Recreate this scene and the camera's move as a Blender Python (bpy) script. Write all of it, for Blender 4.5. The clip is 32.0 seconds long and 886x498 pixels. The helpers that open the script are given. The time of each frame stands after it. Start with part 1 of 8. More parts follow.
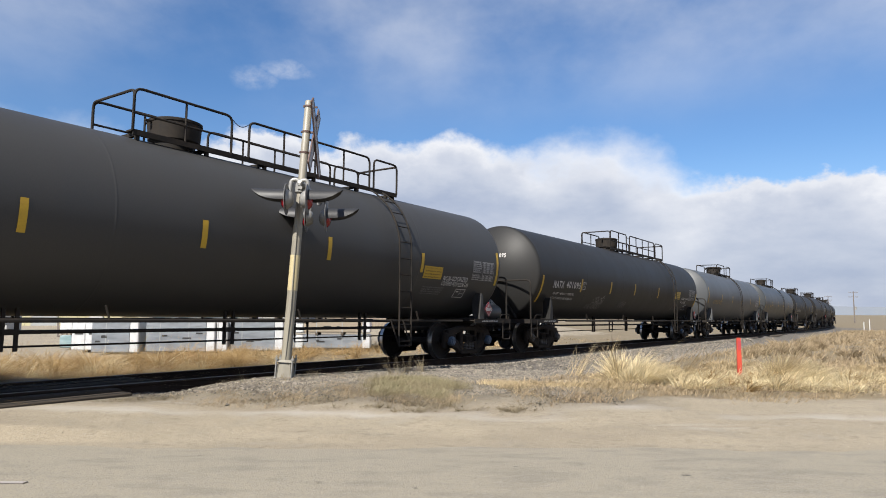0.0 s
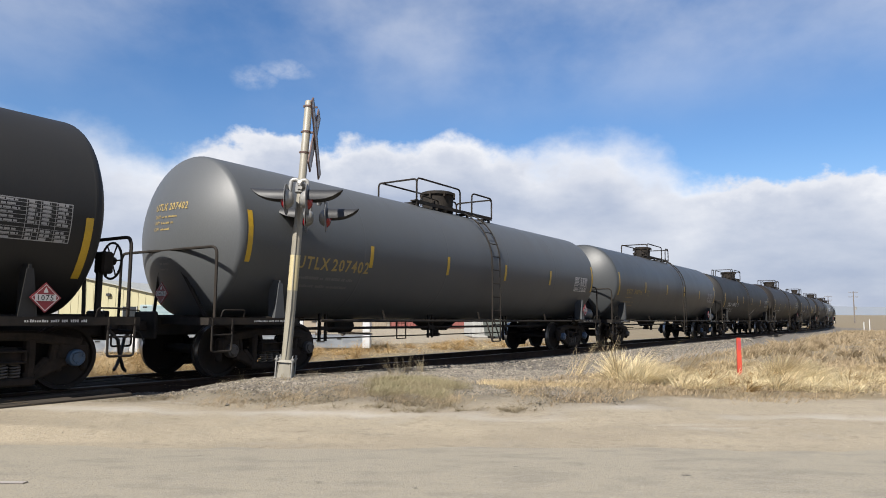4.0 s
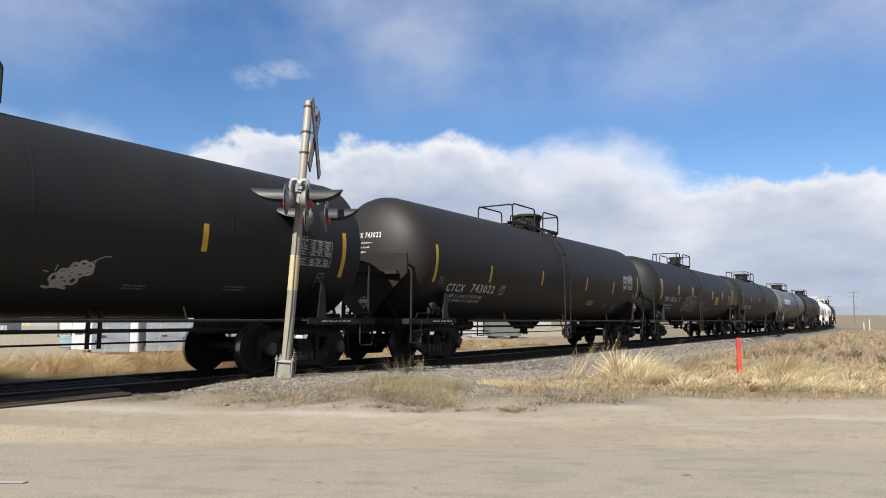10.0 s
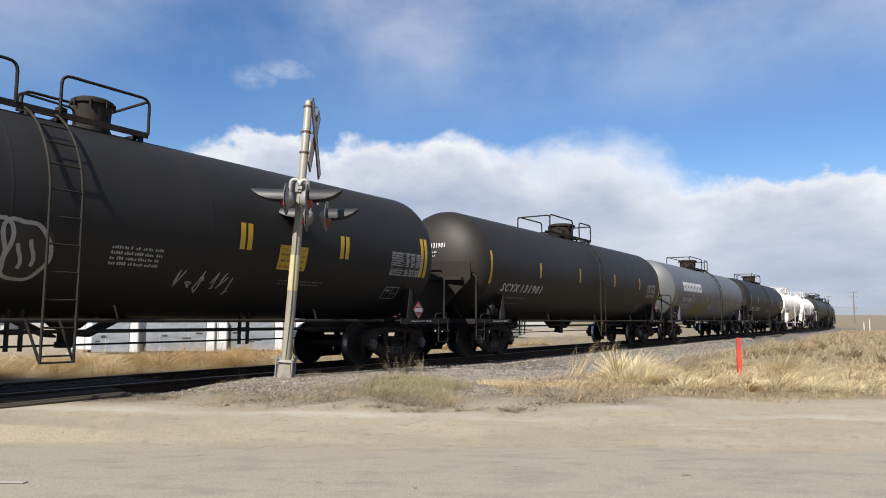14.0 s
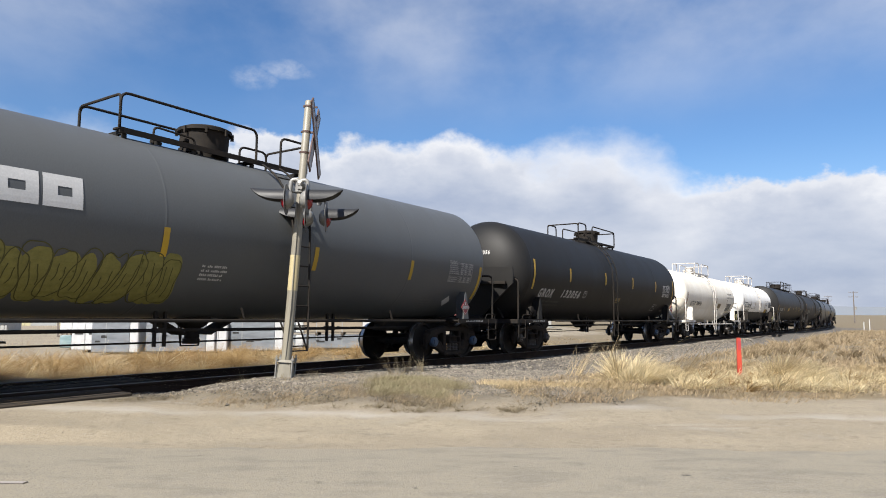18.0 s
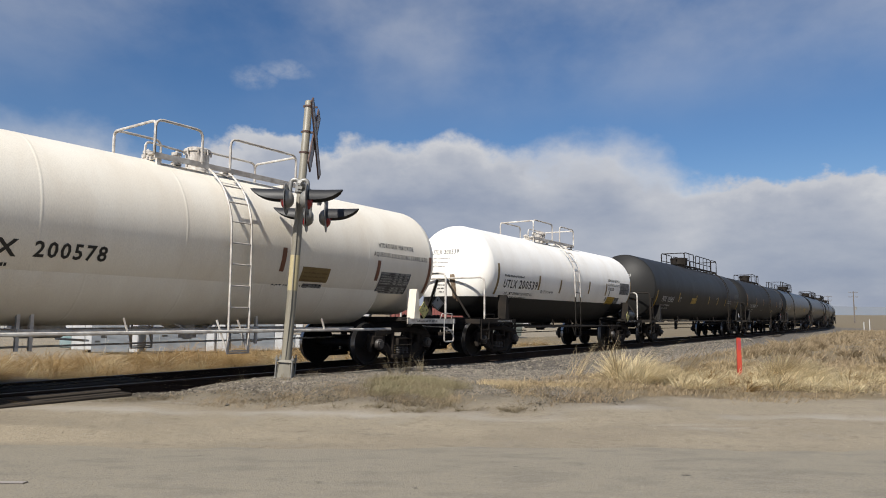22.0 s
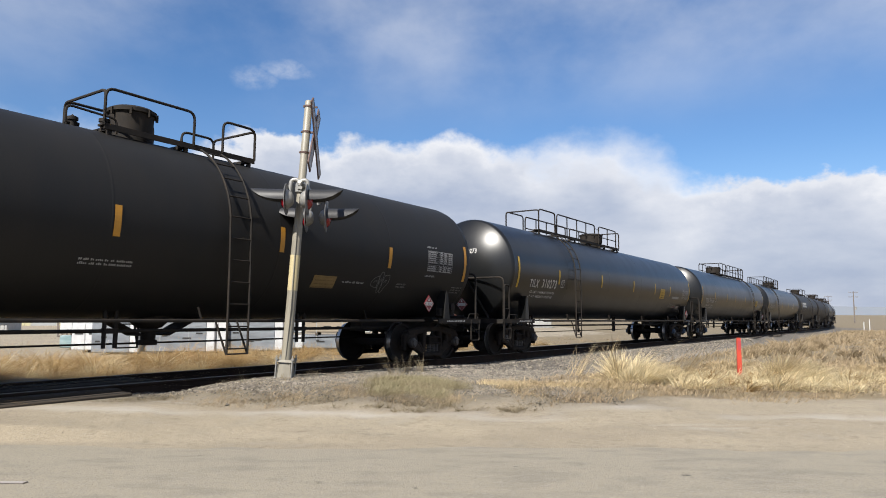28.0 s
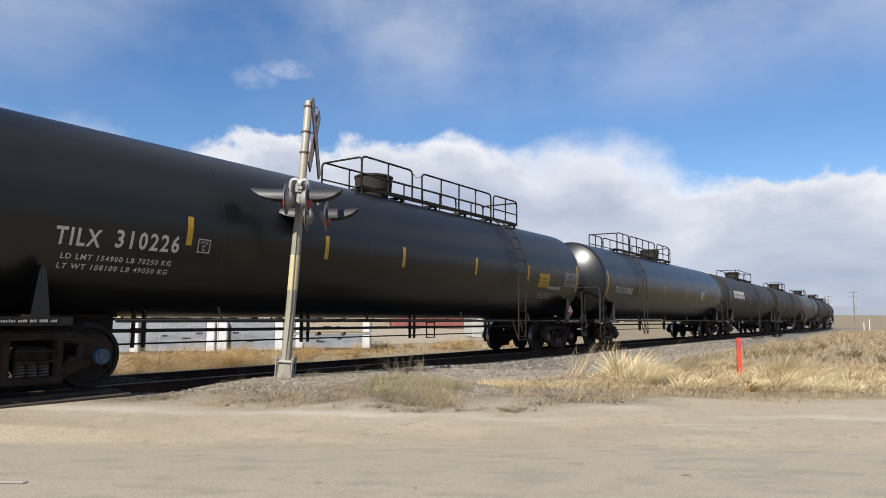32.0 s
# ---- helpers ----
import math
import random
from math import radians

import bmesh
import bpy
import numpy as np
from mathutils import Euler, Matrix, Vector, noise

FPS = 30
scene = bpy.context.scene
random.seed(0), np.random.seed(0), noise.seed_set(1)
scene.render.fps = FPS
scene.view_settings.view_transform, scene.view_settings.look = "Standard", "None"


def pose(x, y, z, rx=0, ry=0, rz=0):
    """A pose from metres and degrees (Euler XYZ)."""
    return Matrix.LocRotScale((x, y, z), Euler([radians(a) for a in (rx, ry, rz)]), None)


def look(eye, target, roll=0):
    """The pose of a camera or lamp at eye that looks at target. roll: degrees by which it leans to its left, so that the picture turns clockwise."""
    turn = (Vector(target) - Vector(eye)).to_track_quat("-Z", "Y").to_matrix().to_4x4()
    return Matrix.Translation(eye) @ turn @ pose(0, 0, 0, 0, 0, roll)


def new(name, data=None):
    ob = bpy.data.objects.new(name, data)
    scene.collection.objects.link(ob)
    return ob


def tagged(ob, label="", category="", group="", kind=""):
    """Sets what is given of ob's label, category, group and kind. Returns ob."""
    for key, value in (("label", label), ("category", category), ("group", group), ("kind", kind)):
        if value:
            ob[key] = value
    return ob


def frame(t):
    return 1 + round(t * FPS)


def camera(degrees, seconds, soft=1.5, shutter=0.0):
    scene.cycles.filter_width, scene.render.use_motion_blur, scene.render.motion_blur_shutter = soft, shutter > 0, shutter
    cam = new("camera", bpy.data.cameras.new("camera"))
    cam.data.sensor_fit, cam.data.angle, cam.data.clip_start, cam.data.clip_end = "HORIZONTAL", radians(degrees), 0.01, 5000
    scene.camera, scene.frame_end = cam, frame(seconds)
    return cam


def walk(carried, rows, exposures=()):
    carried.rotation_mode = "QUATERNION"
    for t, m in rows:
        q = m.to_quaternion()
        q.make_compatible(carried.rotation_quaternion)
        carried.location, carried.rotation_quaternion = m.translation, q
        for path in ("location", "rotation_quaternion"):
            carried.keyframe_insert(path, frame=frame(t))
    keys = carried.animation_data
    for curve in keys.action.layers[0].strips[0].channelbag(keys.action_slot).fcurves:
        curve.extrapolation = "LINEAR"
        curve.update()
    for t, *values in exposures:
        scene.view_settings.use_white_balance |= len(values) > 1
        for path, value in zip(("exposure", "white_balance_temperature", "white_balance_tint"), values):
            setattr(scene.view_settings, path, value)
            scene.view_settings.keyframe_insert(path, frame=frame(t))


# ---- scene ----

# ---------------------------------------------------------------- camera
cam = camera(66.3, 32.0, soft=0.95)
EYE = 1.226
STAND = pose(0, 0, EYE, 90 + 5.406, 0, 0) @ pose(0, 0, 0, 0, 0, 0.21)
walk(cam, [(0.0, STAND), (32.0, STAND)],
     exposures=[(0, 1.0), (18.5, 1.0), (20.0, 0.92), (21.0, 0.64), (22.0, 0.42), (23.2, 0.42), (24.2, 0.7), (25.2, 0.98), (32, 0.98)])

# ---------------------------------------------------------------- light
SUN = Vector((-0.345, -0.635, 0.69)).normalized()
sun_data = bpy.data.lights.new("sun", "SUN")
sun_data.energy, sun_data.angle, sun_data.color = 5.0, radians(0.53), (1.0, 0.95, 0.87)
sun = new("sun", sun_data)
sun.matrix_world = look(SUN * 50, (0, 0, 0))


def nodes_of(tree):
    """Short forms to add a node and to join two sockets."""
    def add(kind, **settings):
        node = tree.nodes.new(kind)
        for key, value in settings.items():
            if key == "operation":
                node.operation = value
            elif key == "blend_type":
                node.blend_type = value
            elif key == "data_type":
                node.data_type = value
        return node
    return add, tree.links.new


def build_world():
    world = bpy.data.worlds.new("sky")
    world.use_nodes = True
    scene.world = world
    tree = world.node_tree
    tree.nodes.clear()
    add, link = nodes_of(tree)
    sky = add("ShaderNodeTexSky")
    sky.sky_type, sky.sun_disc = "NISHITA", False
    sky.sun_elevation = math.asin(SUN.z)
    sky.sun_rotation = math.atan2(SUN.x, SUN.y) % (2 * math.pi)
    sky.air_density, sky.dust_density, sky.ozone_density = 1.0, 0.35, 2.0
    blue = add("ShaderNodeBackground")
    blue.inputs["Strength"].default_value = 0.0634
    deep = add("ShaderNodeHueSaturation")
    deep.inputs["Saturation"].default_value = 1.24
    link(sky.outputs[0], deep.inputs["Color"])
    tint = add("ShaderNodeMix", data_type="RGBA", blend_type="MULTIPLY")
    tint.inputs[0].default_value = 1.0
    ins = [k for k in tint.inputs if k.type == "RGBA"]
    ins[1].default_value = (1.0, 0.98, 1.07, 1)
    link(deep.outputs[0], ins[0])
    link([k for k in tint.outputs if k.type == "RGBA"][0], blue.inputs["Color"])
    place = add("ShaderNodeTexCoord")
    split = add("ShaderNodeSeparateXYZ")
    link(place.outputs["Generated"], split.inputs[0])

    def math_node(kind, a, b=None, c=None):
        node = add("ShaderNodeMath", operation=kind)
        for i, v in enumerate((a, b, c)):
            if v is None:
                continue
            if isinstance(v, (int, float)):
                node.inputs[i].default_value = v
            else:
                link(v, node.inputs[i])
        return node.outputs[0]

    def noise_at(scale, stretch, detail, rough, seed):
        mapping = add("ShaderNodeMapping")
        mapping.inputs["Scale"].default_value = stretch
        mapping.inputs["Location"].default_value = seed
        link(place.outputs["Generated"], mapping.inputs[0])
        tex = add("ShaderNodeTexNoise")
        tex.inputs["Scale"].default_value, tex.inputs["Detail"].default_value = scale, detail
        tex.inputs["Roughness"].default_value = rough
        link(mapping.outputs[0], tex.inputs["Vector"])
        return tex.outputs["Fac"]

    def ramp(value, lo, hi):
        node = add("ShaderNodeMapRange")
        node.interpolation_type = "SMOOTHSTEP"
        link(value, node.inputs["Value"])
        node.inputs["From Min"].default_value, node.inputs["From Max"].default_value = lo, hi
        return node.outputs[0]

    height = split.outputs["Z"]
    big = noise_at(2.6, (1, 1, 1.6), 3, 0.5, CLOUD_SEED)
    fine = noise_at(12.0, (1, 1, 1.3), 9, 0.58, (5.1, 2.2, 0.4))
    # height and softness of the heaped clouds' upper edge, from west to east
    profile = add("ShaderNodeValToRGB")
    stops = profile.color_ramp.elements
    for k, (pos, top, soft) in enumerate(((-0.56, 0.215, 0.06), (-0.46, 0.205, 0.05), (-0.375, 0.195, 0.03), (-0.325, 0.226, 0.009), (-0.25, 0.250, 0.007), (-0.205, 0.243, 0.007), (-0.17, 0.229, 0.010), (-0.10, 0.246, 0.012),
                                          (0.07, 0.240, 0.016), (0.16, 0.225, 0.035), (0.235, 0.236, 0.045), (0.30, 0.205, 0.045), (0.345, 0.172, 0.022), (0.39, 0.174, 0.009), (0.44, 0.175, 0.007), (0.49, 0.188, 0.007), (0.56, 0.165, 0.008))):
        spot = stops[k] if k < 2 else stops.new(0.5 * pos + 0.5)
        spot.position, spot.color = 0.5 * pos + 0.5, (top, soft, 0, 1)
    across = math_node("MULTIPLY_ADD", split.outputs["X"], 0.5, 0.5)
    link(across, profile.inputs[0])
    parts = add("ShaderNodeSeparateColor")
    link(profile.outputs[0], parts.inputs[0])
    rough = math_node("ADD", math_node("MULTIPLY", math_node("SUBTRACT", fine, 0.5), 0.10), math_node("MULTIPLY", math_node("SUBTRACT", big, 0.5), 0.02))
    edge = math_node("SUBTRACT", math_node("SUBTRACT", height, parts.outputs[0]), rough)
    fade = add("ShaderNodeMapRange")
    fade.interpolation_type = "SMOOTHSTEP"
    link(edge, fade.inputs["Value"])
    link(math_node("MULTIPLY", parts.outputs[1], -1.0), fade.inputs["From Min"]), link(parts.outputs[1], fade.inputs["From Max"])
    heaped = math_node("SUBTRACT", 1.0, fade.outputs[0])
    # thin streaks higher up
    thin = math_node("MULTIPLY_ADD", math_node("MAXIMUM", split.outputs["X"], 0.0), 0.16, noise_at(2.3, (1.0, 0.5, 1.5), 7, 0.55, (1.7, 0.3, 2.1)))
    streak = math_node("MULTIPLY", ramp(thin, 0.36, 0.76), 0.58)
    streak = math_node("MULTIPLY", streak, ramp(height, 0.22, 0.42))
    # small torn wisps over the mast
    wisp = 0.0
    for wx, wz, rx, rz in ((-0.262, 0.322, 0.045, 0.024), (-0.215, 0.337, 0.060, 0.020)):
        far = math_node("ADD", math_node("POWER", math_node("DIVIDE", math_node("SUBTRACT", split.outputs["X"], wx), rx), 2.0), math_node("POWER", math_node("DIVIDE", math_node("SUBTRACT", height, wz), rz), 2.0))
        wisp = math_node("MAXIMUM", wisp, math_node("SUBTRACT", 1.0, math_node("MINIMUM", far, 1.0)))
    torn = noise_at(24.0, (1, 1, 1.5), 6, 0.6, (3.3, 0.9, 1.1))
    wisp = math_node("MULTIPLY", ramp(math_node("MULTIPLY", wisp, torn), 0.16, 0.95), 0.8)
    cover = math_node("MINIMUM", math_node("MAXIMUM", math_node("MAXIMUM", heaped, streak), wisp), 0.97)
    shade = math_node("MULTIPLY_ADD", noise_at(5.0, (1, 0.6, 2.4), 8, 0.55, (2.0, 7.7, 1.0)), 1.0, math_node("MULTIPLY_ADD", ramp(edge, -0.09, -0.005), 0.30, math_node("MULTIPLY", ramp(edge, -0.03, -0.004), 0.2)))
    tone = add("ShaderNodeValToRGB")
    tone.color_ramp.elements[0].position, tone.color_ramp.elements[0].color = 0.38, (0.45, 0.52, 0.68, 1)
    tone.color_ramp.elements[1].position, tone.color_ramp.elements[1].color = 1.0, (0.97, 0.98, 1.02, 1)
    link(shade, tone.inputs[0])
    white = add("ShaderNodeBackground")
    white.inputs["Strength"].default_value = 0.47
    link(tone.outputs[0], white.inputs["Color"])
    mix = add("ShaderNodeMixShader")
    link(cover, mix.inputs[0]), link(blue.outputs[0], mix.inputs[1]), link(white.outputs[0], mix.inputs[2])
    link(mix.outputs[0], add("ShaderNodeOutputWorld").inputs["Surface"])


CLOUD_SEED = (0.35, 0.0, 0.2)
build_world()


# ---------------------------------------------------------------- materials
def material(name, color, rough=0.6, metal=0.0, second=None, amount=0.5, scale=3.0, grain=40.0, bump=0.0, stretch=(1, 1, 1), space="Object",
             island=0.0, thin=0.0, gloss_var=0.1, spread=(0.35, 0.65), coat=0.0, object_var=0.0, shine=0.5):
    """Paint, stone or metal: a base colour, a second one in patches, fine grain, relief."""
    mat = bpy.data.materials.new(name)
    mat.use_nodes = True
    tree = mat.node_tree
    add, link = nodes_of(tree)
    bsdf = tree.nodes["Principled BSDF"]
    bsdf.inputs["Metallic"].default_value = metal
    bsdf.inputs["Specular IOR Level"].default_value = shine
    if coat:
        bsdf.inputs["Coat Weight"].default_value = coat
        bsdf.inputs["Coat Roughness"].default_value = 0.08
    place = add("ShaderNodeTexCoord")
    mapping = add("ShaderNodeMapping")
    mapping.inputs["Scale"].default_value = stretch
    if space == "World":
        link(add("ShaderNodeNewGeometry").outputs["Position"], mapping.inputs[0])
    else:
        link(place.outputs["Object"], mapping.inputs[0])
    patches = add("ShaderNodeTexNoise")
    patches.inputs["Scale"].default_value, patches.inputs["Detail"].default_value = scale, 6
    patches.inputs["Roughness"].default_value = 0.62
    link(mapping.outputs[0], patches.inputs["Vector"])
    fine = add("ShaderNodeTexNoise")
    fine.inputs["Scale"].default_value, fine.inputs["Detail"].default_value = grain, 4
    link(mapping.outputs[0], fine.inputs["Vector"])
    step = add("ShaderNodeMapRange")
    step.inputs["From Min"].default_value, step.inputs["From Max"].default_value = spread
    step.inputs["To Max"].default_value = amount
    link(patches.outputs["Fac"], step.inputs["Value"])
    mix = add("ShaderNodeMix", data_type="RGBA")
    other = second or tuple(c * 0.72 for c in color)
    mix.inputs["A"].default_value, mix.inputs["B"].default_value = (*color, 1), (*other, 1)
    sockets = [s for s in mix.inputs if s.type == "RGBA"]
    sockets[0].default_value, sockets[1].default_value = (*color, 1), (*other, 1)
    link(step.outputs[0], mix.inputs["Factor"])
    result = [s for s in mix.outputs if s.type == "RGBA"][0]
    light = add("ShaderNodeHueSaturation")
    link(result, light.inputs["Color"])
    value = add("ShaderNodeMapRange")
    value.inputs["To Min"].default_value, value.inputs["To Max"].default_value = 0.82, 1.18
    link(fine.outputs["Fac"], value.inputs["Value"])
    total = value.outputs[0]
    for spreadv, source in ((island, "Random Per Island"), (object_var, "Random")):
        if spreadv:
            node = add("ShaderNodeNewGeometry") if source == "Random Per Island" else add("ShaderNodeObjectInfo")
            var = add("ShaderNodeMapRange")
            var.inputs["To Min"].default_value, var.inputs["To Max"].default_value = 1 - spreadv, 1 + spreadv
            link(node.outputs[source], var.inputs["Value"])
            times = add("ShaderNodeMath", operation="MULTIPLY")
            link(total, times.inputs[0]), link(var.outputs[0], times.inputs[1])
            total = times.outputs[0]
    link(total, light.inputs["Value"])
    link(light.outputs[0], bsdf.inputs["Base Color"])
    dull = add("ShaderNodeMapRange")
    dull.inputs["To Min"].default_value, dull.inputs["To Max"].default_value = max(rough - gloss_var, 0.02), min(rough + gloss_var, 1)
    link(patches.outputs["Fac"], dull.inputs["Value"])
    link(dull.outputs[0], bsdf.inputs["Roughness"])
    if thin:
        seep = add("ShaderNodeBsdfTranslucent")
        link(light.outputs[0], seep.inputs["Color"])
        both = add("ShaderNodeMixShader")
        both.inputs[0].default_value = thin
        link(bsdf.outputs[0], both.inputs[1]), link(seep.outputs[0], both.inputs[2])
        link(both.outputs[0], tree.nodes["Material Output"].inputs["Surface"])
    if bump:
        relief = add("ShaderNodeBump")
        relief.inputs["Strength"].default_value, relief.inputs["Distance"].default_value = min(bump * 20, 1), bump
        link(fine.outputs["Fac"], relief.inputs["Height"])
        link(relief.outputs[0], bsdf.inputs["Normal"])
    return mat


DIRT = (0.10, 0.078, 0.053)


def tank_paint(name, color, rough=0.42, dirt=0.35, second=None, shine=0.35):
    return material(name, color, rough, second=second or tuple(0.7 * c + 0.16 * d for c, d in zip(color, DIRT)), amount=dirt, scale=0.9, grain=60,
                    stretch=(1.6, 1, 0.45), spread=(0.38, 0.72), gloss_var=0.08, shine=shine)


M = {}
M["tank black"] = tank_paint("black tank paint", (0.01056, 0.01063, 0.01082), 0.55, 0.3, shine=0.22)
M["tank charcoal"] = tank_paint("charcoal tank paint", (0.033, 0.03287, 0.03267), 0.50, 0.3, shine=0.32)
M["tank soot"] = tank_paint("sooty black tank paint", (0.0175, 0.0175, 0.0174), 0.52, 0.35, shine=0.2)
M["tank brown"] = tank_paint("brown-black tank paint", (0.01254, 0.01056, 0.00924), 0.55, 0.35, shine=0.25)
M["tank grey"] = tank_paint("grey tank paint", (0.0594, 0.06336, 0.06666), 0.48, 0.25)
M["tank slate"] = tank_paint("slate grey tank paint", (0.03696, 0.04026, 0.0429), 0.44, 0.25, shine=0.32)
M["tank mid grey"] = tank_paint("mid grey tank paint", (0.073, 0.078, 0.0815), 0.46, 0.3)
M["tank gloss"] = tank_paint("glossy black tank paint", (0.00561, 0.006072, 0.0066), 0.33, 0.12, shine=0.40)
M["tank white"] = tank_paint("white tank paint", (0.86, 0.845, 0.80), 0.42, 0.45, second=(0.64, 0.58, 0.49))
M["tank cream"] = tank_paint("dirty cream-white tank paint", (0.76, 0.715, 0.62), 0.45, 0.5, second=(0.58, 0.50, 0.39))
M["frame"] = material("black underframe paint", (0.0128, 0.012, 0.0112), 0.75, second=(0.0352, 0.0272, 0.0208), amount=0.6, scale=4, shine=0.14)
M["frame white"] = material("white frame paint", (0.56, 0.54, 0.50), 0.5, second=(0.20, 0.16, 0.13), amount=0.75, scale=5)
M["cast"] = material("brown cast steel", (0.0136, 0.012, 0.0104), 0.9, second=(0.0384, 0.0288, 0.0224), amount=0.7, scale=6, bump=0.004, shine=0.15)
M["wheel"] = material("dark wheel steel", (0.01125, 0.00975, 0.009), 0.75, second=(0.024, 0.018, 0.0135), amount=0.7, scale=5, shine=0.2)
M["tread"] = material("bright worn wheel rim", (0.45, 0.43, 0.41), 0.35, metal=1.0)
M["cap blue"] = material("blue bearing cap", (0.03, 0.07, 0.13), 0.55, second=(0.03, 0.03, 0.03), amount=0.7, scale=9)
M["cap"] = material("greasy bearing cap", (0.04, 0.035, 0.032), 0.5)
M["spring"] = material("spring steel", (0.050, 0.044, 0.038), 0.6)
M["yellow"] = material("yellow reflective strip", (0.4224, 0.264, 0.01056), 0.45, second=(0.2904, 0.1782, 0.0198), amount=0.4, scale=6)
M["rust strip"] = material("rust-red strip", (0.1716, 0.066, 0.033), 0.5)
M["ochre strip"] = material("ochre strip", (0.198, 0.132, 0.0462), 0.5)
M["white letter"] = material("white stencil paint", (0.44, 0.432, 0.415), 0.6, amount=0.5, scale=6)
M["yellow letter"] = material("yellow stencil paint", (0.2772, 0.198, 0.0594), 0.6, amount=0.5, scale=6)
M["black letter"] = material("black stencil paint", (0.0132, 0.0132, 0.0132), 0.5)
M["grey letter"] = material("faded grey stencil paint", (0.1254, 0.1221, 0.1188), 0.7)
M["scrawl white"] = material("white spray paint", (0.2376, 0.231, 0.2244), 0.7, amount=0.7, scale=8)
M["scrawl yellow"] = material("olive yellow spray paint", (0.1782, 0.165, 0.0396), 0.7, amount=0.7, scale=8)
M["red sign"] = material("red placard", (0.1716, 0.0132, 0.0165), 0.5)
M["white sign"] = material("white placard", (0.363, 0.3564, 0.3366), 0.5)
M["yellow sign"] = material("yellow placard", (0.396, 0.363, 0.132), 0.5)
M["amber"] = material("amber reflective strip", (0.4356, 0.2046, 0.0132), 0.45, second=(0.33, 0.1452, 0.0132), amount=0.4, scale=6)
M["grey panel"] = material("pale grey paint", (0.2376, 0.2376, 0.231), 0.6, amount=0.5, scale=5)
M["panel ground"] = material("dark panel ground", (0.0396, 0.0396, 0.0429), 0.6)
M["white bright"] = material("clean white paint", (0.4884, 0.4884, 0.4818), 0.5, amount=0.3, scale=4)
M["dim letter"] = material("worn grey lettering", (0.0462, 0.04356, 0.0363), 0.7)
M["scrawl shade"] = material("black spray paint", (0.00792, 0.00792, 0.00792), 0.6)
M["scrawl olive"] = material("dark olive spray paint", (0.066, 0.0627, 0.0132), 0.7)
M["panel ink"] = material("pale panel print", (0.27, 0.266, 0.26), 0.7, amount=0.6, scale=5)
M["notice ink"] = material("faded notice print", (0.1056, 0.066, 0.0198), 0.6)
M["stain"] = material("brown dirt stain", (0.2244, 0.1716, 0.1254), 0.8, amount=0.5, scale=8)
M["rail"] = material("brown rail steel", (0.0224, 0.016, 0.0128), 0.9, second=(0.048, 0.032, 0.0224), amount=0.6, scale=3, shine=0.1)
M["rail top"] = material("polished rail head", (0.1, 0.088, 0.075), 0.55, metal=0.6)
M["tie"] = material("weathered tie wood", (0.0675, 0.057, 0.048), 0.9, second=(0.135, 0.117, 0.099), amount=0.7, scale=2, grain=30, bump=0.01, stretch=(1, 12, 12), shine=0.1)
M["plank"] = material("grey crossing timber", (0.045, 0.0375, 0.03), 0.95, second=(0.021, 0.018, 0.015), amount=0.7, scale=1.5, grain=24, bump=0.01, stretch=(1, 10, 10), shine=0.08, object_var=0.35)
M["stone"] = material("ballast stone", (0.1683, 0.1485, 0.1201), 0.9, second=(0.0792, 0.0693, 0.0594), amount=0.7, scale=12, island=0.62, space="World")
M["pebble"] = material("grey-brown broken pebble", (0.145, 0.126, 0.100), 0.9, second=(0.066, 0.056, 0.043), amount=0.8, scale=5, island=0.7, space="World")
M["pale pebble"] = material("pale pebble", (0.27, 0.24, 0.20), 0.9, second=(0.15, 0.13, 0.10), amount=0.7, scale=5, island=0.5, space="World")
M["straw"] = material("straw grass", (0.462, 0.3696, 0.2211), 0.7, second=(0.33, 0.2475, 0.1353), amount=0.75, scale=1.1, thin=0.35, island=0.42, space="World")
M["gold grass"] = material("golden brown grass", (0.37, 0.25, 0.105), 0.75, second=(0.22, 0.138, 0.062), amount=0.75, scale=1.4, thin=0.35, island=0.45, space="World")
M["pale straw"] = material("bleached straw", (0.594, 0.5082, 0.3234), 0.7, second=(0.4884, 0.3828, 0.2178), amount=0.75, scale=2.0, thin=0.4, island=0.4, space="World")
M["rust streak"] = material("rust run on white paint", (0.1056, 0.066, 0.0396), 0.8, second=(0.2376, 0.1848, 0.132), amount=0.8, scale=9)
M["brown grass"] = material("brown grass", (0.2376, 0.1782, 0.1089), 0.8, second=(0.33, 0.2574, 0.1551), amount=0.8, scale=0.8, thin=0.3, island=0.35, space="World")
M["green grass"] = material("yellow-grey grass", (0.215, 0.19, 0.105), 0.8, second=(0.29, 0.24, 0.15), amount=0.8, scale=1.5, thin=0.3, island=0.3, space="World")
M["dead weed"] = material("dead brown weed", (0.132, 0.1023, 0.0627), 0.8, second=(0.198, 0.165, 0.099), amount=0.8, scale=2.5, thin=0.25, island=0.4, space="World")
M["post paint"] = material("cream mast paint", (0.2244, 0.2079, 0.165), 0.5, second=(0.132, 0.1188, 0.0957), amount=0.6, scale=5, stretch=(1, 1, 0.3))
M["mast band"] = material("pale yellow reflective band", (0.396, 0.3366, 0.1914), 0.5)
M["galv"] = material("galvanised steel", (0.264, 0.2607, 0.2475), 0.45, metal=0.3, second=(0.165, 0.1584, 0.1452), amount=0.6, scale=8)
M["hood"] = material("black lamp hood", (0.0198, 0.0198, 0.02112), 0.5, shine=0.45)
M["disc grey"] = material("grey painted disc", (0.12, 0.118, 0.115), 0.45, second=(0.08, 0.076, 0.072), amount=0.6, scale=6)
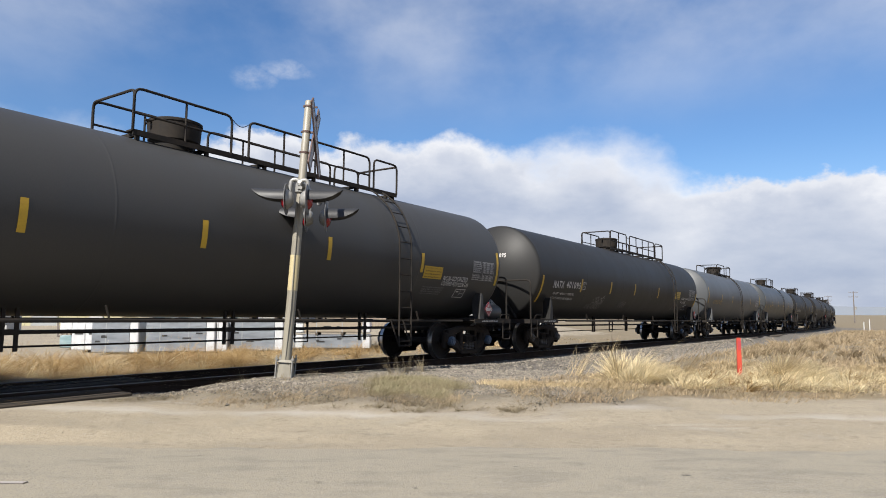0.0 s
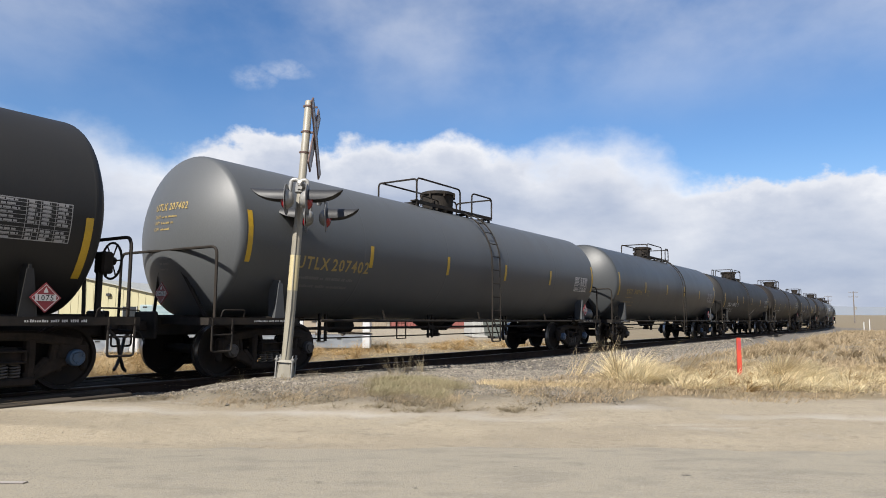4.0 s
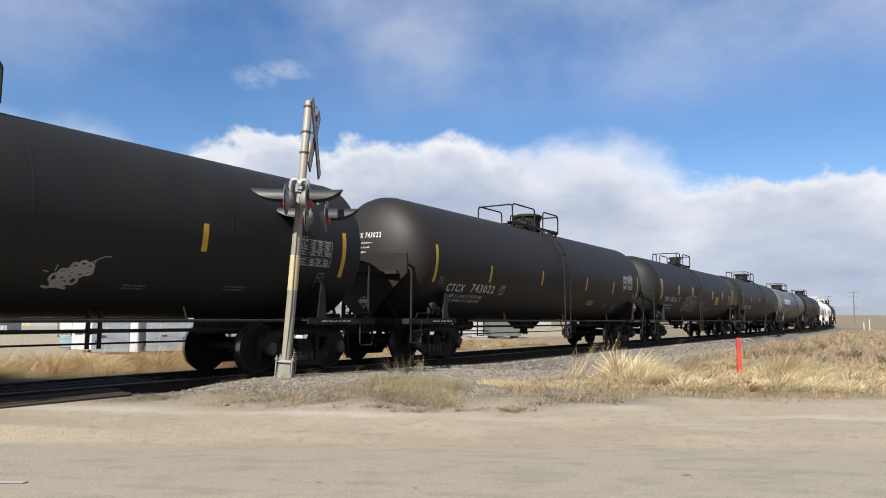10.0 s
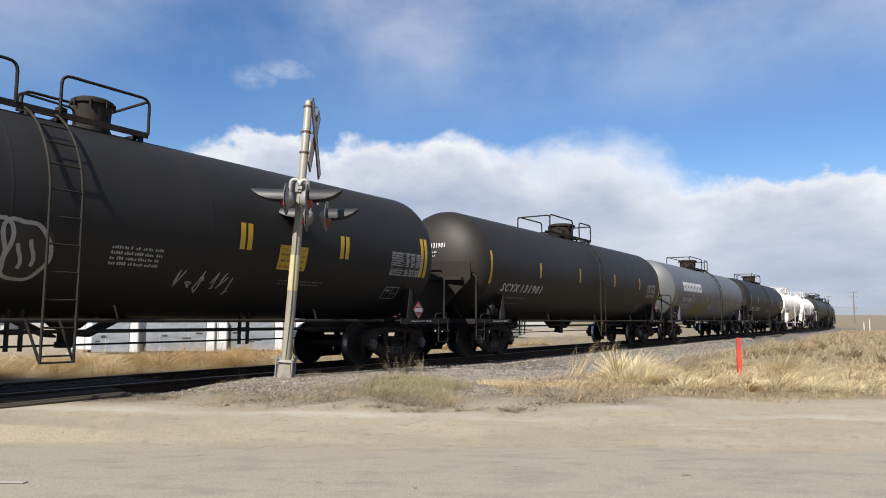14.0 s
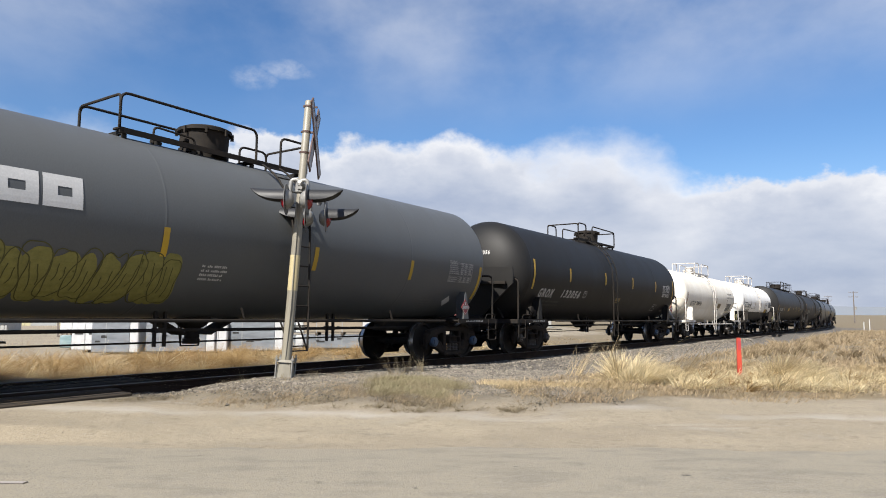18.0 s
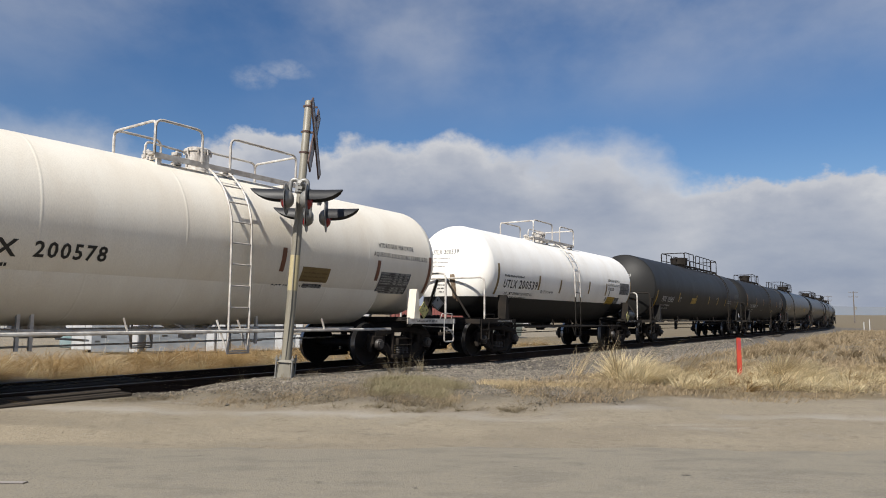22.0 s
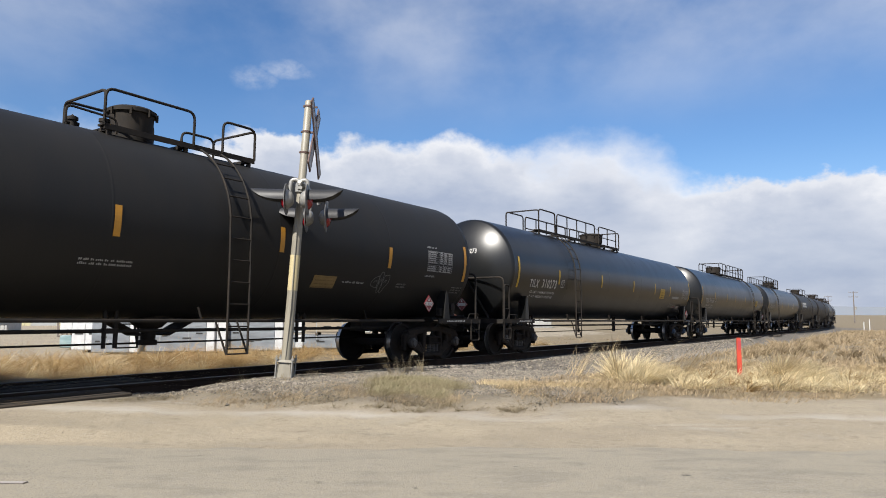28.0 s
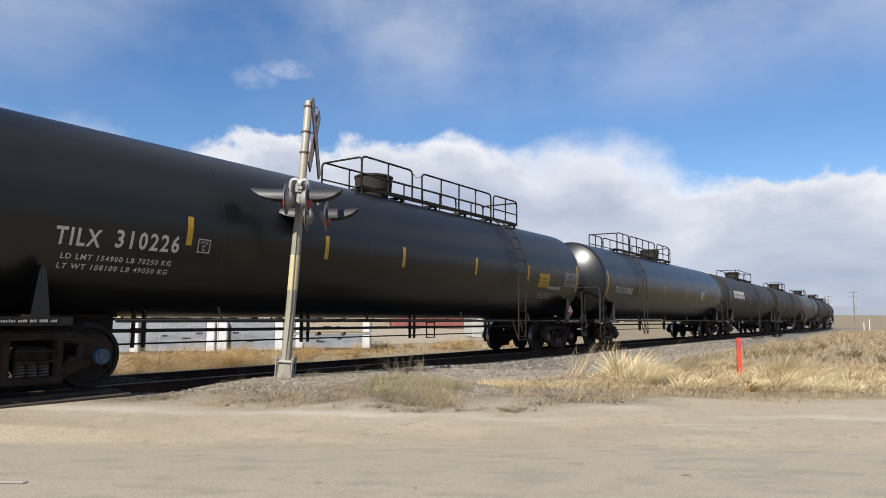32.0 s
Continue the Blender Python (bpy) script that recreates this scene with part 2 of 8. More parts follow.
M["rust edge"] = material("rusty steel edge", (0.0858, 0.0462, 0.0363), 0.7, second=(0.0462, 0.0297, 0.0264), amount=0.7, scale=9)
M["lens red"] = material("red signal lens", (0.22, 0.0075, 0.013), 0.25)
M["sign white"] = material("weathered white sign", (0.2904, 0.2706, 0.2508), 0.5, second=(0.1848, 0.1452, 0.1254), amount=0.6, scale=4)
M["concrete"] = material("pale concrete", (0.27, 0.255, 0.225), 0.9, bump=0.004)
M["orange"] = material("orange-red stake paint", (0.4092, 0.0462, 0.0231), 0.6)
M["white paint"] = material("white paint", (0.4092, 0.4026, 0.3894), 0.6)
M["wood pole"] = material("brown pole wood", (0.132, 0.1122, 0.099), 0.9, stretch=(1, 1, 0.1))
M["cream wall"] = material("cream metal wall", (0.33, 0.3036, 0.1848), 0.6, amount=0.25, scale=0.2)
M["cream roof"] = material("pale metal roof", (0.2772, 0.2772, 0.2508), 0.5)
M["grey wall"] = material("pale grey metal wall", (0.2376, 0.2475, 0.2508), 0.6)
M["wrap white"] = material("white lumber wrap", (0.4356, 0.4422, 0.4488), 0.4, amount=0.2, scale=1, bump=0.02, grain=5)
M["wrap grey"] = material("blue-grey lumber wrap", (0.1254, 0.1386, 0.1551), 0.35, second=(0.2178, 0.2376, 0.2574), amount=0.8, scale=1.2, bump=0.03, grain=5, stretch=(0.6, 1, 2))
M["wrap teal"] = material("teal lumber wrap", (0.1452, 0.2244, 0.2343), 0.35, second=(0.2838, 0.33, 0.3366), amount=0.8, scale=1.2, bump=0.03, grain=5, stretch=(0.6, 1, 2))
M["container red"] = material("faded red container", (0.198, 0.0627, 0.0528), 0.7)
M["container white"] = material("white container", (0.3432, 0.3432, 0.33), 0.5)
M["box green"] = material("grey-green steel bin", (0.099, 0.1122, 0.1023), 0.6)
M["beige"] = material("beige panel", (0.2376, 0.198, 0.1485), 0.7)
# the blue-grey paints in the haze before the far ridge
M["hill"] = material("distant hill, haze in its colour", (0.15, 0.18, 0.225), 1.0, second=(0.19, 0.2, 0.22), amount=0.5, scale=0.004, space="World")
M["glass dark"] = material("dark window glass", (0.0198, 0.0231, 0.0264), 0.1)
M["trim red"] = material("red panel", (0.33, 0.0396, 0.0462), 0.5)
M["blotch"] = material("dark tar blotch", (0.066, 0.0594, 0.0528), 0.9)


def ground_material():
    """Dirt, gravel and dry turf, told apart by the sheet's own attributes."""
    mat = bpy.data.materials.new("dirt, gravel and dry turf")
    mat.use_nodes = True
    tree = mat.node_tree
    add, link = nodes_of(tree)
    bsdf = tree.nodes["Principled BSDF"]
    bsdf.inputs["Roughness"].default_value = 0.95
    spot = add("ShaderNodeNewGeometry").outputs["Position"]

    def tex(scale, detail=6, stretch=(1, 1, 1)):
        mapping = add("ShaderNodeMapping")
        mapping.inputs["Scale"].default_value = stretch
        link(spot, mapping.inputs[0])
        node = add("ShaderNodeTexNoise")
        node.inputs["Scale"].default_value, node.inputs["Detail"].default_value = scale, detail
        node.inputs["Roughness"].default_value = 0.62
        link(mapping.outputs[0], node.inputs["Vector"])
        return node.outputs["Fac"]

    def mixed(fac, a, b):
        node = add("ShaderNodeMix", data_type="RGBA")
        ins = [s for s in node.inputs if s.type == "RGBA"]
        for s, v in zip(ins, (a, b)):
            if isinstance(v, tuple):
                s.default_value = (*v, 1)
            else:
                link(v, s)
        link(fac, node.inputs["Factor"])
        return [s for s in node.outputs if s.type == "RGBA"][0]

    def span(value, lo, hi):
        node = add("ShaderNodeMapRange")
        node.inputs["From Min"].default_value, node.inputs["From Max"].default_value = lo, hi
        link(value, node.inputs["Value"])
        return node.outputs[0]

    def attribute(name):
        node = add("ShaderNodeAttribute")
        node.attribute_name = name
        return node.outputs["Fac"]

    def ragged(name, width=0.35):
        total = add("ShaderNodeMath", operation="MULTIPLY_ADD")
        link(tex(1.6, 8), total.inputs[0])
        total.inputs[1].default_value = 1.1
        link(attribute(name), total.inputs[2])
        return span(total.outputs[0], 1.05 - width / 2, 1.05 + width / 2)

    dirt = mixed(span(tex(0.7, 7, (0.4, 1.5, 1)), 0.38, 0.66), (0.25, 0.212, 0.15), (0.207, 0.172, 0.121))
    dirt = mixed(span(tex(38, 3), 0.56, 0.72), dirt, (0.119, 0.0977, 0.0713))
    dirt = mixed(span(tex(0.9, 7, (0.35, 1.6, 1)), 0.60, 0.70), dirt, (0.271, 0.247, 0.205))
    dirt = mixed(span(tex(7.0, 6), 0.56, 0.70), dirt, (0.149, 0.122, 0.0858))
    dirt = mixed(span(tex(95, 2), 0.52, 0.66), dirt, (0.112, 0.0924, 0.066))
    dirt = mixed(span(tex(70, 2, (1.3, 1, 1)), 0.62, 0.70), dirt, (0.297, 0.277, 0.238))
    rough_ = mixed(span(tex(26, 4), 0.40, 0.62), (0.115, 0.098, 0.07), (0.05, 0.041, 0.029))
    dirt = mixed(ragged("packed", 1.0), dirt, rough_)
    dirt = mixed(ragged("pale", 0.8), dirt, (0.304, 0.284, 0.251))
    gravel = mixed(span(tex(24, 3), 0.38, 0.62), (0.132, 0.117, 0.099), (0.0495, 0.0442, 0.037))
    turf = mixed(span(tex(0.55, 8), 0.36, 0.64), (0.165, 0.131, 0.0772), (0.112, 0.0865, 0.0521))
    turf = mixed(span(tex(0.035, 6), 0.42, 0.62), turf, (0.135, 0.109, 0.066))
    turf = mixed(span(tex(14, 4), 0.45, 0.7), turf, (0.132, 0.102, 0.0614))
    color = mixed(ragged("turf"), dirt, turf)
    color = mixed(ragged("gravel"), color, gravel)
    # oily track bed, its colour darkened further for the shade under the train
    color = mixed(ragged("bed_shade", 0.6), color, (0.0297, 0.0251, 0.0211))
    link(color, bsdf.inputs["Base Color"])
    relief = add("ShaderNodeBump")
    relief.inputs["Strength"].default_value, relief.inputs["Distance"].default_value = 0.5, 0.015
    link(tex(30, 5), relief.inputs["Height"])
    link(relief.outputs[0], bsdf.inputs["Normal"])
    return mat


M["ground"] = ground_material()


def asphalt_material():
    """Worn paving under dust: pale wheel tracks, mottled grit, dark chips."""
    mat = bpy.data.materials.new("dusty worn asphalt")
    mat.use_nodes = True
    tree = mat.node_tree
    add, link = nodes_of(tree)
    bsdf = tree.nodes["Principled BSDF"]
    bsdf.inputs["Roughness"].default_value = 0.92
    spot = add("ShaderNodeNewGeometry").outputs["Position"]
    color = None
    for scale, stretch, lo, hi, tint in ((0.5, (0.3, 1.5, 1), 0.36, 0.66, (0.215, 0.189, 0.14)), (4.0, (0.5, 1.2, 1), 0.48, 0.66, (0.14, 0.124, 0.097)), (22.0, (1, 1, 1), 0.42, 0.70, (0.188, 0.169, 0.135)),
                                         (80.0, (1, 1, 1), 0.54, 0.66, (0.0759, 0.0673, 0.0554)), (60.0, (1, 1, 1), 0.58, 0.68, (0.264, 0.244, 0.205))):
        mapping = add("ShaderNodeMapping")
        mapping.inputs["Scale"].default_value = stretch
        mapping.inputs["Location"].default_value = (scale, 1.7, 0)
        link(spot, mapping.inputs[0])
        tex = add("ShaderNodeTexNoise")
        tex.inputs["Scale"].default_value, tex.inputs["Detail"].default_value = scale, 6
        link(mapping.outputs[0], tex.inputs["Vector"])
        step = add("ShaderNodeMapRange")
        step.inputs["From Min"].default_value, step.inputs["From Max"].default_value = lo, hi
        step.inputs["To Max"].default_value = 0.75
        link(tex.outputs["Fac"], step.inputs["Value"])
        mix = add("ShaderNodeMix", data_type="RGBA")
        ins = [k for k in mix.inputs if k.type == "RGBA"]
        if color is None:
            ins[0].default_value = (0.207, 0.183, 0.137, 1)
        else:
            link(color, ins[0])
        ins[1].default_value = (*tint, 1)
        link(step.outputs[0], mix.inputs["Factor"])
        color = [k for k in mix.outputs if k.type == "RGBA"][0]
    link(color, bsdf.inputs["Base Color"])
    relief = add("ShaderNodeBump")
    relief.inputs["Strength"].default_value, relief.inputs["Distance"].default_value = 0.5, 0.01
    link(tex.outputs["Fac"], relief.inputs["Height"])
    link(relief.outputs[0], bsdf.inputs["Normal"])
    return mat


M["asphalt"] = asphalt_material()


# ---------------------------------------------------------------- shape helpers
def part(name, shape, mat, parent=None, label="", at=None, smooth=False):
    """Links a bmesh or a mesh as one object, under a thing or a part."""
    if isinstance(shape, bmesh.types.BMesh):
        mesh = bpy.data.meshes.new(name)
        shape.normal_update()
        shape.to_mesh(mesh)
        shape.free()
    else:
        mesh = shape
    if smooth:
        mesh.polygons.foreach_set("use_smooth", [True] * len(mesh.polygons))
        mesh.set_sharp_from_angle(angle=radians(40))
    if mat is not None and not mesh.materials:
        mesh.materials.append(mat)
    ob = new(name, mesh)
    if mat is not None and mesh.materials[0] is not mat:
        ob.material_slots[0].link = "OBJECT"
        ob.material_slots[0].material = mat
    if parent is not None:
        ob.parent = parent
    if at is not None:
        ob.matrix_basis = at
    if label:
        ob["label"] = label
    return ob


def empty(name, at=None):
    ob = new(name)
    ob.empty_display_size = 0.3
    if at is not None:
        ob.matrix_basis = at
    return ob


STORE = {}


def kept(key, build, smooth=False):
    """A mesh that is built once and shared by all alike pieces."""
    if key not in STORE:
        bm = build()
        mesh = bpy.data.meshes.new(str(key[0]))
        bm.normal_update()
        bm.to_mesh(mesh)
        bm.free()
        if smooth:
            mesh.polygons.foreach_set("use_smooth", [True] * len(mesh.polygons))
            mesh.set_sharp_from_angle(angle=radians(40))
        STORE[key] = mesh
    return STORE[key]


def box(bm, center, size, turn=None, bevel=0.0):
    m = Matrix.Translation(center) @ (turn.to_4x4() if turn is not None else Matrix()) @ Matrix.Diagonal((*size, 1))
    made = bmesh.ops.create_cube(bm, size=1, matrix=m)
    if bevel:
        edges = list({e for v in made["verts"] for e in v.link_edges})
        bmesh.ops.bevel(bm, geom=edges, offset=bevel, segments=1, affect="EDGES", profile=0.5)
    return bm


def beam(bm, a, b, wide, high, bevel=0.0):
    """A square bar from a to b; wide across, high in the upright plane."""
    a, b = Vector(a), Vector(b)
    way = (b - a)
    side = way.cross(Vector((0, 0, 1)))
    side = Vector((0, 1, 0)) if side.length < 1e-6 else side.normalized()
    up = side.cross(way).normalized()
    turn = Matrix((way.normalized(), side, up)).transposed()
    return box(bm, (a + b) / 2, (way.length, wide, high), turn, bevel)


def tube(bm, points, radius, sides=8, closed=False):
    """A round pipe along a line of points."""
    pts = [Vector(p) for p in points]
    rings = []
    n = len(pts)
    up = None
    for i, p in enumerate(pts):
        way = (pts[min(i + 1, n - 1)] - pts[max(i - 1, 0)]) if not closed else (pts[(i + 1) % n] - pts[i - 1])
        way.normalize()
        if up is None:
            up = way.orthogonal().normalized()
        else:
            up = (up - way * up.dot(way)).normalized()
        side = way.cross(up)
        rings.append([bm.verts.new(p + radius * (math.cos(k) * up + math.sin(k) * side)) for k in [2 * math.pi * j / sides for j in range(sides)]])
    last = n if closed else n - 1
    for i in range(last):
        r, q = rings[i], rings[(i + 1) % n]
        for j in range(sides):
            bm.faces.new((r[j], r[(j + 1) % sides], q[(j + 1) % sides], q[j]))
    if not closed:
        bm.faces.new(rings[0][::-1])
        bm.faces.new(rings[-1])
    return bm


def rounded(points, radius, steps=5):
    """The same line with its corners rounded off."""
    pts = [Vector(p) for p in points]
    out = [pts[0]]
    for a, b, c in zip(pts, pts[1:], pts[2:]):
        r = min(radius, (a - b).length * 0.49, (c - b).length * 0.49)
        u, v = b + (a - b).normalized() * r, b + (c - b).normalized() * r
        for k in range(steps + 1):
            f = k / steps
            out.append(u * (1 - f) ** 2 + b * 2 * f * (1 - f) + v * f * f)
    out.append(pts[-1])
    return out


def lathe(bm, profile, turn=None, sides=32, cap=True):
    """Turns (radius, height) pairs about the z axis, then turns the whole by a matrix."""
    turn = turn or Matrix()
    rings = []
    for r, h in profile:
        if r < 1e-5:
            rings.append([bm.verts.new(turn @ Vector((0, 0, h)))])
        else:
            rings.append([bm.verts.new(turn @ Vector((r * math.cos(k), r * math.sin(k), h))) for k in [2 * math.pi * j / sides for j in range(sides)]])
    for a, b in zip(rings, rings[1:]):
        for j in range(sides):
            k = (j + 1) % sides
            if len(a) == 1 and len(b) > 1:
                bm.faces.new((a[0], b[k], b[j]))
            elif len(b) == 1 and len(a) > 1:
                bm.faces.new((a[j], a[k], b[0]))
            elif len(a) > 1:
                bm.faces.new((a[j], a[k], b[k], b[j]))
    if cap:
        if len(rings[0]) > 1:
            bm.faces.new(rings[0][::-1])
        if len(rings[-1]) > 1:
            bm.faces.new(rings[-1])
    bmesh.ops.recalc_face_normals(bm, faces=bm.faces[:])
    return bm


def plate(bm, outline, thick, m=None):
    """A flat plate: an outline in x and z, thick in y."""
    m = m or Matrix()
    a = [bm.verts.new(m @ Vector((x, -thick / 2, z))) for x, z in outline]
    b = [bm.verts.new(m @ Vector((x, thick / 2, z))) for x, z in outline]
    bm.faces.new(a), bm.faces.new(b[::-1])
    n = len(a)
    for i in range(n):
        bm.faces.new((a[(i + 1) % n], a[i], b[i], b[(i + 1) % n]))
    bmesh.ops.recalc_face_normals(bm, faces=bm.faces[:])
    return bm


def soup(name, verts, faces):
    mesh = bpy.data.meshes.new(name)
    mesh.from_pydata(verts, [], faces)
    mesh.update()
    return mesh


ALONG_X = Matrix.Rotation(radians(90), 4, "Y")
ALONG_Y = Matrix.Rotation(radians(-90), 4, "X")


# ---------------------------------------------------------------- the line of the track
S_STEP = 0.5
S_ALL = np.arange(-340.0, 480.0, S_STEP)
S_ZERO = int(np.searchsorted(S_ALL, 0.0))


def lay_line():
    bend = np.interp(S_ALL, [-60, -20, 20, 50, 80, 110, 140, 180, 320, 400], [0, .00062, -.00029, .0004, .0003, .00114, .00166, .00192, .0019, 0])
    total = np.concatenate([[0], np.cumsum((bend[1:] + bend[:-1]) / 2 * S_STEP)])
    heading = 0.96893 + total - total[S_ZERO]
    x = np.concatenate([[0], np.cumsum((np.cos(heading[1:]) + np.cos(heading[:-1])) / 2 * S_STEP)])
    y = np.concatenate([[0], np.cumsum((np.sin(heading[1:]) + np.sin(heading[:-1])) / 2 * S_STEP)])
    return heading, x - x[S_ZERO] - 6.525, y - y[S_ZERO] + 9.3706


HEADING, LINE_X, LINE_Y = lay_line()


def grade(s):
    return -0.0074 * (s - 20) + 0.000009 * np.maximum(s - 80, 0) ** 2


def on_line(s, side=0.0, up=0.0):
    """A point by its way along the track, its distance to the camera's side of it, and its height over the rail."""
    h = np.interp(s, S_ALL, HEADING)
    return Vector((float(np.interp(s, S_ALL, LINE_X) + side * math.sin(h)), float(np.interp(s, S_ALL, LINE_Y) - side * math.cos(h)), float(grade(s) + up)))


def to_line(x, y):
    """Way along the track and distance to the camera's side, for arrays of points."""
    s = (x + 6.525) * 0.566 + (y - 9.37) * 0.824
    for _ in range(3):
        h = np.interp(s, S_ALL, HEADING)
        dx, dy = x - np.interp(s, S_ALL, LINE_X), y - np.interp(s, S_ALL, LINE_Y)
        s = np.clip(s + dx * np.cos(h) + dy * np.sin(h), S_ALL[0], S_ALL[-1])
    h = np.interp(s, S_ALL, HEADING)
    dx, dy = x - np.interp(s, S_ALL, LINE_X), y - np.interp(s, S_ALL, LINE_Y)
    return s, dx * np.sin(h) - dy * np.cos(h)


def ease(v):
    v = np.clip(v, 0, 1)
    return v * v * (3 - 2 * v)


ROAD_EDGE = 7.3


def ground_height(x, y):
    x, y = np.asarray(x, float), np.asarray(y, float)
    s, q = to_line(x, y)
    rail = grade(s)
    road = -0.10 + 0.14 * ease((y - 7.2) / 3.5) * (1 - ease((s - 7) / 9))
    low = np.maximum(rail, -0.75) - 0.50
    near = road + (low - road) * ease((y - 9.5) / 9) * ease((s - 6) / 10)
    near = near + 0.08 * np.exp(-((x + 2.7) ** 2 + (y - 11.6) ** 2) / 2.5)
    far = np.clip(rail, -0.6, 0.1) * 0.8 * (1 - ease((-q - 5) / 25)) - 0.13 - 0.12 * ease((-q - 3) / 12) - 0.2 * ease((-q - 30) / 60)
    base = np.where(q > 0, near, far)
    # ballast bank
    cover = (1 - ease((s - 7.5) / 5)) * ease((s - 2.0) / 2.5)
    crown = rail - 0.20 + 0.10 * cover * ease((q - 0.8) / 0.3)
    foot = np.abs(q) - 1.55
    bank = crown - np.maximum(foot, 0) * 0.42
    away = ease((np.abs(q) - 60) / 60)
    out = np.where(foot < 0, crown, np.maximum(bank, base))
    # the crossing: dirt packed up to the rails
    crossing = (1 - ease((s - 1.5) / 1.5)) * ease((s + 9) / 1.5)
    level = rail - 0.035 - 0.075 * (q > 0.95)
    packed = np.where(np.abs(q) < 0.95, rail - 0.16, level + (base - level) * ease((np.abs(q) - 1.4) / 3.5))
    out = out * (1 - crossing) + packed * crossing
    out = out * (1 - away) + (-0.62) * away
    return out


def terrain_noise(x, y, size):
    return (np.sin(x / size * 2.1 + 1.3 * np.sin(y / size * 1.7)) + np.sin(y / size * 2.7 + 1.9 * np.sin(x / size * 1.3 + 0.5))) * 0.5


def spaced(fine_from, fine_to, step, reach, growth=1.17):
    inner = list(np.arange(fine_from, fine_to + step / 2, step))
    left, right, d = [fine_from], [fine_to], step
    while left[-1] > -reach or right[-1] < reach:
        d *= growth
        if left[-1] > -reach:
            left.append(left[-1] - d)
        if right[-1] < reach:
            right.append(right[-1] + d)
    return np.array(left[:0:-1] + inner + right[1:])


def build_ground():
    xs, ys = spaced(-14, 16, 0.16, 3200), spaced(1.5, 32, 0.16, 3200)
    gx, gy = np.meshgrid(xs, ys)
    s, q = to_line(gx, gy)
    z = ground_height(gx, gy)
    rough = ease((np.abs(q) - 1.6) / 1.0)
    z = z + rough * (0.018 * terrain_noise(gx, gy, 0.7) + 0.010 * terrain_noise(gx + 3, gy * 1.3, 0.27)) * (gy > ROAD_EDGE)
    z = np.where(gy < ROAD_EDGE + 0.1, np.minimum(z, -0.115), z)
    verts = np.stack([gx, gy, z], -1).reshape(-1, 3)
    ny, nx = gx.shape
    i = np.arange((ny - 1) * (nx - 1)).reshape(ny - 1, nx - 1)
    a = (np.arange(ny - 1)[:, None] * nx + np.arange(nx - 1)[None, :]).reshape(-1)
    faces = np.stack([a, a + 1, a + nx + 1, a + nx], -1)
    mesh = soup("ground", verts.tolist(), faces.tolist())
    bank = np.where(q > 0, 1 - ease((q - 2.7 - 2.1 * ease((s - 4.5) / 2.5) * (1 - ease((s - 10) / 6))) / 1.0), 1 - ease((-q - 1.9) / 0.7))
    gravel = bank * (1 - 0.9 * (1 - ease((s - 1.5) / 3)) * ease((s + 9) / 1.5))
    gravel *= 1 - 0.35 * (1 - ease((s - 6) / 6)) * (q > 1.2)
    turf = np.where(q > 0, ease((gy - 9.6) / 0.7) * ease((gx - 0.8) / 1.6) * ease((q - 4.6 + 1.8 * ease((s - 9) / 5)) / 0.8), ease((-q - 1.8) / 0.8))
    turf = np.maximum(turf, ease((np.hypot(gx, gy) - 70) / 30) * (gy > 8))
    turf = np.where((q < -9) & (gx < 14) & (gx > -60) & (gy < 95), 0.12, turf)
    # mask between the rails where the train's shade is painted into the ground
    bed_shade = 1 - ease((np.abs(q) - 0.9) / 0.5)
    pale = 0 * gx
    for px, py, rx, ry in ((2.3, 9.15, 0.55, 0.25), (0.8, 8.45, 0.9, 0.14), (-1.5, 8.7, 2.0, 0.18), (4.9, 8.6, 1.6, 0.14), (-4.5, 8.6, 2.0, 0.2)):
        pale = np.maximum(pale, 0.55 * np.exp(-((gx - px) / rx) ** 2 - ((gy - py) / ry) ** 2))
    packed = (1 - ease((gx + 0.4 * (gy - 9.6) - 2.2) / 1.6)) * ease((gy - 8.9 - 0.15 * np.sin(1.7 * gx)) / 1.2) * (q > 0) * (0.85 + 0.25 * terrain_noise(gx, gy, 0.8))
    for name, values in (("gravel", gravel), ("turf", turf), ("bed_shade", bed_shade), ("packed", packed), ("pale", pale)):
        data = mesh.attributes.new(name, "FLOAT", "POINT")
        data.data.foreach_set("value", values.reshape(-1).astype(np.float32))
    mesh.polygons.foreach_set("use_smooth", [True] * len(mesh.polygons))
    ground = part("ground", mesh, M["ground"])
    return tagged(ground, "dusty dirt shoulder, ballast and dry turf reaching the horizon", "ground", kind="structure")


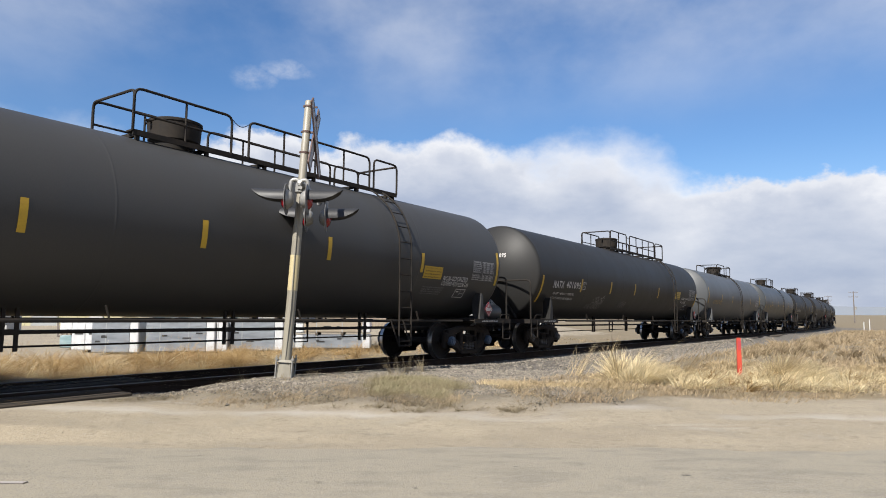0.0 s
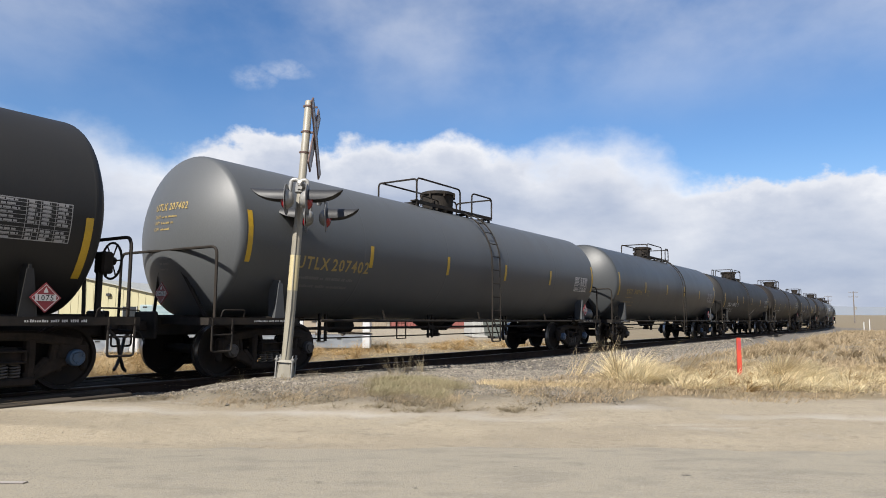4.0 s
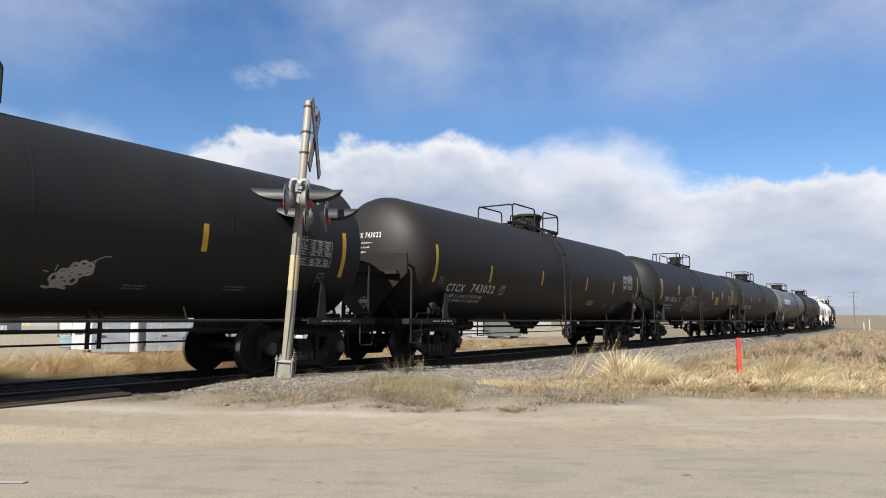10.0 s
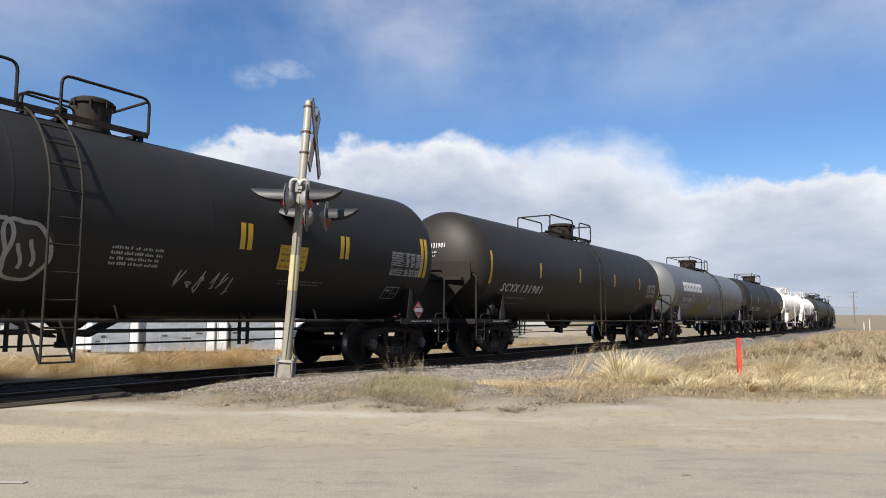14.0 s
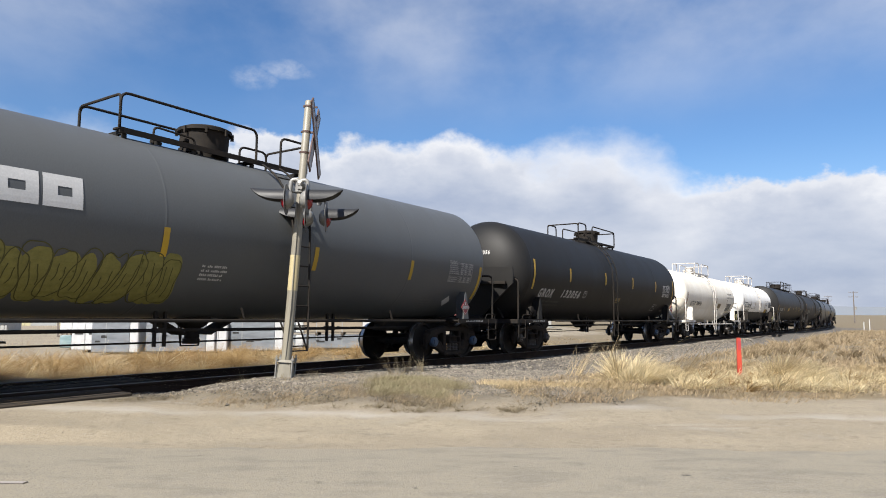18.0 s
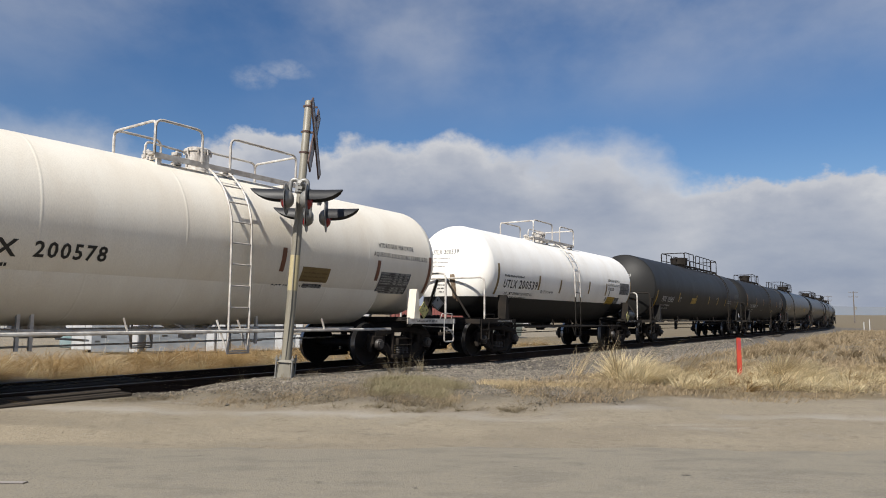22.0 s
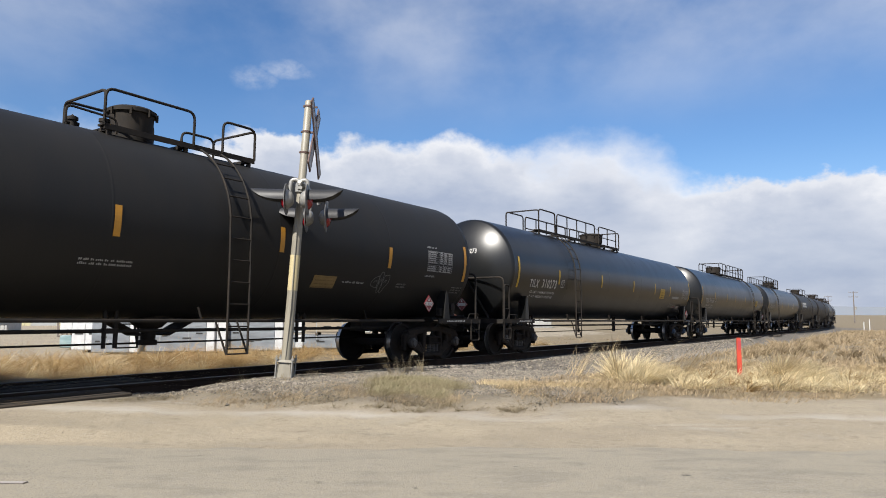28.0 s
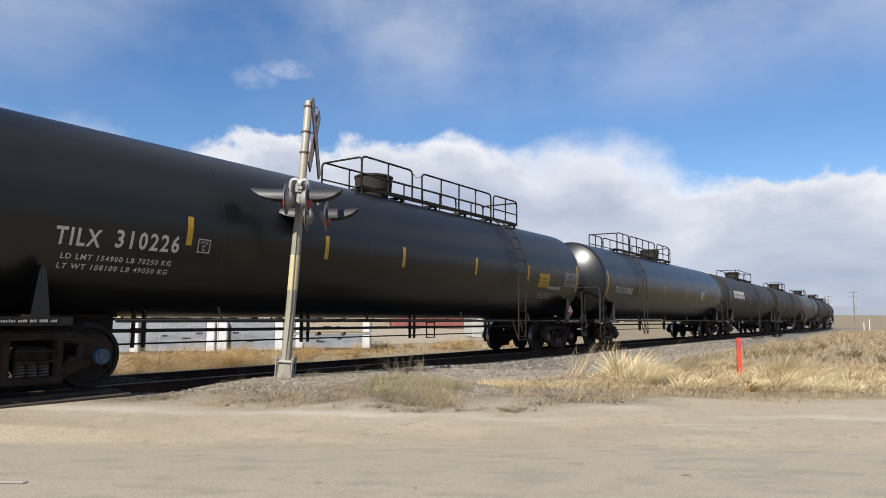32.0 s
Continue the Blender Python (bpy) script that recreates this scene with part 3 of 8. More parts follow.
def build_road():
    """The dusty paved lane before the crossing, a thin slab with a ragged far edge."""
    rng = np.random.default_rng(4)
    xs = np.concatenate([np.arange(-300, -30, 10.0), np.arange(-30, 30, 0.3), np.arange(30, 301, 10.0)])
    rows, verts, faces = 7, [], []
    for k, x in enumerate(xs):
        wob = 0.07 * math.sin(x * 1.1) + 0.05 * math.sin(x * 2.9 + 1) + 0.03 * float(rng.normal())
        for j in range(rows):
            f = j / (rows - 1)
            y = 0.2 + f * (ROAD_EDGE - 0.2 + wob)
            crown = 0.03 * math.sin(math.pi * f)
            verts.append((x, y, -0.10 + crown if j < rows - 1 else -0.13))
    for k in range(len(xs) - 1):
        for j in range(rows - 1):
            a = k * rows + j
            faces.append((a, a + rows, a + rows + 1, a + 1))
    mesh = soup("road", verts, faces)
    mesh.polygons.foreach_set("use_smooth", [True] * len(mesh.polygons))
    road = tagged(part("road", mesh, M["asphalt"]), "dusty tan worn asphalt road before the crossing", "road", kind="structure")
    # a stub of white line and small dark tar marks
    bm = bmesh.new()
    box(bm, (-3.42, 5.32, -0.0695), (0.48, 0.06, 0.004))
    part("lane_mark", bm, M["sign white"], road, "worn white line end")
    for x, y, w in ((1.98, 5.65, 0.17), (-0.95, 5.35, 0.12), (0.62, 5.9, 0.08), (-2.2, 6.3, 0.07), (1.2, 6.0, 0.06), (-0.2, 5.2, 0.06)):
        bm = bmesh.new()
        bmesh.ops.create_circle(bm, cap_ends=True, segments=9, radius=0.5, matrix=Matrix.Translation((x, y, -0.066)) @ Matrix.Diagonal((w * 0.55, 0.02, 1, 1)))
        part("tar_mark", bm, M["blotch"], road)


build_ground()
build_road()


# ---------------------------------------------------------------- rails, ties, ballast
def rail_profile():
    return [(-0.070, -0.180), (0.070, -0.180), (0.070, -0.168), (0.010, -0.150), (0.009, -0.045), (0.036, -0.035), (0.037, -0.006), (0.030, 0.0),
            (-0.030, 0.0), (-0.037, -0.006), (-0.036, -0.035), (-0.009, -0.045), (-0.010, -0.150), (-0.070, -0.168)]


def build_rail(side, label):
    shape = rail_profile()
    stations = list(np.arange(-60, 60, 2.0)) + list(np.arange(60, 300, 5.0))
    verts, faces = [], []
    n = len(shape)
    for s in stations:
        for o, h in shape:
            verts.append(tuple(on_line(s, side + o, h)))
    for k in range(len(stations) - 1):
        for j in range(n):
            a, b = k * n + j, k * n + (j + 1) % n
            faces.append((a, b, b + n, a + n))
    mesh = soup("rail", verts, faces)
    mesh.materials.append(M["rail"]), mesh.materials.append(M["rail top"])
    for i, p in enumerate(mesh.polygons):
        p.material_index = 1 if i % n in (6, 7, 8) else 0
    return tagged(part("rail", mesh, None), label, "rail", "rails of the track", kind="structure")


def build_ties():
    bm = bmesh.new()
    box(bm, (0, 0, -0.09), (0.23, 2.6, 0.18), bevel=0.012)
    mesh = bpy.data.meshes.new("tie")
    bm.to_mesh(mesh), bm.free()
    mesh.materials.append(M["tie"])
    rng = np.random.default_rng(2)
    track = tagged(empty("track_ties", pose(*on_line(20))), "weathered wooden railway ties bedded in grey ballast", "railway ties", kind="structure")
    base = track.matrix_basis.inverted()
    for k in range(150):
        s = -12 + k * 0.52
        h = float(np.interp(s, S_ALL, HEADING)) + rng.normal() * 0.01
        m = Matrix.Translation(on_line(s, 0, -0.185 - 0.012 * rng.random())) @ Matrix.Rotation(h, 4, "Z")
        part("tie", mesh, None, track, at=base @ m)


def stones(name, label, points, sizes, seed, mat="stone"):
    """Broken stone: squashed eight-sided lumps, each turned its own way."""
    rng = np.random.default_rng(seed)
    n = len(points)
    base = np.array([(1, 0, 0), (0, 1, 0), (-1, 0, 0), (0, -1, 0), (0, 0, 1), (0, 0, -1)], float)
    tri = np.array([(0, 1, 4), (1, 2, 4), (2, 3, 4), (3, 0, 4), (1, 0, 5), (2, 1, 5), (3, 2, 5), (0, 3, 5)])
    v = base[None] * rng.uniform(0.6, 1.25, (n, 6, 1)) + rng.uniform(-0.25, 0.25, (n, 6, 3))
    v[:, :, 2] *= 0.7
    a = rng.uniform(0, 6.28, n)
    ca, sa = np.cos(a)[:, None], np.sin(a)[:, None]
    x, y = v[:, :, 0] * ca - v[:, :, 1] * sa, v[:, :, 0] * sa + v[:, :, 1] * ca
    v = np.stack([x, y, v[:, :, 2]], -1) * sizes[:, None, None] + points[:, None, :]
    f = tri[None] + (np.arange(n) * 6)[:, None, None]
    mesh = soup(name, v.reshape(-1, 3).tolist(), f.reshape(-1, 3).tolist())
    return tagged(part(name, mesh, M[mat]), label, "gravel", kind="stuff")


def scatter(count, box4, keep, seed):
    rng = np.random.default_rng(seed)
    x, y = rng.uniform(box4[0], box4[1], count), rng.uniform(box4[2], box4[3], count)
    s, q = to_line(x, y)
    ok = rng.random(count) < keep(x, y, s, q)
    return x[ok], y[ok], s[ok], q[ok], rng


def build_ballast():
    x, y, s, q, rng = scatter(260000, (-8, 22, 6, 46), lambda x, y, s, q: ((q > 0.95) & (q < 3.3 + 2.5 * ease((s - 4.5) / 2.5) * (1 - ease((s - 10) / 6)))) * ease((s - 1.6) / 2.0) * np.clip(1.5 - s / 40, 0.15, 1)
                              * np.where(s < 6.5, 0.35, 1.0) * ease((6.0 - q) / 1.0), 11)
    z = ground_height(x, y)
    pts = np.stack([x, y, z + 0.004], -1)
    stones("ballast", "grey broken-stone ballast beside the rails", pts, rng.uniform(0.018, 0.042, len(x)) * (1 + 0.012 * np.maximum(s, 0)), 5)
    x, y, s, q, rng = scatter(30000, (-12, 14, 14, 50), lambda x, y, s, q: ((q < -0.95) & (q > -2.3) & (s > -4)) * 0.8, 12)
    pts = np.stack([x, y, ground_height(x, y) + 0.004], -1)
    stones("ballast", "grey broken-stone ballast behind the rails", pts, rng.uniform(0.02, 0.045, len(x)), 6)
    x, y, s, q, rng = scatter(300000, (-7, 2.5, 8.5, 15), lambda x, y, s, q: ((q > 1.0) & (s < 10)) * ease((s - 0.8) / 2.4) ** 2 * np.clip(ease((y - 9.1 - 0.4 * terrain_noise(x, y, 0.6)) / 2.0) ** 1.5, 0, 1), 14)
    pts = np.stack([x, y, ground_height(x, y) + 0.003], -1)
    stones("ballast", "grey-brown stones strewn round the signal mast", pts, rng.uniform(0.007, 0.017, len(x)) * rng.choice([1.0, 1.0, 1.5, 2.0], len(x)) * (0.7 + 0.3 * ease((y - 9.6) / 1.2)), 8, "pebble")
    x, y, s, q, rng = scatter(22000, (-5.5, 1.5, 9.6, 15), lambda x, y, s, q: ((q > 1.0) & (s < 10)) * ease((x + 5.0) / 1.2) * ease((y - 10.0) / 1.4), 15)
    pts = np.stack([x, y, ground_height(x, y) + 0.006], -1)
    stones("ballast", "pale stones among the gravel round the signal mast", pts, rng.uniform(0.008, 0.022, len(x)), 9, "pale pebble")
    x, y, s, q, rng = scatter(9000, (-9, 9, 6.6, 12.5), lambda x, y, s, q: ((q > 1.3) & (y > 6.8)) * (0.10 + 0.35 * ease((y - 9.6) / 1.2) * (x < 2.5)), 13)
    pts = np.stack([x, y, ground_height(x, y)], -1)
    stones("pebbles", "small pebbles scattered over the dirt shoulder", pts, rng.uniform(0.003, 0.009, len(x)), 7, "pale pebble")


build_rail(0.755, "near steel rail, brown sides and polished head")
build_rail(-0.755, "far steel rail, brown sides and polished head")
build_ties()
build_ballast()


def build_crossing():
    """Timber panels beside and between the rails where the road crosses."""
    deck = tagged(empty("crossing_deck", pose(*on_line(-2.0))), "grey weathered timber panels of the level crossing", "level crossing", kind="structure")
    base = deck.matrix_basis.inverted()
    for side, wide in ((1.02, 0.26), (1.30, 0.26), (0.46, 0.36), (0.0, 0.40), (-0.46, 0.36)):
        for k in range(3):
            length = 2.9
            s = (1.6 if side > 0.9 else 2.75) - length / 2 - k * (length + 0.03)
            h = float(np.interp(s, S_ALL, HEADING))
            mesh = kept(("plank", wide), lambda: box(bmesh.new(), (0, 0, -0.09), (length, wide, 0.18), bevel=0.018))
            part("plank", mesh, M["plank"], deck, at=base @ Matrix.Translation(on_line(s, side, -0.07 if side > 1.2 else -0.035)) @ Matrix.Rotation(h, 4, "Z"))


build_crossing()


# ---------------------------------------------------------------- tank cars
TRUCK_IN = 2.2          # truck centre from the coupling line


def flat_text(text, size, squeeze=0.82, shear=0.0, bold=0.020):
    """Letters as a flat mesh in x and y, from x = 0, with their height as given."""
    key = ("text", text, size, squeeze, shear, bold)
    if key in STORE:
        return STORE[key]
    curve = bpy.data.curves.new("text", "FONT")
    curve.body, curve.size, curve.resolution_u, curve.shear, curve.offset, curve.space_character = text, size / 0.70, 2, shear, size * bold, 1.22
    ob = new("text", curve)
    mesh = bpy.data.meshes.new_from_object(ob)
    bpy.data.objects.remove(ob), bpy.data.curves.remove(curve)
    bm = bmesh.new()
    bm.from_mesh(mesh)
    bpy.data.meshes.remove(mesh)
    for v in bm.verts:
        v.co.x *= squeeze
    STORE[key] = bm
    return bm


def bent(bm, radius, center, x, z, off=0.006, slices=4):
    """Lays a flat drawing (x along, y up) on the camera's side of the tank."""
    out = bm.copy()
    ys = [v.co.y for v in out.verts]
    if not ys:
        return out
    lo, hi = min(ys), max(ys)
    for k in range(1, slices):
        y = lo + (hi - lo) * k / slices
        bmesh.ops.bisect_plane(out, geom=out.verts[:] + out.edges[:] + out.faces[:], plane_co=(0, y, 0), plane_no=(0, 1, 0))
    mid = (lo + hi) / 2
    a0 = math.asin(max(-1, min(1, (z - center) / radius)))
    for v in out.verts:
        a = a0 + (v.co.y - mid) / radius
        v.co = Vector((x + v.co.x, -(radius + off) * math.cos(a), center + (radius + off) * math.sin(a)))
    return out


def on_head(bm, rim, center, x_end, side, z):
    """Lays a flat drawing on the front head of the tank (seen from the front); rim is the head's profile."""
    out = bm.copy()
    for v in out.verts:
        y, h = -(side + v.co.x), z - center + v.co.y
        r = math.hypot(y, h)
        reach = float(np.interp(r, [p[0] for p in rim], [p[1] for p in rim]))
        v.co = Vector((x_end - reach - 0.010, y, center + h))
    return out


def bars(rects):
    bm = bmesh.new()
    for x, y, w, h in rects:
        vs = [bm.verts.new((px, py, 0)) for px, py in ((x, y), (x + w, y), (x + w, y + h), (x, y + h))]
        bm.faces.new(vs)
    return bm


def table_drawing(w, h, rows, rng):
    """A stencilled data panel: a ruled frame, four columns, and rows of print too small to read."""
    line, thin = 0.012, 0.007
    rects = [(0, 0, w, line), (0, h - line, w, line), (0, 0, line, h), (w - line, 0, line, h)]
    edges = (0.0, 0.46, 0.62, 0.80, 1.0)
    rects += [(w * c, 0, thin, h) for c in edges[1:-1]]
    step = h / rows
    for r in range(rows):
        if r:
            rects.append((0, step * r, w, thin * 0.8))
        if r == rows // 3:
            continue
        for a, b in zip(edges, edges[1:]):
            x, end = a * w + 0.025, a * w + (b - a) * w * float(rng.uniform(0.6, 0.9))
            while x < end:
                word = min(float(rng.uniform(0.05, 0.12)), end - x)
                rects.append((x, step * (r + 0.20), word, step * (0.46 if a == 0 else 0.60)))
                x += word + 0.014
    return bars(rects)


def print_lines(widths, h, gap, rng):
    """Lines of small print too small to read, as broken bars."""
    rects = []
    for k, w in enumerate(widths):
        x = 0.0
        while x < w:
            word = float(rng.uniform(0.7, 3.2)) * h
            letter = 0.0
            while letter < min(word, w - x) - 0.2 * h:
                tall_ = h * float(rng.choice([0.55, 0.75, 0.8]))
                rects.append((x + letter, -k * (h + gap), 0.42 * h, tall_))
                letter += 0.62 * h
            x += word + 0.55 * h
    return bars(rects)


def ribbon(bm, pts, width):
    """A painted stroke of even width along a flat line."""
    n = len(pts)
    left, right = [], []
    for i in range(n):
        a, b = Vector(pts[max(i - 1, 0)]), Vector(pts[min(i + 1, n - 1)])
        way = (b - a).normalized()
        p = Vector(pts[i])
        o = Vector((-way.y, way.x)) * width / 2
        left.append(bm.verts.new((*(p + o), 0))), right.append(bm.verts.new((*(p - o), 0)))
    for i in range(n - 1):
        bm.faces.new((left[i], left[i + 1], right[i + 1], right[i]))
    return bm


def scrawl(w, h, count, stroke, seed):
    """Sprayed scribble: a row of swollen, overlapping loops."""
    rng = np.random.default_rng(seed)
    bm = bmesh.new()
    for k in range(count):
        cx = w * (k + 0.5) / count
        rx, ry = w / count * rng.uniform(0.5, 0.68), h * rng.uniform(0.36, 0.5)
        ph = rng.uniform(0, 6.28, 3)
        loop = []
        for j in range(29):
            a = 2 * math.pi * j / 28
            r = 1 + 0.22 * math.sin(2 * a + ph[0]) + 0.16 * math.sin(3 * a + ph[1]) + 0.08 * math.sin(5 * a + ph[2])
            loop.append((cx + rx * r * math.cos(a), h / 2 + ry * r * math.sin(a)))
        ribbon(bm, loop, stroke)
        inner = [(cx + (x - cx) * 0.35 + rng.normal() * 0.01, h / 2 + (y - h / 2) * 0.35) for x, y in loop[: int(rng.integers(12, 24))]]
        ribbon(bm, inner, stroke * 0.8)
    return bm


# ---- running gear
def side_frame():
    """A cast truck side: bearing ends, arched top, hanging belly and two columns."""
    bm = bmesh.new()
    w = 0.13
    for e in (-1, 1):
        box(bm, (e * 0.889, 0, 0.545), (0.42, w + 0.06, 0.26), bevel=0.05)
        box(bm, (e * 1.06, 0, 0.42), (0.09, w, 0.30), bevel=0.03)
        box(bm, (e * 0.70, 0, 0.42), (0.11, w, 0.30), bevel=0.03)
        beam(bm, (e * 1.00, 0, 0.66), (e * 0.34, 0, 0.755), w + 0.05, 0.15, 0.03)
        beam(bm, (e * 0.80, 0, 0.44), (e * 0.28, 0, 0.205), w, 0.19, 0.03)
        box(bm, (e * 0.335, 0, 0.46), (0.12, w + 0.03, 0.56), bevel=0.03)
        beam(bm, (e * 0.62, 0, 0.40), (e * 0.66, 0, 0.66), w, 0.10, 0.03)
        beam(bm, (e * 0.36, 0, 0.24), (e * 0.56, 0, 0.46), w + 0.02, 0.10, 0.03)
    box(bm, (0, 0, 0.765), (0.84, w + 0.05, 0.13), bevel=0.03)
    box(bm, (0, 0, 0.165), (0.80, w + 0.08, 0.11), bevel=0.025)
    return bm


def bolster():
    bm = bmesh.new()
    box(bm, (0, 0, 0.53), (0.40, 2.14, 0.17), bevel=0.03)
    for e in (-1, 1):
        for z in (0.42, 0.565):
            box(bm, (0, e * 1.11, z), (0.50, 0.12, 0.028), bevel=0.01)
        for x in (-0.235, 0.235):
            box(bm, (x, e * 1.11, 0.4925), (0.03, 0.12, 0.117), bevel=0.01)
        box(bm, (0, e * 1.06, 0.4925), (0.44, 0.03, 0.117))
    lathe(bm, [(0.22, 0.66), (0.22, 0.80)], sides=20)
    return bm


def coil():
    bm = bmesh.new()
    pts = [(0.062 * math.cos(a), 0.062 * math.sin(a), 0.215 + 0.185 * k / 48) for k, a in ((k, k * 2 * math.pi / 10) for k in range(49))]
    return tube(bm, pts, 0.015, 6)


def wheel_shape():
    """One wheel with flange, rim, dished plate and hub, turned about y; outer face towards -y."""
    bm = bmesh.new()
    turn = Matrix.Rotation(radians(90), 4, "X")
    prof = [(0.10, -0.06), (0.135, -0.05), (0.15, -0.03), (0.30, -0.005), (0.385, -0.02), (0.40, -0.055), (0.452, -0.06), (0.458, 0.04), (0.462, 0.05), (0.487, 0.06), (0.487, 0.08),
            (0.40, 0.085), (0.385, 0.03), (0.30, 0.02), (0.15, 0.05), (0.10, 0.06)]
    return lathe(bm, [(r, -h) for r, h in prof], turn, 40)


def wheelset_shape():
    """Axle, two wheels and the bolted end caps."""
    bm = bmesh.new()
    for e in (-1, 1):
        w = wheel_shape()
        m = Matrix.Translation((0, e * 0.775, 0)) @ (Matrix() if e < 0 else Matrix.Rotation(math.pi, 4, "Z"))
        w.transform(m)
        mesh = bpy.data.meshes.new("w")
        w.to_mesh(mesh), w.free()
        bm.from_mesh(mesh)
        bpy.data.meshes.remove(mesh)
    tube(bm, [(0, -1.12, 0), (0, 1.12, 0)], 0.085, 14)
    return bm


def cap_shape():
    bm = bmesh.new()
    lathe(bm, [(0.10, -0.06), (0.115, -0.05), (0.115, 0.05), (0.105, 0.065), (0.075, 0.07), (0.07, 0.085), (0.0, 0.085)], Matrix.Rotation(radians(90), 4, "X"), 20)
    for k in range(3):
        a = k * 2.094 + 0.4
        box(bm, (0.07 * math.cos(a), -0.082, 0.07 * math.sin(a)), (0.036, 0.03, 0.036), bevel=0.006)
    return bm


WHEELSETS = []


def add_truck(car, x, blue):
    truck = part("truck", kept(("bolster",), bolster), M["cast"], car, "rusty brown cast-steel truck with coil springs", at=pose(x, 0, 0))
    for e in (-1, 1):
        part("side_frame", kept(("side_frame",), side_frame), M["cast"], truck, at=pose(0, e * 1.02, 0))
        for k in (-0.15, 0.0, 0.15):
            part("coil_spring", kept(("coil",), coil, True), M["spring"], truck, at=pose(k, e * 1.06, 0))
    for k in (-0.889, 0.889):
        wheels = part("wheelset", kept(("wheelset",), wheelset_shape, True), M["wheel"], truck, "dark steel wheels on an axle", at=pose(k, 0, 0.457))
        mesh = wheels.data
        if len(mesh.materials) == 1:
            mesh.materials.append(M["tread"])
            for p in mesh.polygons:
                c = p.center
                r = math.hypot(c.x, c.z)
                if r > 0.452 and abs(abs(c.y) - 0.775) < 0.06 and abs(p.normal.y) < 0.4:
                    p.material_index = 1
        wheels["place"] = k
        WHEELSETS.append(wheels)
    for k in (-0.889, 0.889):
        for e in (-1, 1):
            cap = part("bearing_cap", kept(("cap", blue), cap_shape, True), M["cap blue"] if blue else M["cap"], truck, at=pose(k, e * 1.13, 0.457, 0, 0, 0 if e < 0 else 180))


# ---- tank and its fittings
def head_profile(radius, depth, knuckle):
    """(radius, reach) pairs from the pole of a head to its rim: an ellipse, or a dish with a tight knuckle."""
    if not knuckle:
        return [(radius * math.sin(math.pi / 2 * k / 12), depth * math.cos(math.pi / 2 * k / 12)) for k in range(13)]
    low, high = radius, radius * 6
    for _ in range(50):
        crown = (low + high) / 2
        reach = crown - math.sqrt(max((crown - knuckle) ** 2 - (radius - knuckle) ** 2, 0))
        low, high = (crown, high) if reach > depth else (low, crown)
    turn_ = math.asin((radius - knuckle) / (crown - knuckle))
    dish = [(crown * math.sin(turn_ * k / 9), depth - crown + crown * math.cos(turn_ * k / 9)) for k in range(10)]
    rim = [turn_ + (math.pi / 2 - turn_) * k / 6 for k in range(1, 7)]
    return dish + [(radius - knuckle + knuckle * math.sin(a), knuckle * math.cos(a)) for a in rim]


def tank_shape(half, radius, depth, knuckle=0.0):
    """Cylinder with domed heads and faint weld seams between its courses."""
    head = head_profile(radius, depth, knuckle)
    prof = [(r, -half - x) for r, x in head]
    courses = 5
    for c in range(courses):
        x0 = -half + 2 * half * c / courses
        x1 = -half + 2 * half * (c + 1) / courses
        prof += [(radius + 0.002, x0 + 0.012), (radius, x0 + 0.02), (radius, x0 + 0.03), (radius, x0 + 0.06), (radius, x1 - 0.06), (radius, x1 - 0.03), (radius, x1 - 0.02), (radius + 0.002, x1 - 0.012)]
    prof += [(r, half + x) for r, x in head[::-1]]
    return lathe(bmesh.new(), prof, ALONG_X, 72, cap=False)


def strip_drawing(w, h):
    return bars([(-w / 2, -h / 2, w, h)])


def ladder_points(radius, center, side, top):
    """Down from the platform, round the shoulder of the tank, then straight to the step."""
    pts = []
    a0 = math.acos(min(1, 0.66 / radius))
    for k in range(9):
        a = a0 + (0.12 - a0) * k / 8
        pts.append((side * (radius + 0.12) * math.cos(a), center + (radius + 0.12) * math.sin(a)))
    pts += [(side * (radius + 0.125), center - 0.62), (side * (radius + 0.125), 0.42)]
    return pts


def add_ladder(car, x, radius, center, side, mat, wide=0.42, lower=None):
    line = ladder_points(radius, center, side, 0)
    bm = bmesh.new()
    split = next(k for k, p in enumerate(line) if p[1] < center - 0.3)
    for e in (-1, 1):
        tube(bm, [(e * wide / 2, y, z) for y, z in (line[:split + 1] if lower else line)], 0.020, 6)
    ladder = part("ladder", bm, mat, car, at=pose(x, 0, 0))
    if lower:
        for e in (-1, 1):
            part("lower_rail", tube(bmesh.new(), [(e * wide / 2, y, z) for y, z in line[split:]], 0.020, 6), lower, ladder, "black lower ladder rail")
    lengths = [0.0]
    for a, b in zip(line, line[1:]):
        lengths.append(lengths[-1] + math.dist(a, b))
    d = 0.12
    while d < lengths[-1]:
        y, z = np.interp(d, lengths, [p[0] for p in line]), np.interp(d, lengths, [p[1] for p in line])
        part("rung", kept(("rung", wide), lambda: tube(bmesh.new(), [(-wide / 2, 0, 0), (wide / 2, 0, 0)], 0.013, 6)), lower if lower and z < center - 0.4 else mat, ladder, at=pose(0, float(y), float(z)))
        d += 0.36
    # foot brace
    bm = bmesh.new()
    for e in (-1, 1):
        tube(bm, [(e * wide / 2, side * (radius + 0.12), 0.43), (e * wide / 2 - 0.16, side * (radius + 0.02), 0.98)], 0.018, 6)
    tube(bm, [(-wide / 2, side * (radius + 0.125), 0.43), (wide / 2, side * (radius + 0.125), 0.43)], 0.014, 6)
    part("ladder_brace", bm, lower or mat, ladder)
    return ladder


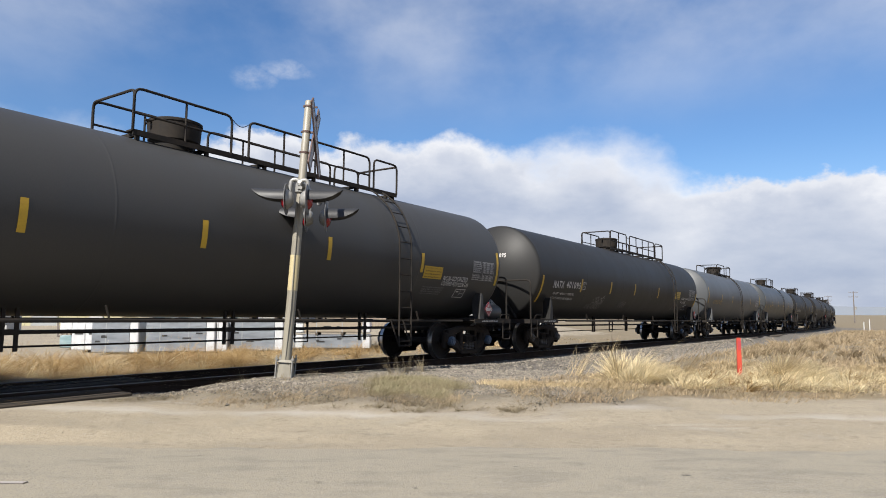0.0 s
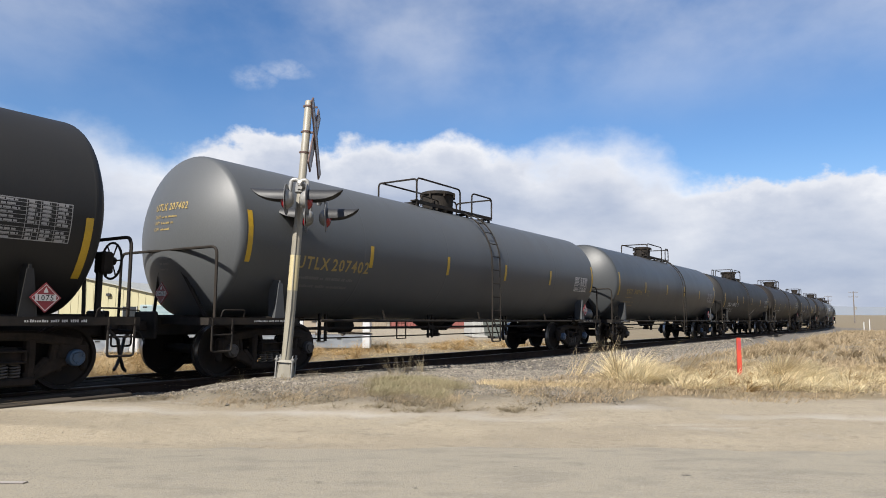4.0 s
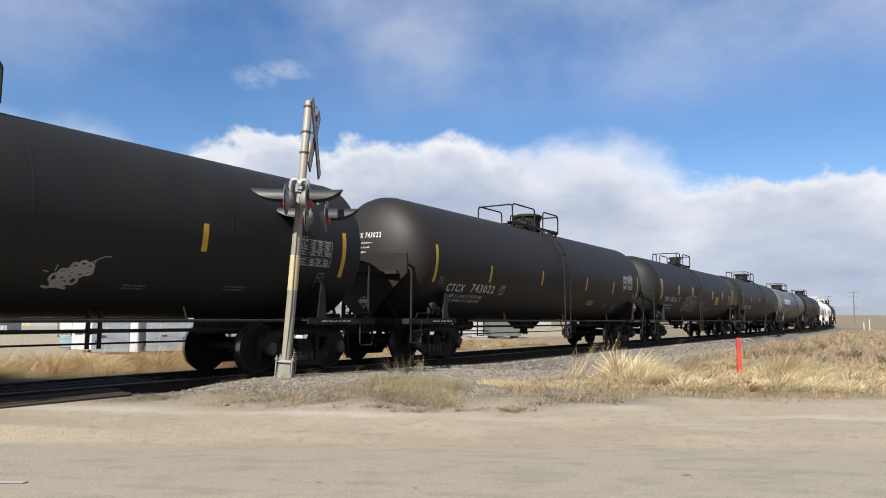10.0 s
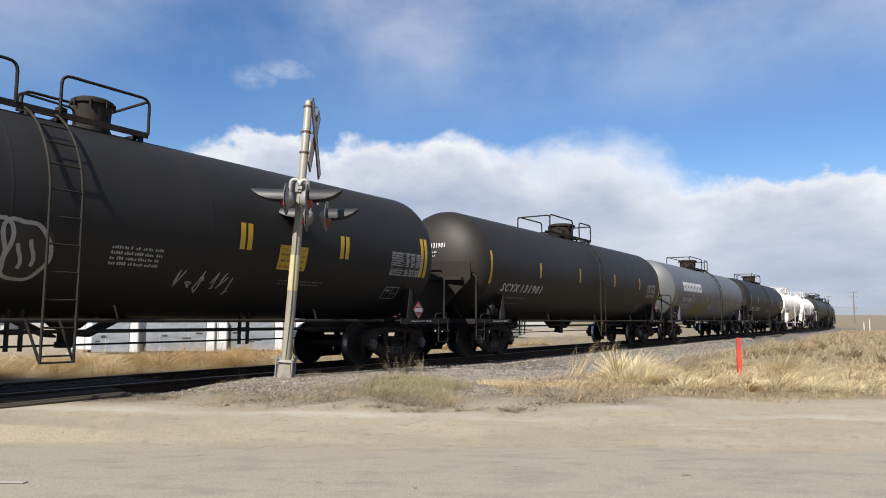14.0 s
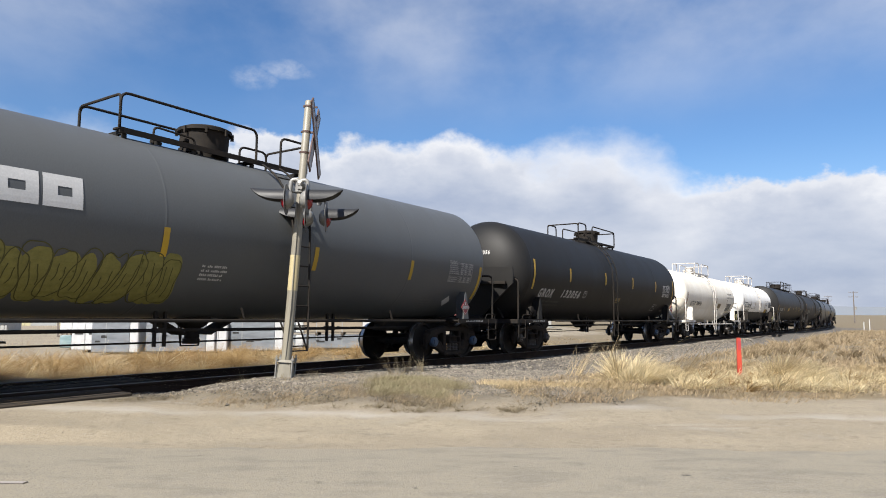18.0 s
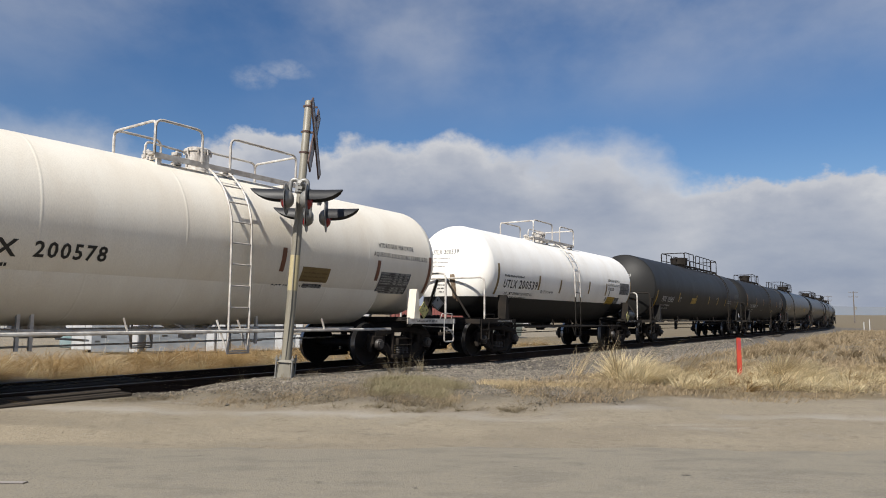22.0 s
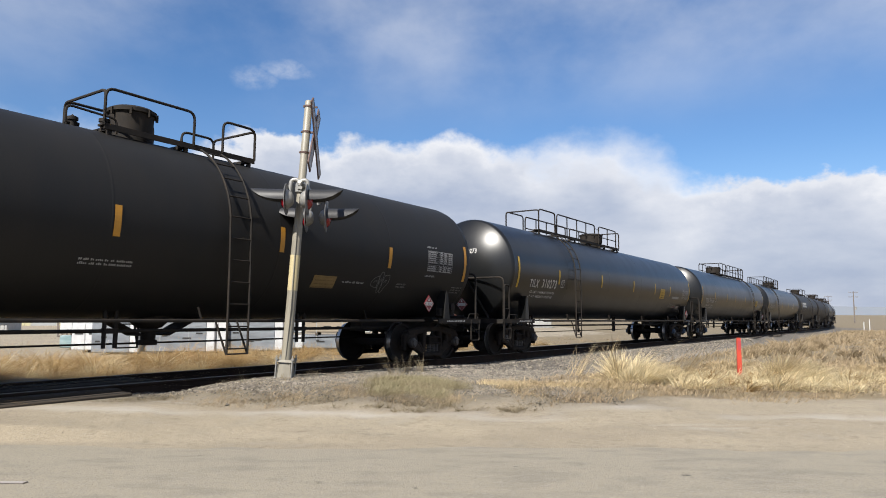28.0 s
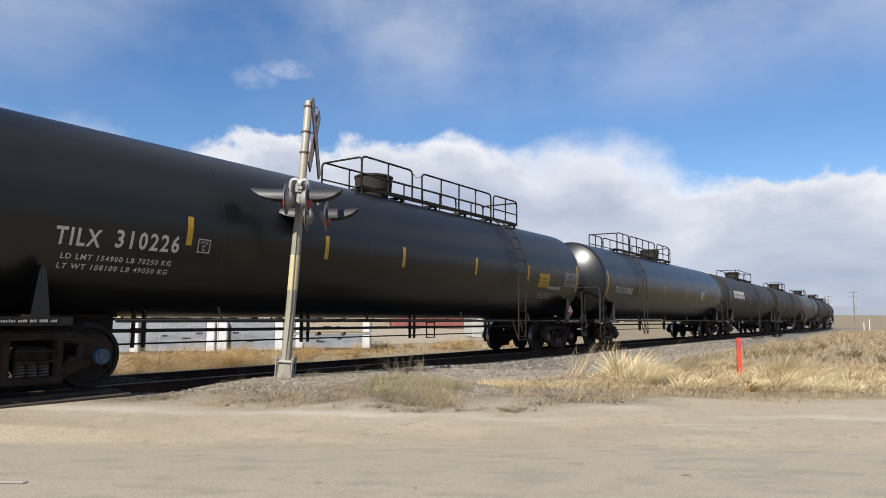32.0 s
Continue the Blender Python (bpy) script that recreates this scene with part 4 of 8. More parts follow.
def manway_shape():
    bm = bmesh.new()
    lathe(bm, [(0.44, -0.12), (0.44, 0.06), (0.42, 0.08), (0.44, 0.46), (0.49, 0.47), (0.49, 0.53), (0.40, 0.57), (0.0, 0.60)], sides=28)
    for k in range(8):
        a = k * math.pi / 4 + 0.2
        box(bm, (0.49 * math.cos(a), 0.49 * math.sin(a), 0.46), (0.06, 0.04, 0.12), Matrix.Rotation(a, 3, "Z"))
    return bm


def bonnet_shape():
    """The round valve housing of a gas car, wider at its lid."""
    bm = bmesh.new()
    lathe(bm, [(0.36, -0.12), (0.36, 0.10), (0.40, 0.13), (0.44, 0.16), (0.46, 0.46), (0.475, 0.47), (0.475, 0.51), (0.40, 0.54), (0.0, 0.55)], sides=30)
    box(bm, (0.49, 0, 0.47), (0.08, 0.10, 0.07), bevel=0.01)
    box(bm, (-0.50, 0, 0.45), (0.16, 0.06, 0.03))
    tube(bm, [(0.52, 0, 0.40), (0.52, 0, 0.56)], 0.018, 6)
    return bm


def valve_shape():
    bm = bmesh.new()
    lathe(bm, [(0.09, 0), (0.09, 0.05), (0.06, 0.06), (0.06, 0.16), (0.085, 0.17), (0.085, 0.22), (0.03, 0.24), (0.0, 0.27)], sides=14)
    tube(bm, [(-0.10, 0, 0.12), (0.10, 0, 0.12)], 0.035, 8)
    return bm


def add_platform(car, x0, x1, top, hatch, mat, gas, thick, ladder):
    """Walkway on the tank with posts, rails, the manway or bonnet and small valves."""
    half = 0.62
    mid = (x0 + x1) / 2
    bm = bmesh.new()
    for e in (-1, 1):
        box(bm, (mid, e * (half - 0.10), top + 0.05), (x1 - x0, 0.20, 0.035), bevel=0.006)
        beam(bm, (x0, e * half, top + 0.015), (x1, e * half, top + 0.015), 0.03, 0.09)
    for k in range(2 + int((x1 - x0) / 1.6)):
        x = x0 + 0.1 + (x1 - x0 - 0.2) * k / (1 + int((x1 - x0) / 1.6))
        box(bm, (x, 0, top - 0.0), (0.07, half * 2, 0.06))
        for e in (-1, 1):
            box(bm, (x, e * (half - 0.04), top - 0.08), (0.07, 0.05, 0.18))
    deck = part("walkway", bm, mat, car)
    rail = top + (0.74 if gas else 0.62)
    r = 0.024
    # rails: each a bent tube with its two end posts
    if gas:
        flip = gas
        cut = [(hatch - 1.15 * flip, hatch + 0.75 * flip), (hatch + 1.15 * flip, hatch + 4.6 * flip), ]
        ends = x1 if flip > 0 else x0
        spans = [(-1, *cut[0]), (1, *cut[0]), (-1, *cut[1]), (1, *cut[1])]
        spans += [(-1, hatch + 4.75 * flip, ends), (1, hatch + 4.75 * flip, ends)]
    else:
        gate = min(max(ladder, x0 + 0.75), x1 - 0.75)
        spans = [(k, a, b) for k in (-1, 1) for a, b in ((x0, gate - 0.30), (gate + 0.30, x1))]
    for side, a, b in spans:
        a, b = min(a, b), max(a, b)
        bm = bmesh.new()
        tube(bm, rounded([(a, side * half, top + 0.03), (a, side * half, rail), (b, side * half, rail), (b, side * half, top + 0.03)], 0.14, 4), r, 7)
        if gas and b - a > 1.4:
            tube(bm, [(a, side * half, top + 0.33), (b, side * half, top + 0.33)], r * 0.8, 7)
            for k in range(1, int((b - a) / 1.1) + 1):
                x = a + (b - a) * k / (int((b - a) / 1.1) + 1)
                tube(bm, [(x, side * half, top + 0.03), (x, side * half, rail)], r * 0.85, 7)
        part("railing", bm, mat, car, smooth=True)
    for x in (x0, x1):
        bm = bmesh.new()
        tube(bm, rounded([(x, -half, top + 0.03), (x, -half, rail - 0.03), (x, half, rail - 0.03), (x, half, top + 0.03)], 0.1, 4), r, 7)
        part("end_rail", bm, mat, car, smooth=True)
    if gas:
        part("bonnet", kept(("bonnet",), bonnet_shape, True), mat, car, at=pose(hatch, 0, top))
        bm = bmesh.new()
        a, b = hatch + 0.75 * gas, hatch + 1.15 * gas
        tube(bm, [(a + (b - a) * k / 6, -half, rail - 0.05 - 0.10 * math.sin(math.pi * k / 6)) for k in range(7)], 0.008, 5)
        part("safety_chain", bm, mat, car)
    else:
        part("manway", kept(("manway",), manway_shape, True), mat, car, at=pose(hatch, 0, top) @ Matrix.Diagonal((thick, thick, min(1.0, thick + 0.32), 1.0)))
        part("relief_valve", kept(("valve",), valve_shape, True), mat, car, at=pose(hatch - 0.95, 0.05, top))
        part("air_valve", kept(("valve",), valve_shape, True), mat, car, at=pose(hatch - 0.60, -0.25, top, 0, 0, 40))
        bm = bmesh.new()
        tube(bm, rounded([(hatch - 1.25, -0.35, top), (hatch - 1.25, -0.35, top + 0.28), (hatch - 0.45, -0.35, top + 0.24), (hatch - 0.45, -0.35, top)], 0.1, 4), 0.02, 6)
        part("valve_guard", bm, mat, car, smooth=True)


def hand_wheel():
    bm = bmesh.new()
    tube(bm, [(0, 0.28 * math.cos(a), 0.28 * math.sin(a)) for a in [2 * math.pi * k / 24 for k in range(24)]], 0.018, 6, closed=True)
    for k in range(6):
        a = k * math.pi / 3
        tube(bm, [(0, 0.05 * math.cos(a), 0.05 * math.sin(a)), (0.0, 0.28 * math.cos(a), 0.28 * math.sin(a))], 0.012, 5)
    lathe(bm, [(0.06, -0.04), (0.06, 0.05), (0.0, 0.06)], ALONG_X, 12)
    return bm


def coupler_shape():
    """Shank, head with open knuckle, guard arm; points along +x."""
    bm = bmesh.new()
    box(bm, (-0.35, 0, 0), (0.72, 0.16, 0.17), bevel=0.02)
    box(bm, (0.0, 0.06, 0), (0.16, 0.24, 0.28), bevel=0.03)
    beam(bm, (0.04, -0.06, 0), (0.17, -0.13, 0), 0.09, 0.28, 0.02)
    beam(bm, (0.05, 0.15, 0), (0.20, 0.14, 0), 0.10, 0.26, 0.03)
    beam(bm, (0.19, 0.15, 0), (0.17, 0.03, 0), 0.09, 0.22, 0.02)
    return bm


def placard(car, m, mat, number, ink, band=None):
    """A diamond hazard plate with its four figures."""
    bm = bmesh.new()
    r = 0.195
    plate(bm, [(0, -r), (r, 0), (0, r), (-r, 0)], 0.012)
    board = part("placard", bm, mat, car, at=m)
    bm = bmesh.new()
    pts = [(0.86 * r * x, 0.86 * r * y) for x, y in ((0, -1), (1, 0), (0, 1), (-1, 0), (0, -1))]
    ribbon(bm, pts, 0.010)
    if band is not None:
        for x, y, w, h in ((-0.13, -0.042, 0.26, 0.084),):
            vs = [bm.verts.new((px, py, 0)) for px, py in ((x, y), (x + w, y), (x + w, y + h), (x, y + h))]
            bm.faces.new(vs)
    vs = [bm.verts.new((x, y, 0)) for x, y in ((-0.028, 0.065), (0.028, 0.065), (0.02, 0.10), (0.0, 0.135), (-0.02, 0.10))]
    bm.faces.new(vs)
    bm.transform(Matrix.Translation((0, -0.0085, 0)) @ Matrix.Rotation(radians(90), 4, "X"))
    part("placard_border", bm, band or ink, board)
    if number:
        bm = flat_text(number, 0.068, 0.95).copy()
        xs = [v.co.x for v in bm.verts]
        bm.transform(Matrix.Translation((-(min(xs) + max(xs)) / 2, -0.0115, -0.034)) @ Matrix.Rotation(radians(90), 4, "X"))
        part("placard_number", bm, ink, board)


def add_end(car, e, length, half, radius, center, mat, wheel, spec):
    """Stub sill, coupler, deck, bolster webs, end rail, steps and brake gear of one end; e is -1 at the front, 1 at the rear."""
    end = length / 2
    flip = pose(0, 0, 0) if e > 0 else pose(0, 0, 0, 0, 0, 180)
    frame_mat = spec.get("frame", M["frame"])

    def put(name, bm, material_=None, label="", smooth=False):
        bm.transform(flip)
        return part(name, bm, material_ or frame_mat, car, label, smooth=smooth)

    bm = bmesh.new()
    box(bm, (end - 2.1, 0, 0.88), (3.4, 0.36, 0.34), bevel=0.02)
    for y in (-1, 1):
        box(bm, (end - 2.1, y * 0.22, 1.03), (3.4, 0.12, 0.05))
    box(bm, (end - 0.42, 0, 0.88), (0.06, 0.62, 0.46), bevel=0.02)
    put("draft_sill", bm, M["frame"])
    m = flip @ pose(end - 0.14, 0, 0.87)
    part("coupler", kept(("coupler",), coupler_shape), M["cast"], car, at=m)
    # deck round the end, with its side fascia
    inner = end - 2.5
    for y in (-1, 1):
        put("side_deck", box(bmesh.new(), ((inner + end - 0.97) / 2, y * 1.20, 0.975), (end - 0.97 - inner, 0.48, 0.03)), M["frame"])
        put("deck_fascia", box(bmesh.new(), ((inner + end - 0.62) / 2, y * 1.455, 0.96), (end - 0.62 - inner, 0.025, 0.115)))
    put("end_deck", box(bmesh.new(), (end - 0.78, 0, 0.975), (0.36, 2.86, 0.03)), M["frame"])
    put("end_fascia", box(bmesh.new(), (end - 0.60, 0, 0.955), (0.03, 2.93, 0.12)))
    # bolster webs up to the tank
    for y in (-1, 1):
        bm = bmesh.new()
        x = end - TRUCK_IN + 0.1
        rise = 1.635
        yy = math.sqrt(max(0.01, radius ** 2 - (rise - center) ** 2))
        plate(bm, [(x - 0.12, 1.0), (x + 0.12, 1.0), (x + 0.04, rise), (x - 0.04, rise)], 0.02, Matrix.Translation((0, y * 1.42, 0)))
        box(bm, (x, y * 1.28, 1.35), (0.03, 0.28, 0.68))
        put("bolster_web", bm, mat if mat is not M["tank white"] else frame_mat)
    bm = bmesh.new()
    x = end - TRUCK_IN
    box(bm, (x, 0, 0.98), (0.5, 2.5, 0.12), bevel=0.02)
    put("body_bolster", bm, M["frame"])
    # end railing across, with corner posts and slanted braces
    bm = bmesh.new()
    x, top = spec.get("rail_at", (end - 0.74, 2.18))
    tube(bm, rounded([(x, -1.40, 1.0), (x, -1.40, top), (x, 1.40, top), (x, 1.40, 1.0)], 0.16, 5), 0.026, 7)
    put("end_railing", bm, spec.get("trim"), smooth=True)
    bm = bmesh.new()
    for y in (-1, 1):
        beam(bm, (x - 0.02, y * 0.15, top - 0.02), (x - 0.30, y * 0.75, 1.05), 0.05, 0.05)
    put("railing_brace", bm)
    # stirrup steps
    for y in (-1, 1):
        bm = bmesh.new()
        tube(bm, rounded([(end - 1.05, y * 1.46, 1.0), (end - 1.05, y * 1.46, 0.47), (end - 0.66, y * 1.46, 0.47), (end - 0.66, y * 1.46, 1.0)], 0.05, 3), 0.018, 6)
        tube(bm, [(end - 1.05, y * 1.46, 0.74), (end - 0.66, y * 1.46, 0.74)], 0.014, 6)
        put("step", bm, smooth=True)
        bm = bmesh.new()
        tube(bm, rounded([(end - 1.25, y * 1.49, 1.02), (end - 1.25, y * 1.53, 1.14), (end - 0.80, y * 1.53, 1.14), (end - 0.80, y * 1.49, 1.02)], 0.05, 3), 0.012, 6)
        put("grab_iron", bm, smooth=True)
    if spec.get("cabinet"):
        for y in (-1, 1):
            bm = bmesh.new()
            tube(bm, rounded([(end - 0.98, y * 1.44, 0.42), (end - 0.98, y * 1.44, 1.96), (end - 0.72, y * 1.44, 1.96), (end - 0.72, y * 1.44, 0.42)], 0.06, 4), 0.022, 7)
            for z in (0.45, 0.75, 1.30):
                tube(bm, [(end - 0.98, y * 1.44, z), (end - 0.72, y * 1.44, z)], 0.016, 6)
            put("corner_ladder", bm, smooth=True)
    # air hose
    bm = bmesh.new()
    tube(bm, [(end - 0.45, -0.42, 0.80), (end - 0.30, -0.42, 0.66), (end - 0.24, -0.40, 0.38), (end - 0.12, -0.30, 0.20), (end + 0.0, -0.16, 0.15)], 0.028, 7)
    put("air_hose", bm, M["black letter"], smooth=True)
    # uncoupling lever
    bm = bmesh.new()
    tube(bm, rounded([(end - 0.36, -1.25, 0.62), (end - 0.36, -1.10, 0.80), (end - 0.36, -0.3, 0.82), (end - 0.25, 0.0, 0.98)], 0.08, 3), 0.014, 6)
    put("uncoupling_lever", bm)
    if wheel:
        yy = -0.5 if e > 0 else -0.62
        at = flip @ pose(end - 0.52, yy, 1.88)
        bm = bmesh.new()
        box(bm, (end - 0.64, yy, 1.84), (0.18, 0.26, 0.34), bevel=0.03)
        beam(bm, (end - 0.70, yy, 1.70), (end - 0.70, yy, 1.0), 0.06, 0.08)
        put("hand_brake", bm)
        part("brake_wheel", kept(("hand_wheel",), hand_wheel, True), frame_mat, car, at=at)
    if e > 0 and spec.get("reservoir"):
        bm = bmesh.new()
        lathe(bm, [(0.0, -0.50), (0.15, -0.48), (0.21, -0.40), (0.21, 0.40), (0.15, 0.48), (0.0, 0.50)], Matrix.Translation((end - 1.12, -1.02, 1.20)) @ ALONG_X, 24)
        for k in (-0.3, 0.3):
            box(bm, (end - 1.12 + k, -1.02, 1.02), (0.05, 0.30, 0.10))
        put("air_reservoir", bm, M["tank slate"], "grey-painted air reservoir", smooth=True)
    if spec.get("valves") == e:
        for k in range(3):
            put("brake_valve", box(bmesh.new(), (end - 2.15 + k * 0.22, -1.25 * e, 1.16 + 0.03 * k), (0.16, 0.16, 0.22), bevel=0.03))
        bm = bmesh.new()
        lathe(bm, [(0.0, -0.06), (0.10, -0.05), (0.10, 0.05), (0.0, 0.06)], Matrix.Translation((end - 1.72, -1.3 * e, 1.30)) @ ALONG_Y, 14)
        put("valve_cap", bm)
    # brake shoe note on the fascia, as plain bars
    rng = np.random.default_rng(3)
    drawing = print_lines([0.80], 0.045, 0, rng)
    drawing.transform(Matrix.Translation(((end - 2.15) if e > 0 else (-end + 1.5), -1.471, 0.945)) @ Matrix.Rotation(radians(90), 4, "X"))
    tagged(part("stencil", drawing, M["white letter"] if frame_mat is not M["frame white"] else M["black letter"], car), kind="stuff")


def add_underside(car, length, half, radius, center, spec):
    mat = spec.get("frame", M["frame"])
    end = length / 2 - 3.1
    pipe = spec.get("pipe", 0.965)
    for y in (-1, 1):
        bm = bmesh.new()
        tube(bm, [(-end, y * 1.46, pipe), (end, y * 1.46, pipe)], 0.028, 7)
        part("side_pipe", bm, mat, car, smooth=True)
    bottom = center - radius
    n = max(2, int(end * 2 / 3.0))
    for k in range(n):
        x = -end + end * 2 * (k + 0.5) / n
        for y in (-1, 1):
            yy = 1.12
            zz = center - math.sqrt(max(0, radius ** 2 - yy ** 2))
            mesh = kept(("bracket", round(zz, 2)), lambda: beam(bmesh.new(), (0, 0.0, 0.95), (-0.07, 0.02, 1.18), 0.05, 0.015))
            part("bracket", mesh, mat, car, at=pose(x, y * 1.45, pipe - 0.965) @ (Matrix() if y < 0 else Matrix.Diagonal((1, -1, 1, 1))))
    # brake pipe, pull rod and their hangers
    bm = bmesh.new()
    tube(bm, [(-end - 0.4, -0.55, 0.80), (end + 0.4, -0.55, 0.80)], 0.03, 7)
    part("brake_pipe", bm, mat, car, smooth=True)
    bm = bmesh.new()
    tube(bm, [(-end - 0.2, 0.35, 0.55), (end + 0.2, 0.35, 0.58)], 0.017, 6)
    part("pull_rod", bm, mat, car)
    for k in range(n):
        x = -end + end * 2 * (k + 0.25) / n
        mesh = kept(("hanger", round(bottom, 2)), lambda: box(box(box(bmesh.new(), (-0.09, 0, (bottom + 0.55) / 2 + 0.05), (0.045, 0.05, bottom - 0.42)), (0.09, 0, (bottom + 0.55) / 2 + 0.05), (0.045, 0.05, bottom - 0.42)),
                                                          (0, 0, 0.80), (0.22, 0.10, 0.08)))
        part("hanger", mesh, mat, car, at=pose(x, -0.55, 0))
    # bottom outlet with its skid; gas cars have none
    x = spec.get("outlet", 0.0)
    if spec.get("gas"):
        return
    bm = bmesh.new()
    lathe(bm, [(0.34, bottom + 0.10), (0.32, bottom - 0.05), (0.20, bottom - 0.16), (0.12, bottom - 0.18), (0.12, bottom - 0.36), (0.15, bottom - 0.37), (0.15, bottom - 0.45), (0.0, bottom - 0.46)],
          Matrix.Translation((x, 0, 0)), 20)
    part("bottom_outlet", bm, mat, car, smooth=True)
    bm = bmesh.new()
    for e in (-1, 1):
        beam(bm, (x + e * 0.85, 0, bottom + 0.02), (x + e * 0.25, 0, bottom - 0.28), 0.45, 0.03)
    part("outlet_skid", bm, mat, car)
    add_brake_cylinder(car, end, mat)


def add_brake_cylinder(car, end, mat):
    bm = bmesh.new()
    cx = -end * 0.62
    lathe(bm, [(0.0, -0.36), (0.15, -0.34), (0.15, 0.30), (0.08, 0.34), (0.0, 0.35)], Matrix.Translation((cx, 0.1, 0.84)) @ ALONG_X, 18)
    beam(bm, (cx + 0.4, -0.5, 0.66), (cx + 0.5, 0.6, 0.66), 0.06, 0.03)
    for k in (-0.25, 0.25):
        box(bm, (cx + k, 0.1, 1.02), (0.05, 0.3, 0.2))
    part("brake_cylinder", bm, mat, car, smooth=False)


def add_marks(tank, spec, half, radius, depth, center):
    """Strips, numbers, panels and scrawls on the camera's side and the front head; each mark is (kind, x, height, width, own height, ...)."""
    rng = np.random.default_rng(spec["seed"])
    ink = spec.get("ink", M["white letter"])
    strip = spec.get("strip", M["yellow"])
    inks = {"W": M["white letter"], "Y": M["yellow letter"], "K": M["black letter"]}
    front = -half + 0.24
    rim = head_profile(radius, depth, spec.get("knuckle", 0.0))

    def lay(name, drawing, mat, x, z, label="", slices=4, off=0.006):
        mark = part(name, bent(drawing, radius, center, x, z, off, slices), mat, tank, label)
        if name in ("small_lettering", "data_panel", "data_print", "notice_print", "sticker_print", "graffiti", "logo"):
            tagged(mark, kind="stuff")

    def span_of(drawing):
        xs, ys = [v.co.x for v in drawing.verts], [v.co.y for v in drawing.verts]
        return min(xs), max(xs), min(ys), max(ys)

    def lay_text(text, x, z, w, h, mat, shear=0.0):
        """Letters spread over a width; each word is a piece of its own."""
        size = h * 0.93
        bold = 0.034 if h > 0.15 else 0.022
        lo, hi, _, _ = span_of(flat_text(text, size, 1.0, shear, bold))
        fit, done = w / (hi - lo), ""
        for word in text.split():
            done = (done + " " + word) if done else word
            begin = span_of(flat_text(done, size, 1.0, shear, bold))[1] - span_of(flat_text(word, size, 1.0, shear, bold))[1]
            drawing = flat_text(word, size, 1.0, shear, bold).copy()
            drawing.transform(Matrix.Translation((begin * fit, 0, 0)) @ Matrix.Diagonal((fit, 1, 1, 1)))
            lay("lettering" if h > 0.15 else "small_lettering", drawing, mat, x - lo * fit, z, slices=4 if h > 0.15 else 2)

    def lay_strip(x, z, h):
        for o in ((-0.075, 0.075) if spec.get("double") else (0.0,)):
            lay("reflective_strip", strip_drawing(0.105, h), strip, x + o, z, "yellow reflective strip" if strip is M["yellow"] else "", 6)

    def outline_box(w, h, line=0.018, more=()):
        return bars([(0, 0, w, line), (0, h - line, w, line), (0, 0, line, h), (w - line, 0, line, h), *more])

    for x, z, h in spec["strips_at"]:
        lay_strip(x, z, h)
    marks = spec["marks"]
    if spec.get("mark") and not any(m[0] == "text" for m in marks):
        word, digits = spec["mark"].split()
        x, z, wide = front + spec.get("text_in", 0.75), spec.get("text_z", 2.05), spec.get("wide", 2.0)
        lay_text(word, x, z, wide * 0.42, 0.25, ink, spec.get("shear", 0.0))
        lay_text(digits, x + wide * 0.46, z, wide * 0.54, 0.25, ink, spec.get("shear", 0.0))
        for k in range(2):
            lay("small_lettering", print_lines([1.6 - 0.1 * k], 0.08, 0.04, rng), M["grey letter"], x + 0.02, z - 0.27 - 0.15 * k, slices=2)
    for kind, x, z, w, h, *rest in marks:
        mat = M[rest[-1]] if rest[-1] not in inks else inks[rest[-1]]
        if kind == "text":
            lay_text(rest[0], x, z, w, h, mat, spec.get("shear", 0.0) if h > 0.15 else 0.0)
        elif kind in ("table", "dark table", "grey table"):
            if kind != "table":
                lay("data_panel", bars([(0, 0, w, h)]), M["panel ground"] if kind == "dark table" else M["grey panel"], x, z, "stencilled data panel", 5)
                lay("data_print", table_drawing(w, h, 9 if h > 0.35 else 4, rng), M["grey panel"] if kind == "dark table" else mat, x, z, "", 5, 0.009)
            else:
                lay("data_panel", table_drawing(w, h, 10, rng), mat, x, z, "stencilled data panel", 6)
        elif kind == "print":
            n = rest[0]
            tall = h / (n + 0.45 * (n - 1)) if n > 1 else h * 0.8
            lay("small_lettering", print_lines([w * float(rng.uniform(0.8, 1.0)) for _ in range(n)], tall, tall * 0.45, rng), mat, x, z, slices=4)
        elif kind == "board":
            lay("notice_panel", bars([(0, 0, w, h)]), mat, x, z, "plain colour notice panel", 5)
            for k in (0.34, 0.12, -0.12, -0.34):
                tall = h * (0.05 if k > 0.2 else 0.13)
                lay("notice_print", print_lines([w * 0.84], tall, 0, rng), M["notice ink"], x + w * 0.08, z + k * h, slices=2, off=0.010)
        elif kind == "patch":
            lay("paint_patch", bars([(0, 0, w, h)]), mat, x, z, "plain painted patch", 3)
        elif kind == "red box":
            lay("sticker", bars([(0, 0, w, h)]), M["grey panel"], x, z, "small printed sticker", 3)
            lay("sticker_print", print_lines([w * 0.86] * (1 if h < 0.16 else 2), h * (0.6 if h < 0.16 else 0.3), h * 0.12, rng), mat, x + w * 0.07, z, slices=2, off=0.010)
        elif kind == "logo":
            lay("logo", print_blocks(w, h), mat, x, z, "company mark as plain blocks", 6)
        elif kind == "scrawl":
            lay("graffiti", scrawl(w, h, rest[0], rest[1], spec["seed"] + 7), mat, x, z, "sprayed graffiti", 6)
        elif kind == "rings":
            lay("graffiti", spray_rings(w, h), mat, x, z, "sprayed cluster of thick rings with a thin tail", 8)
        elif kind == "bubble":
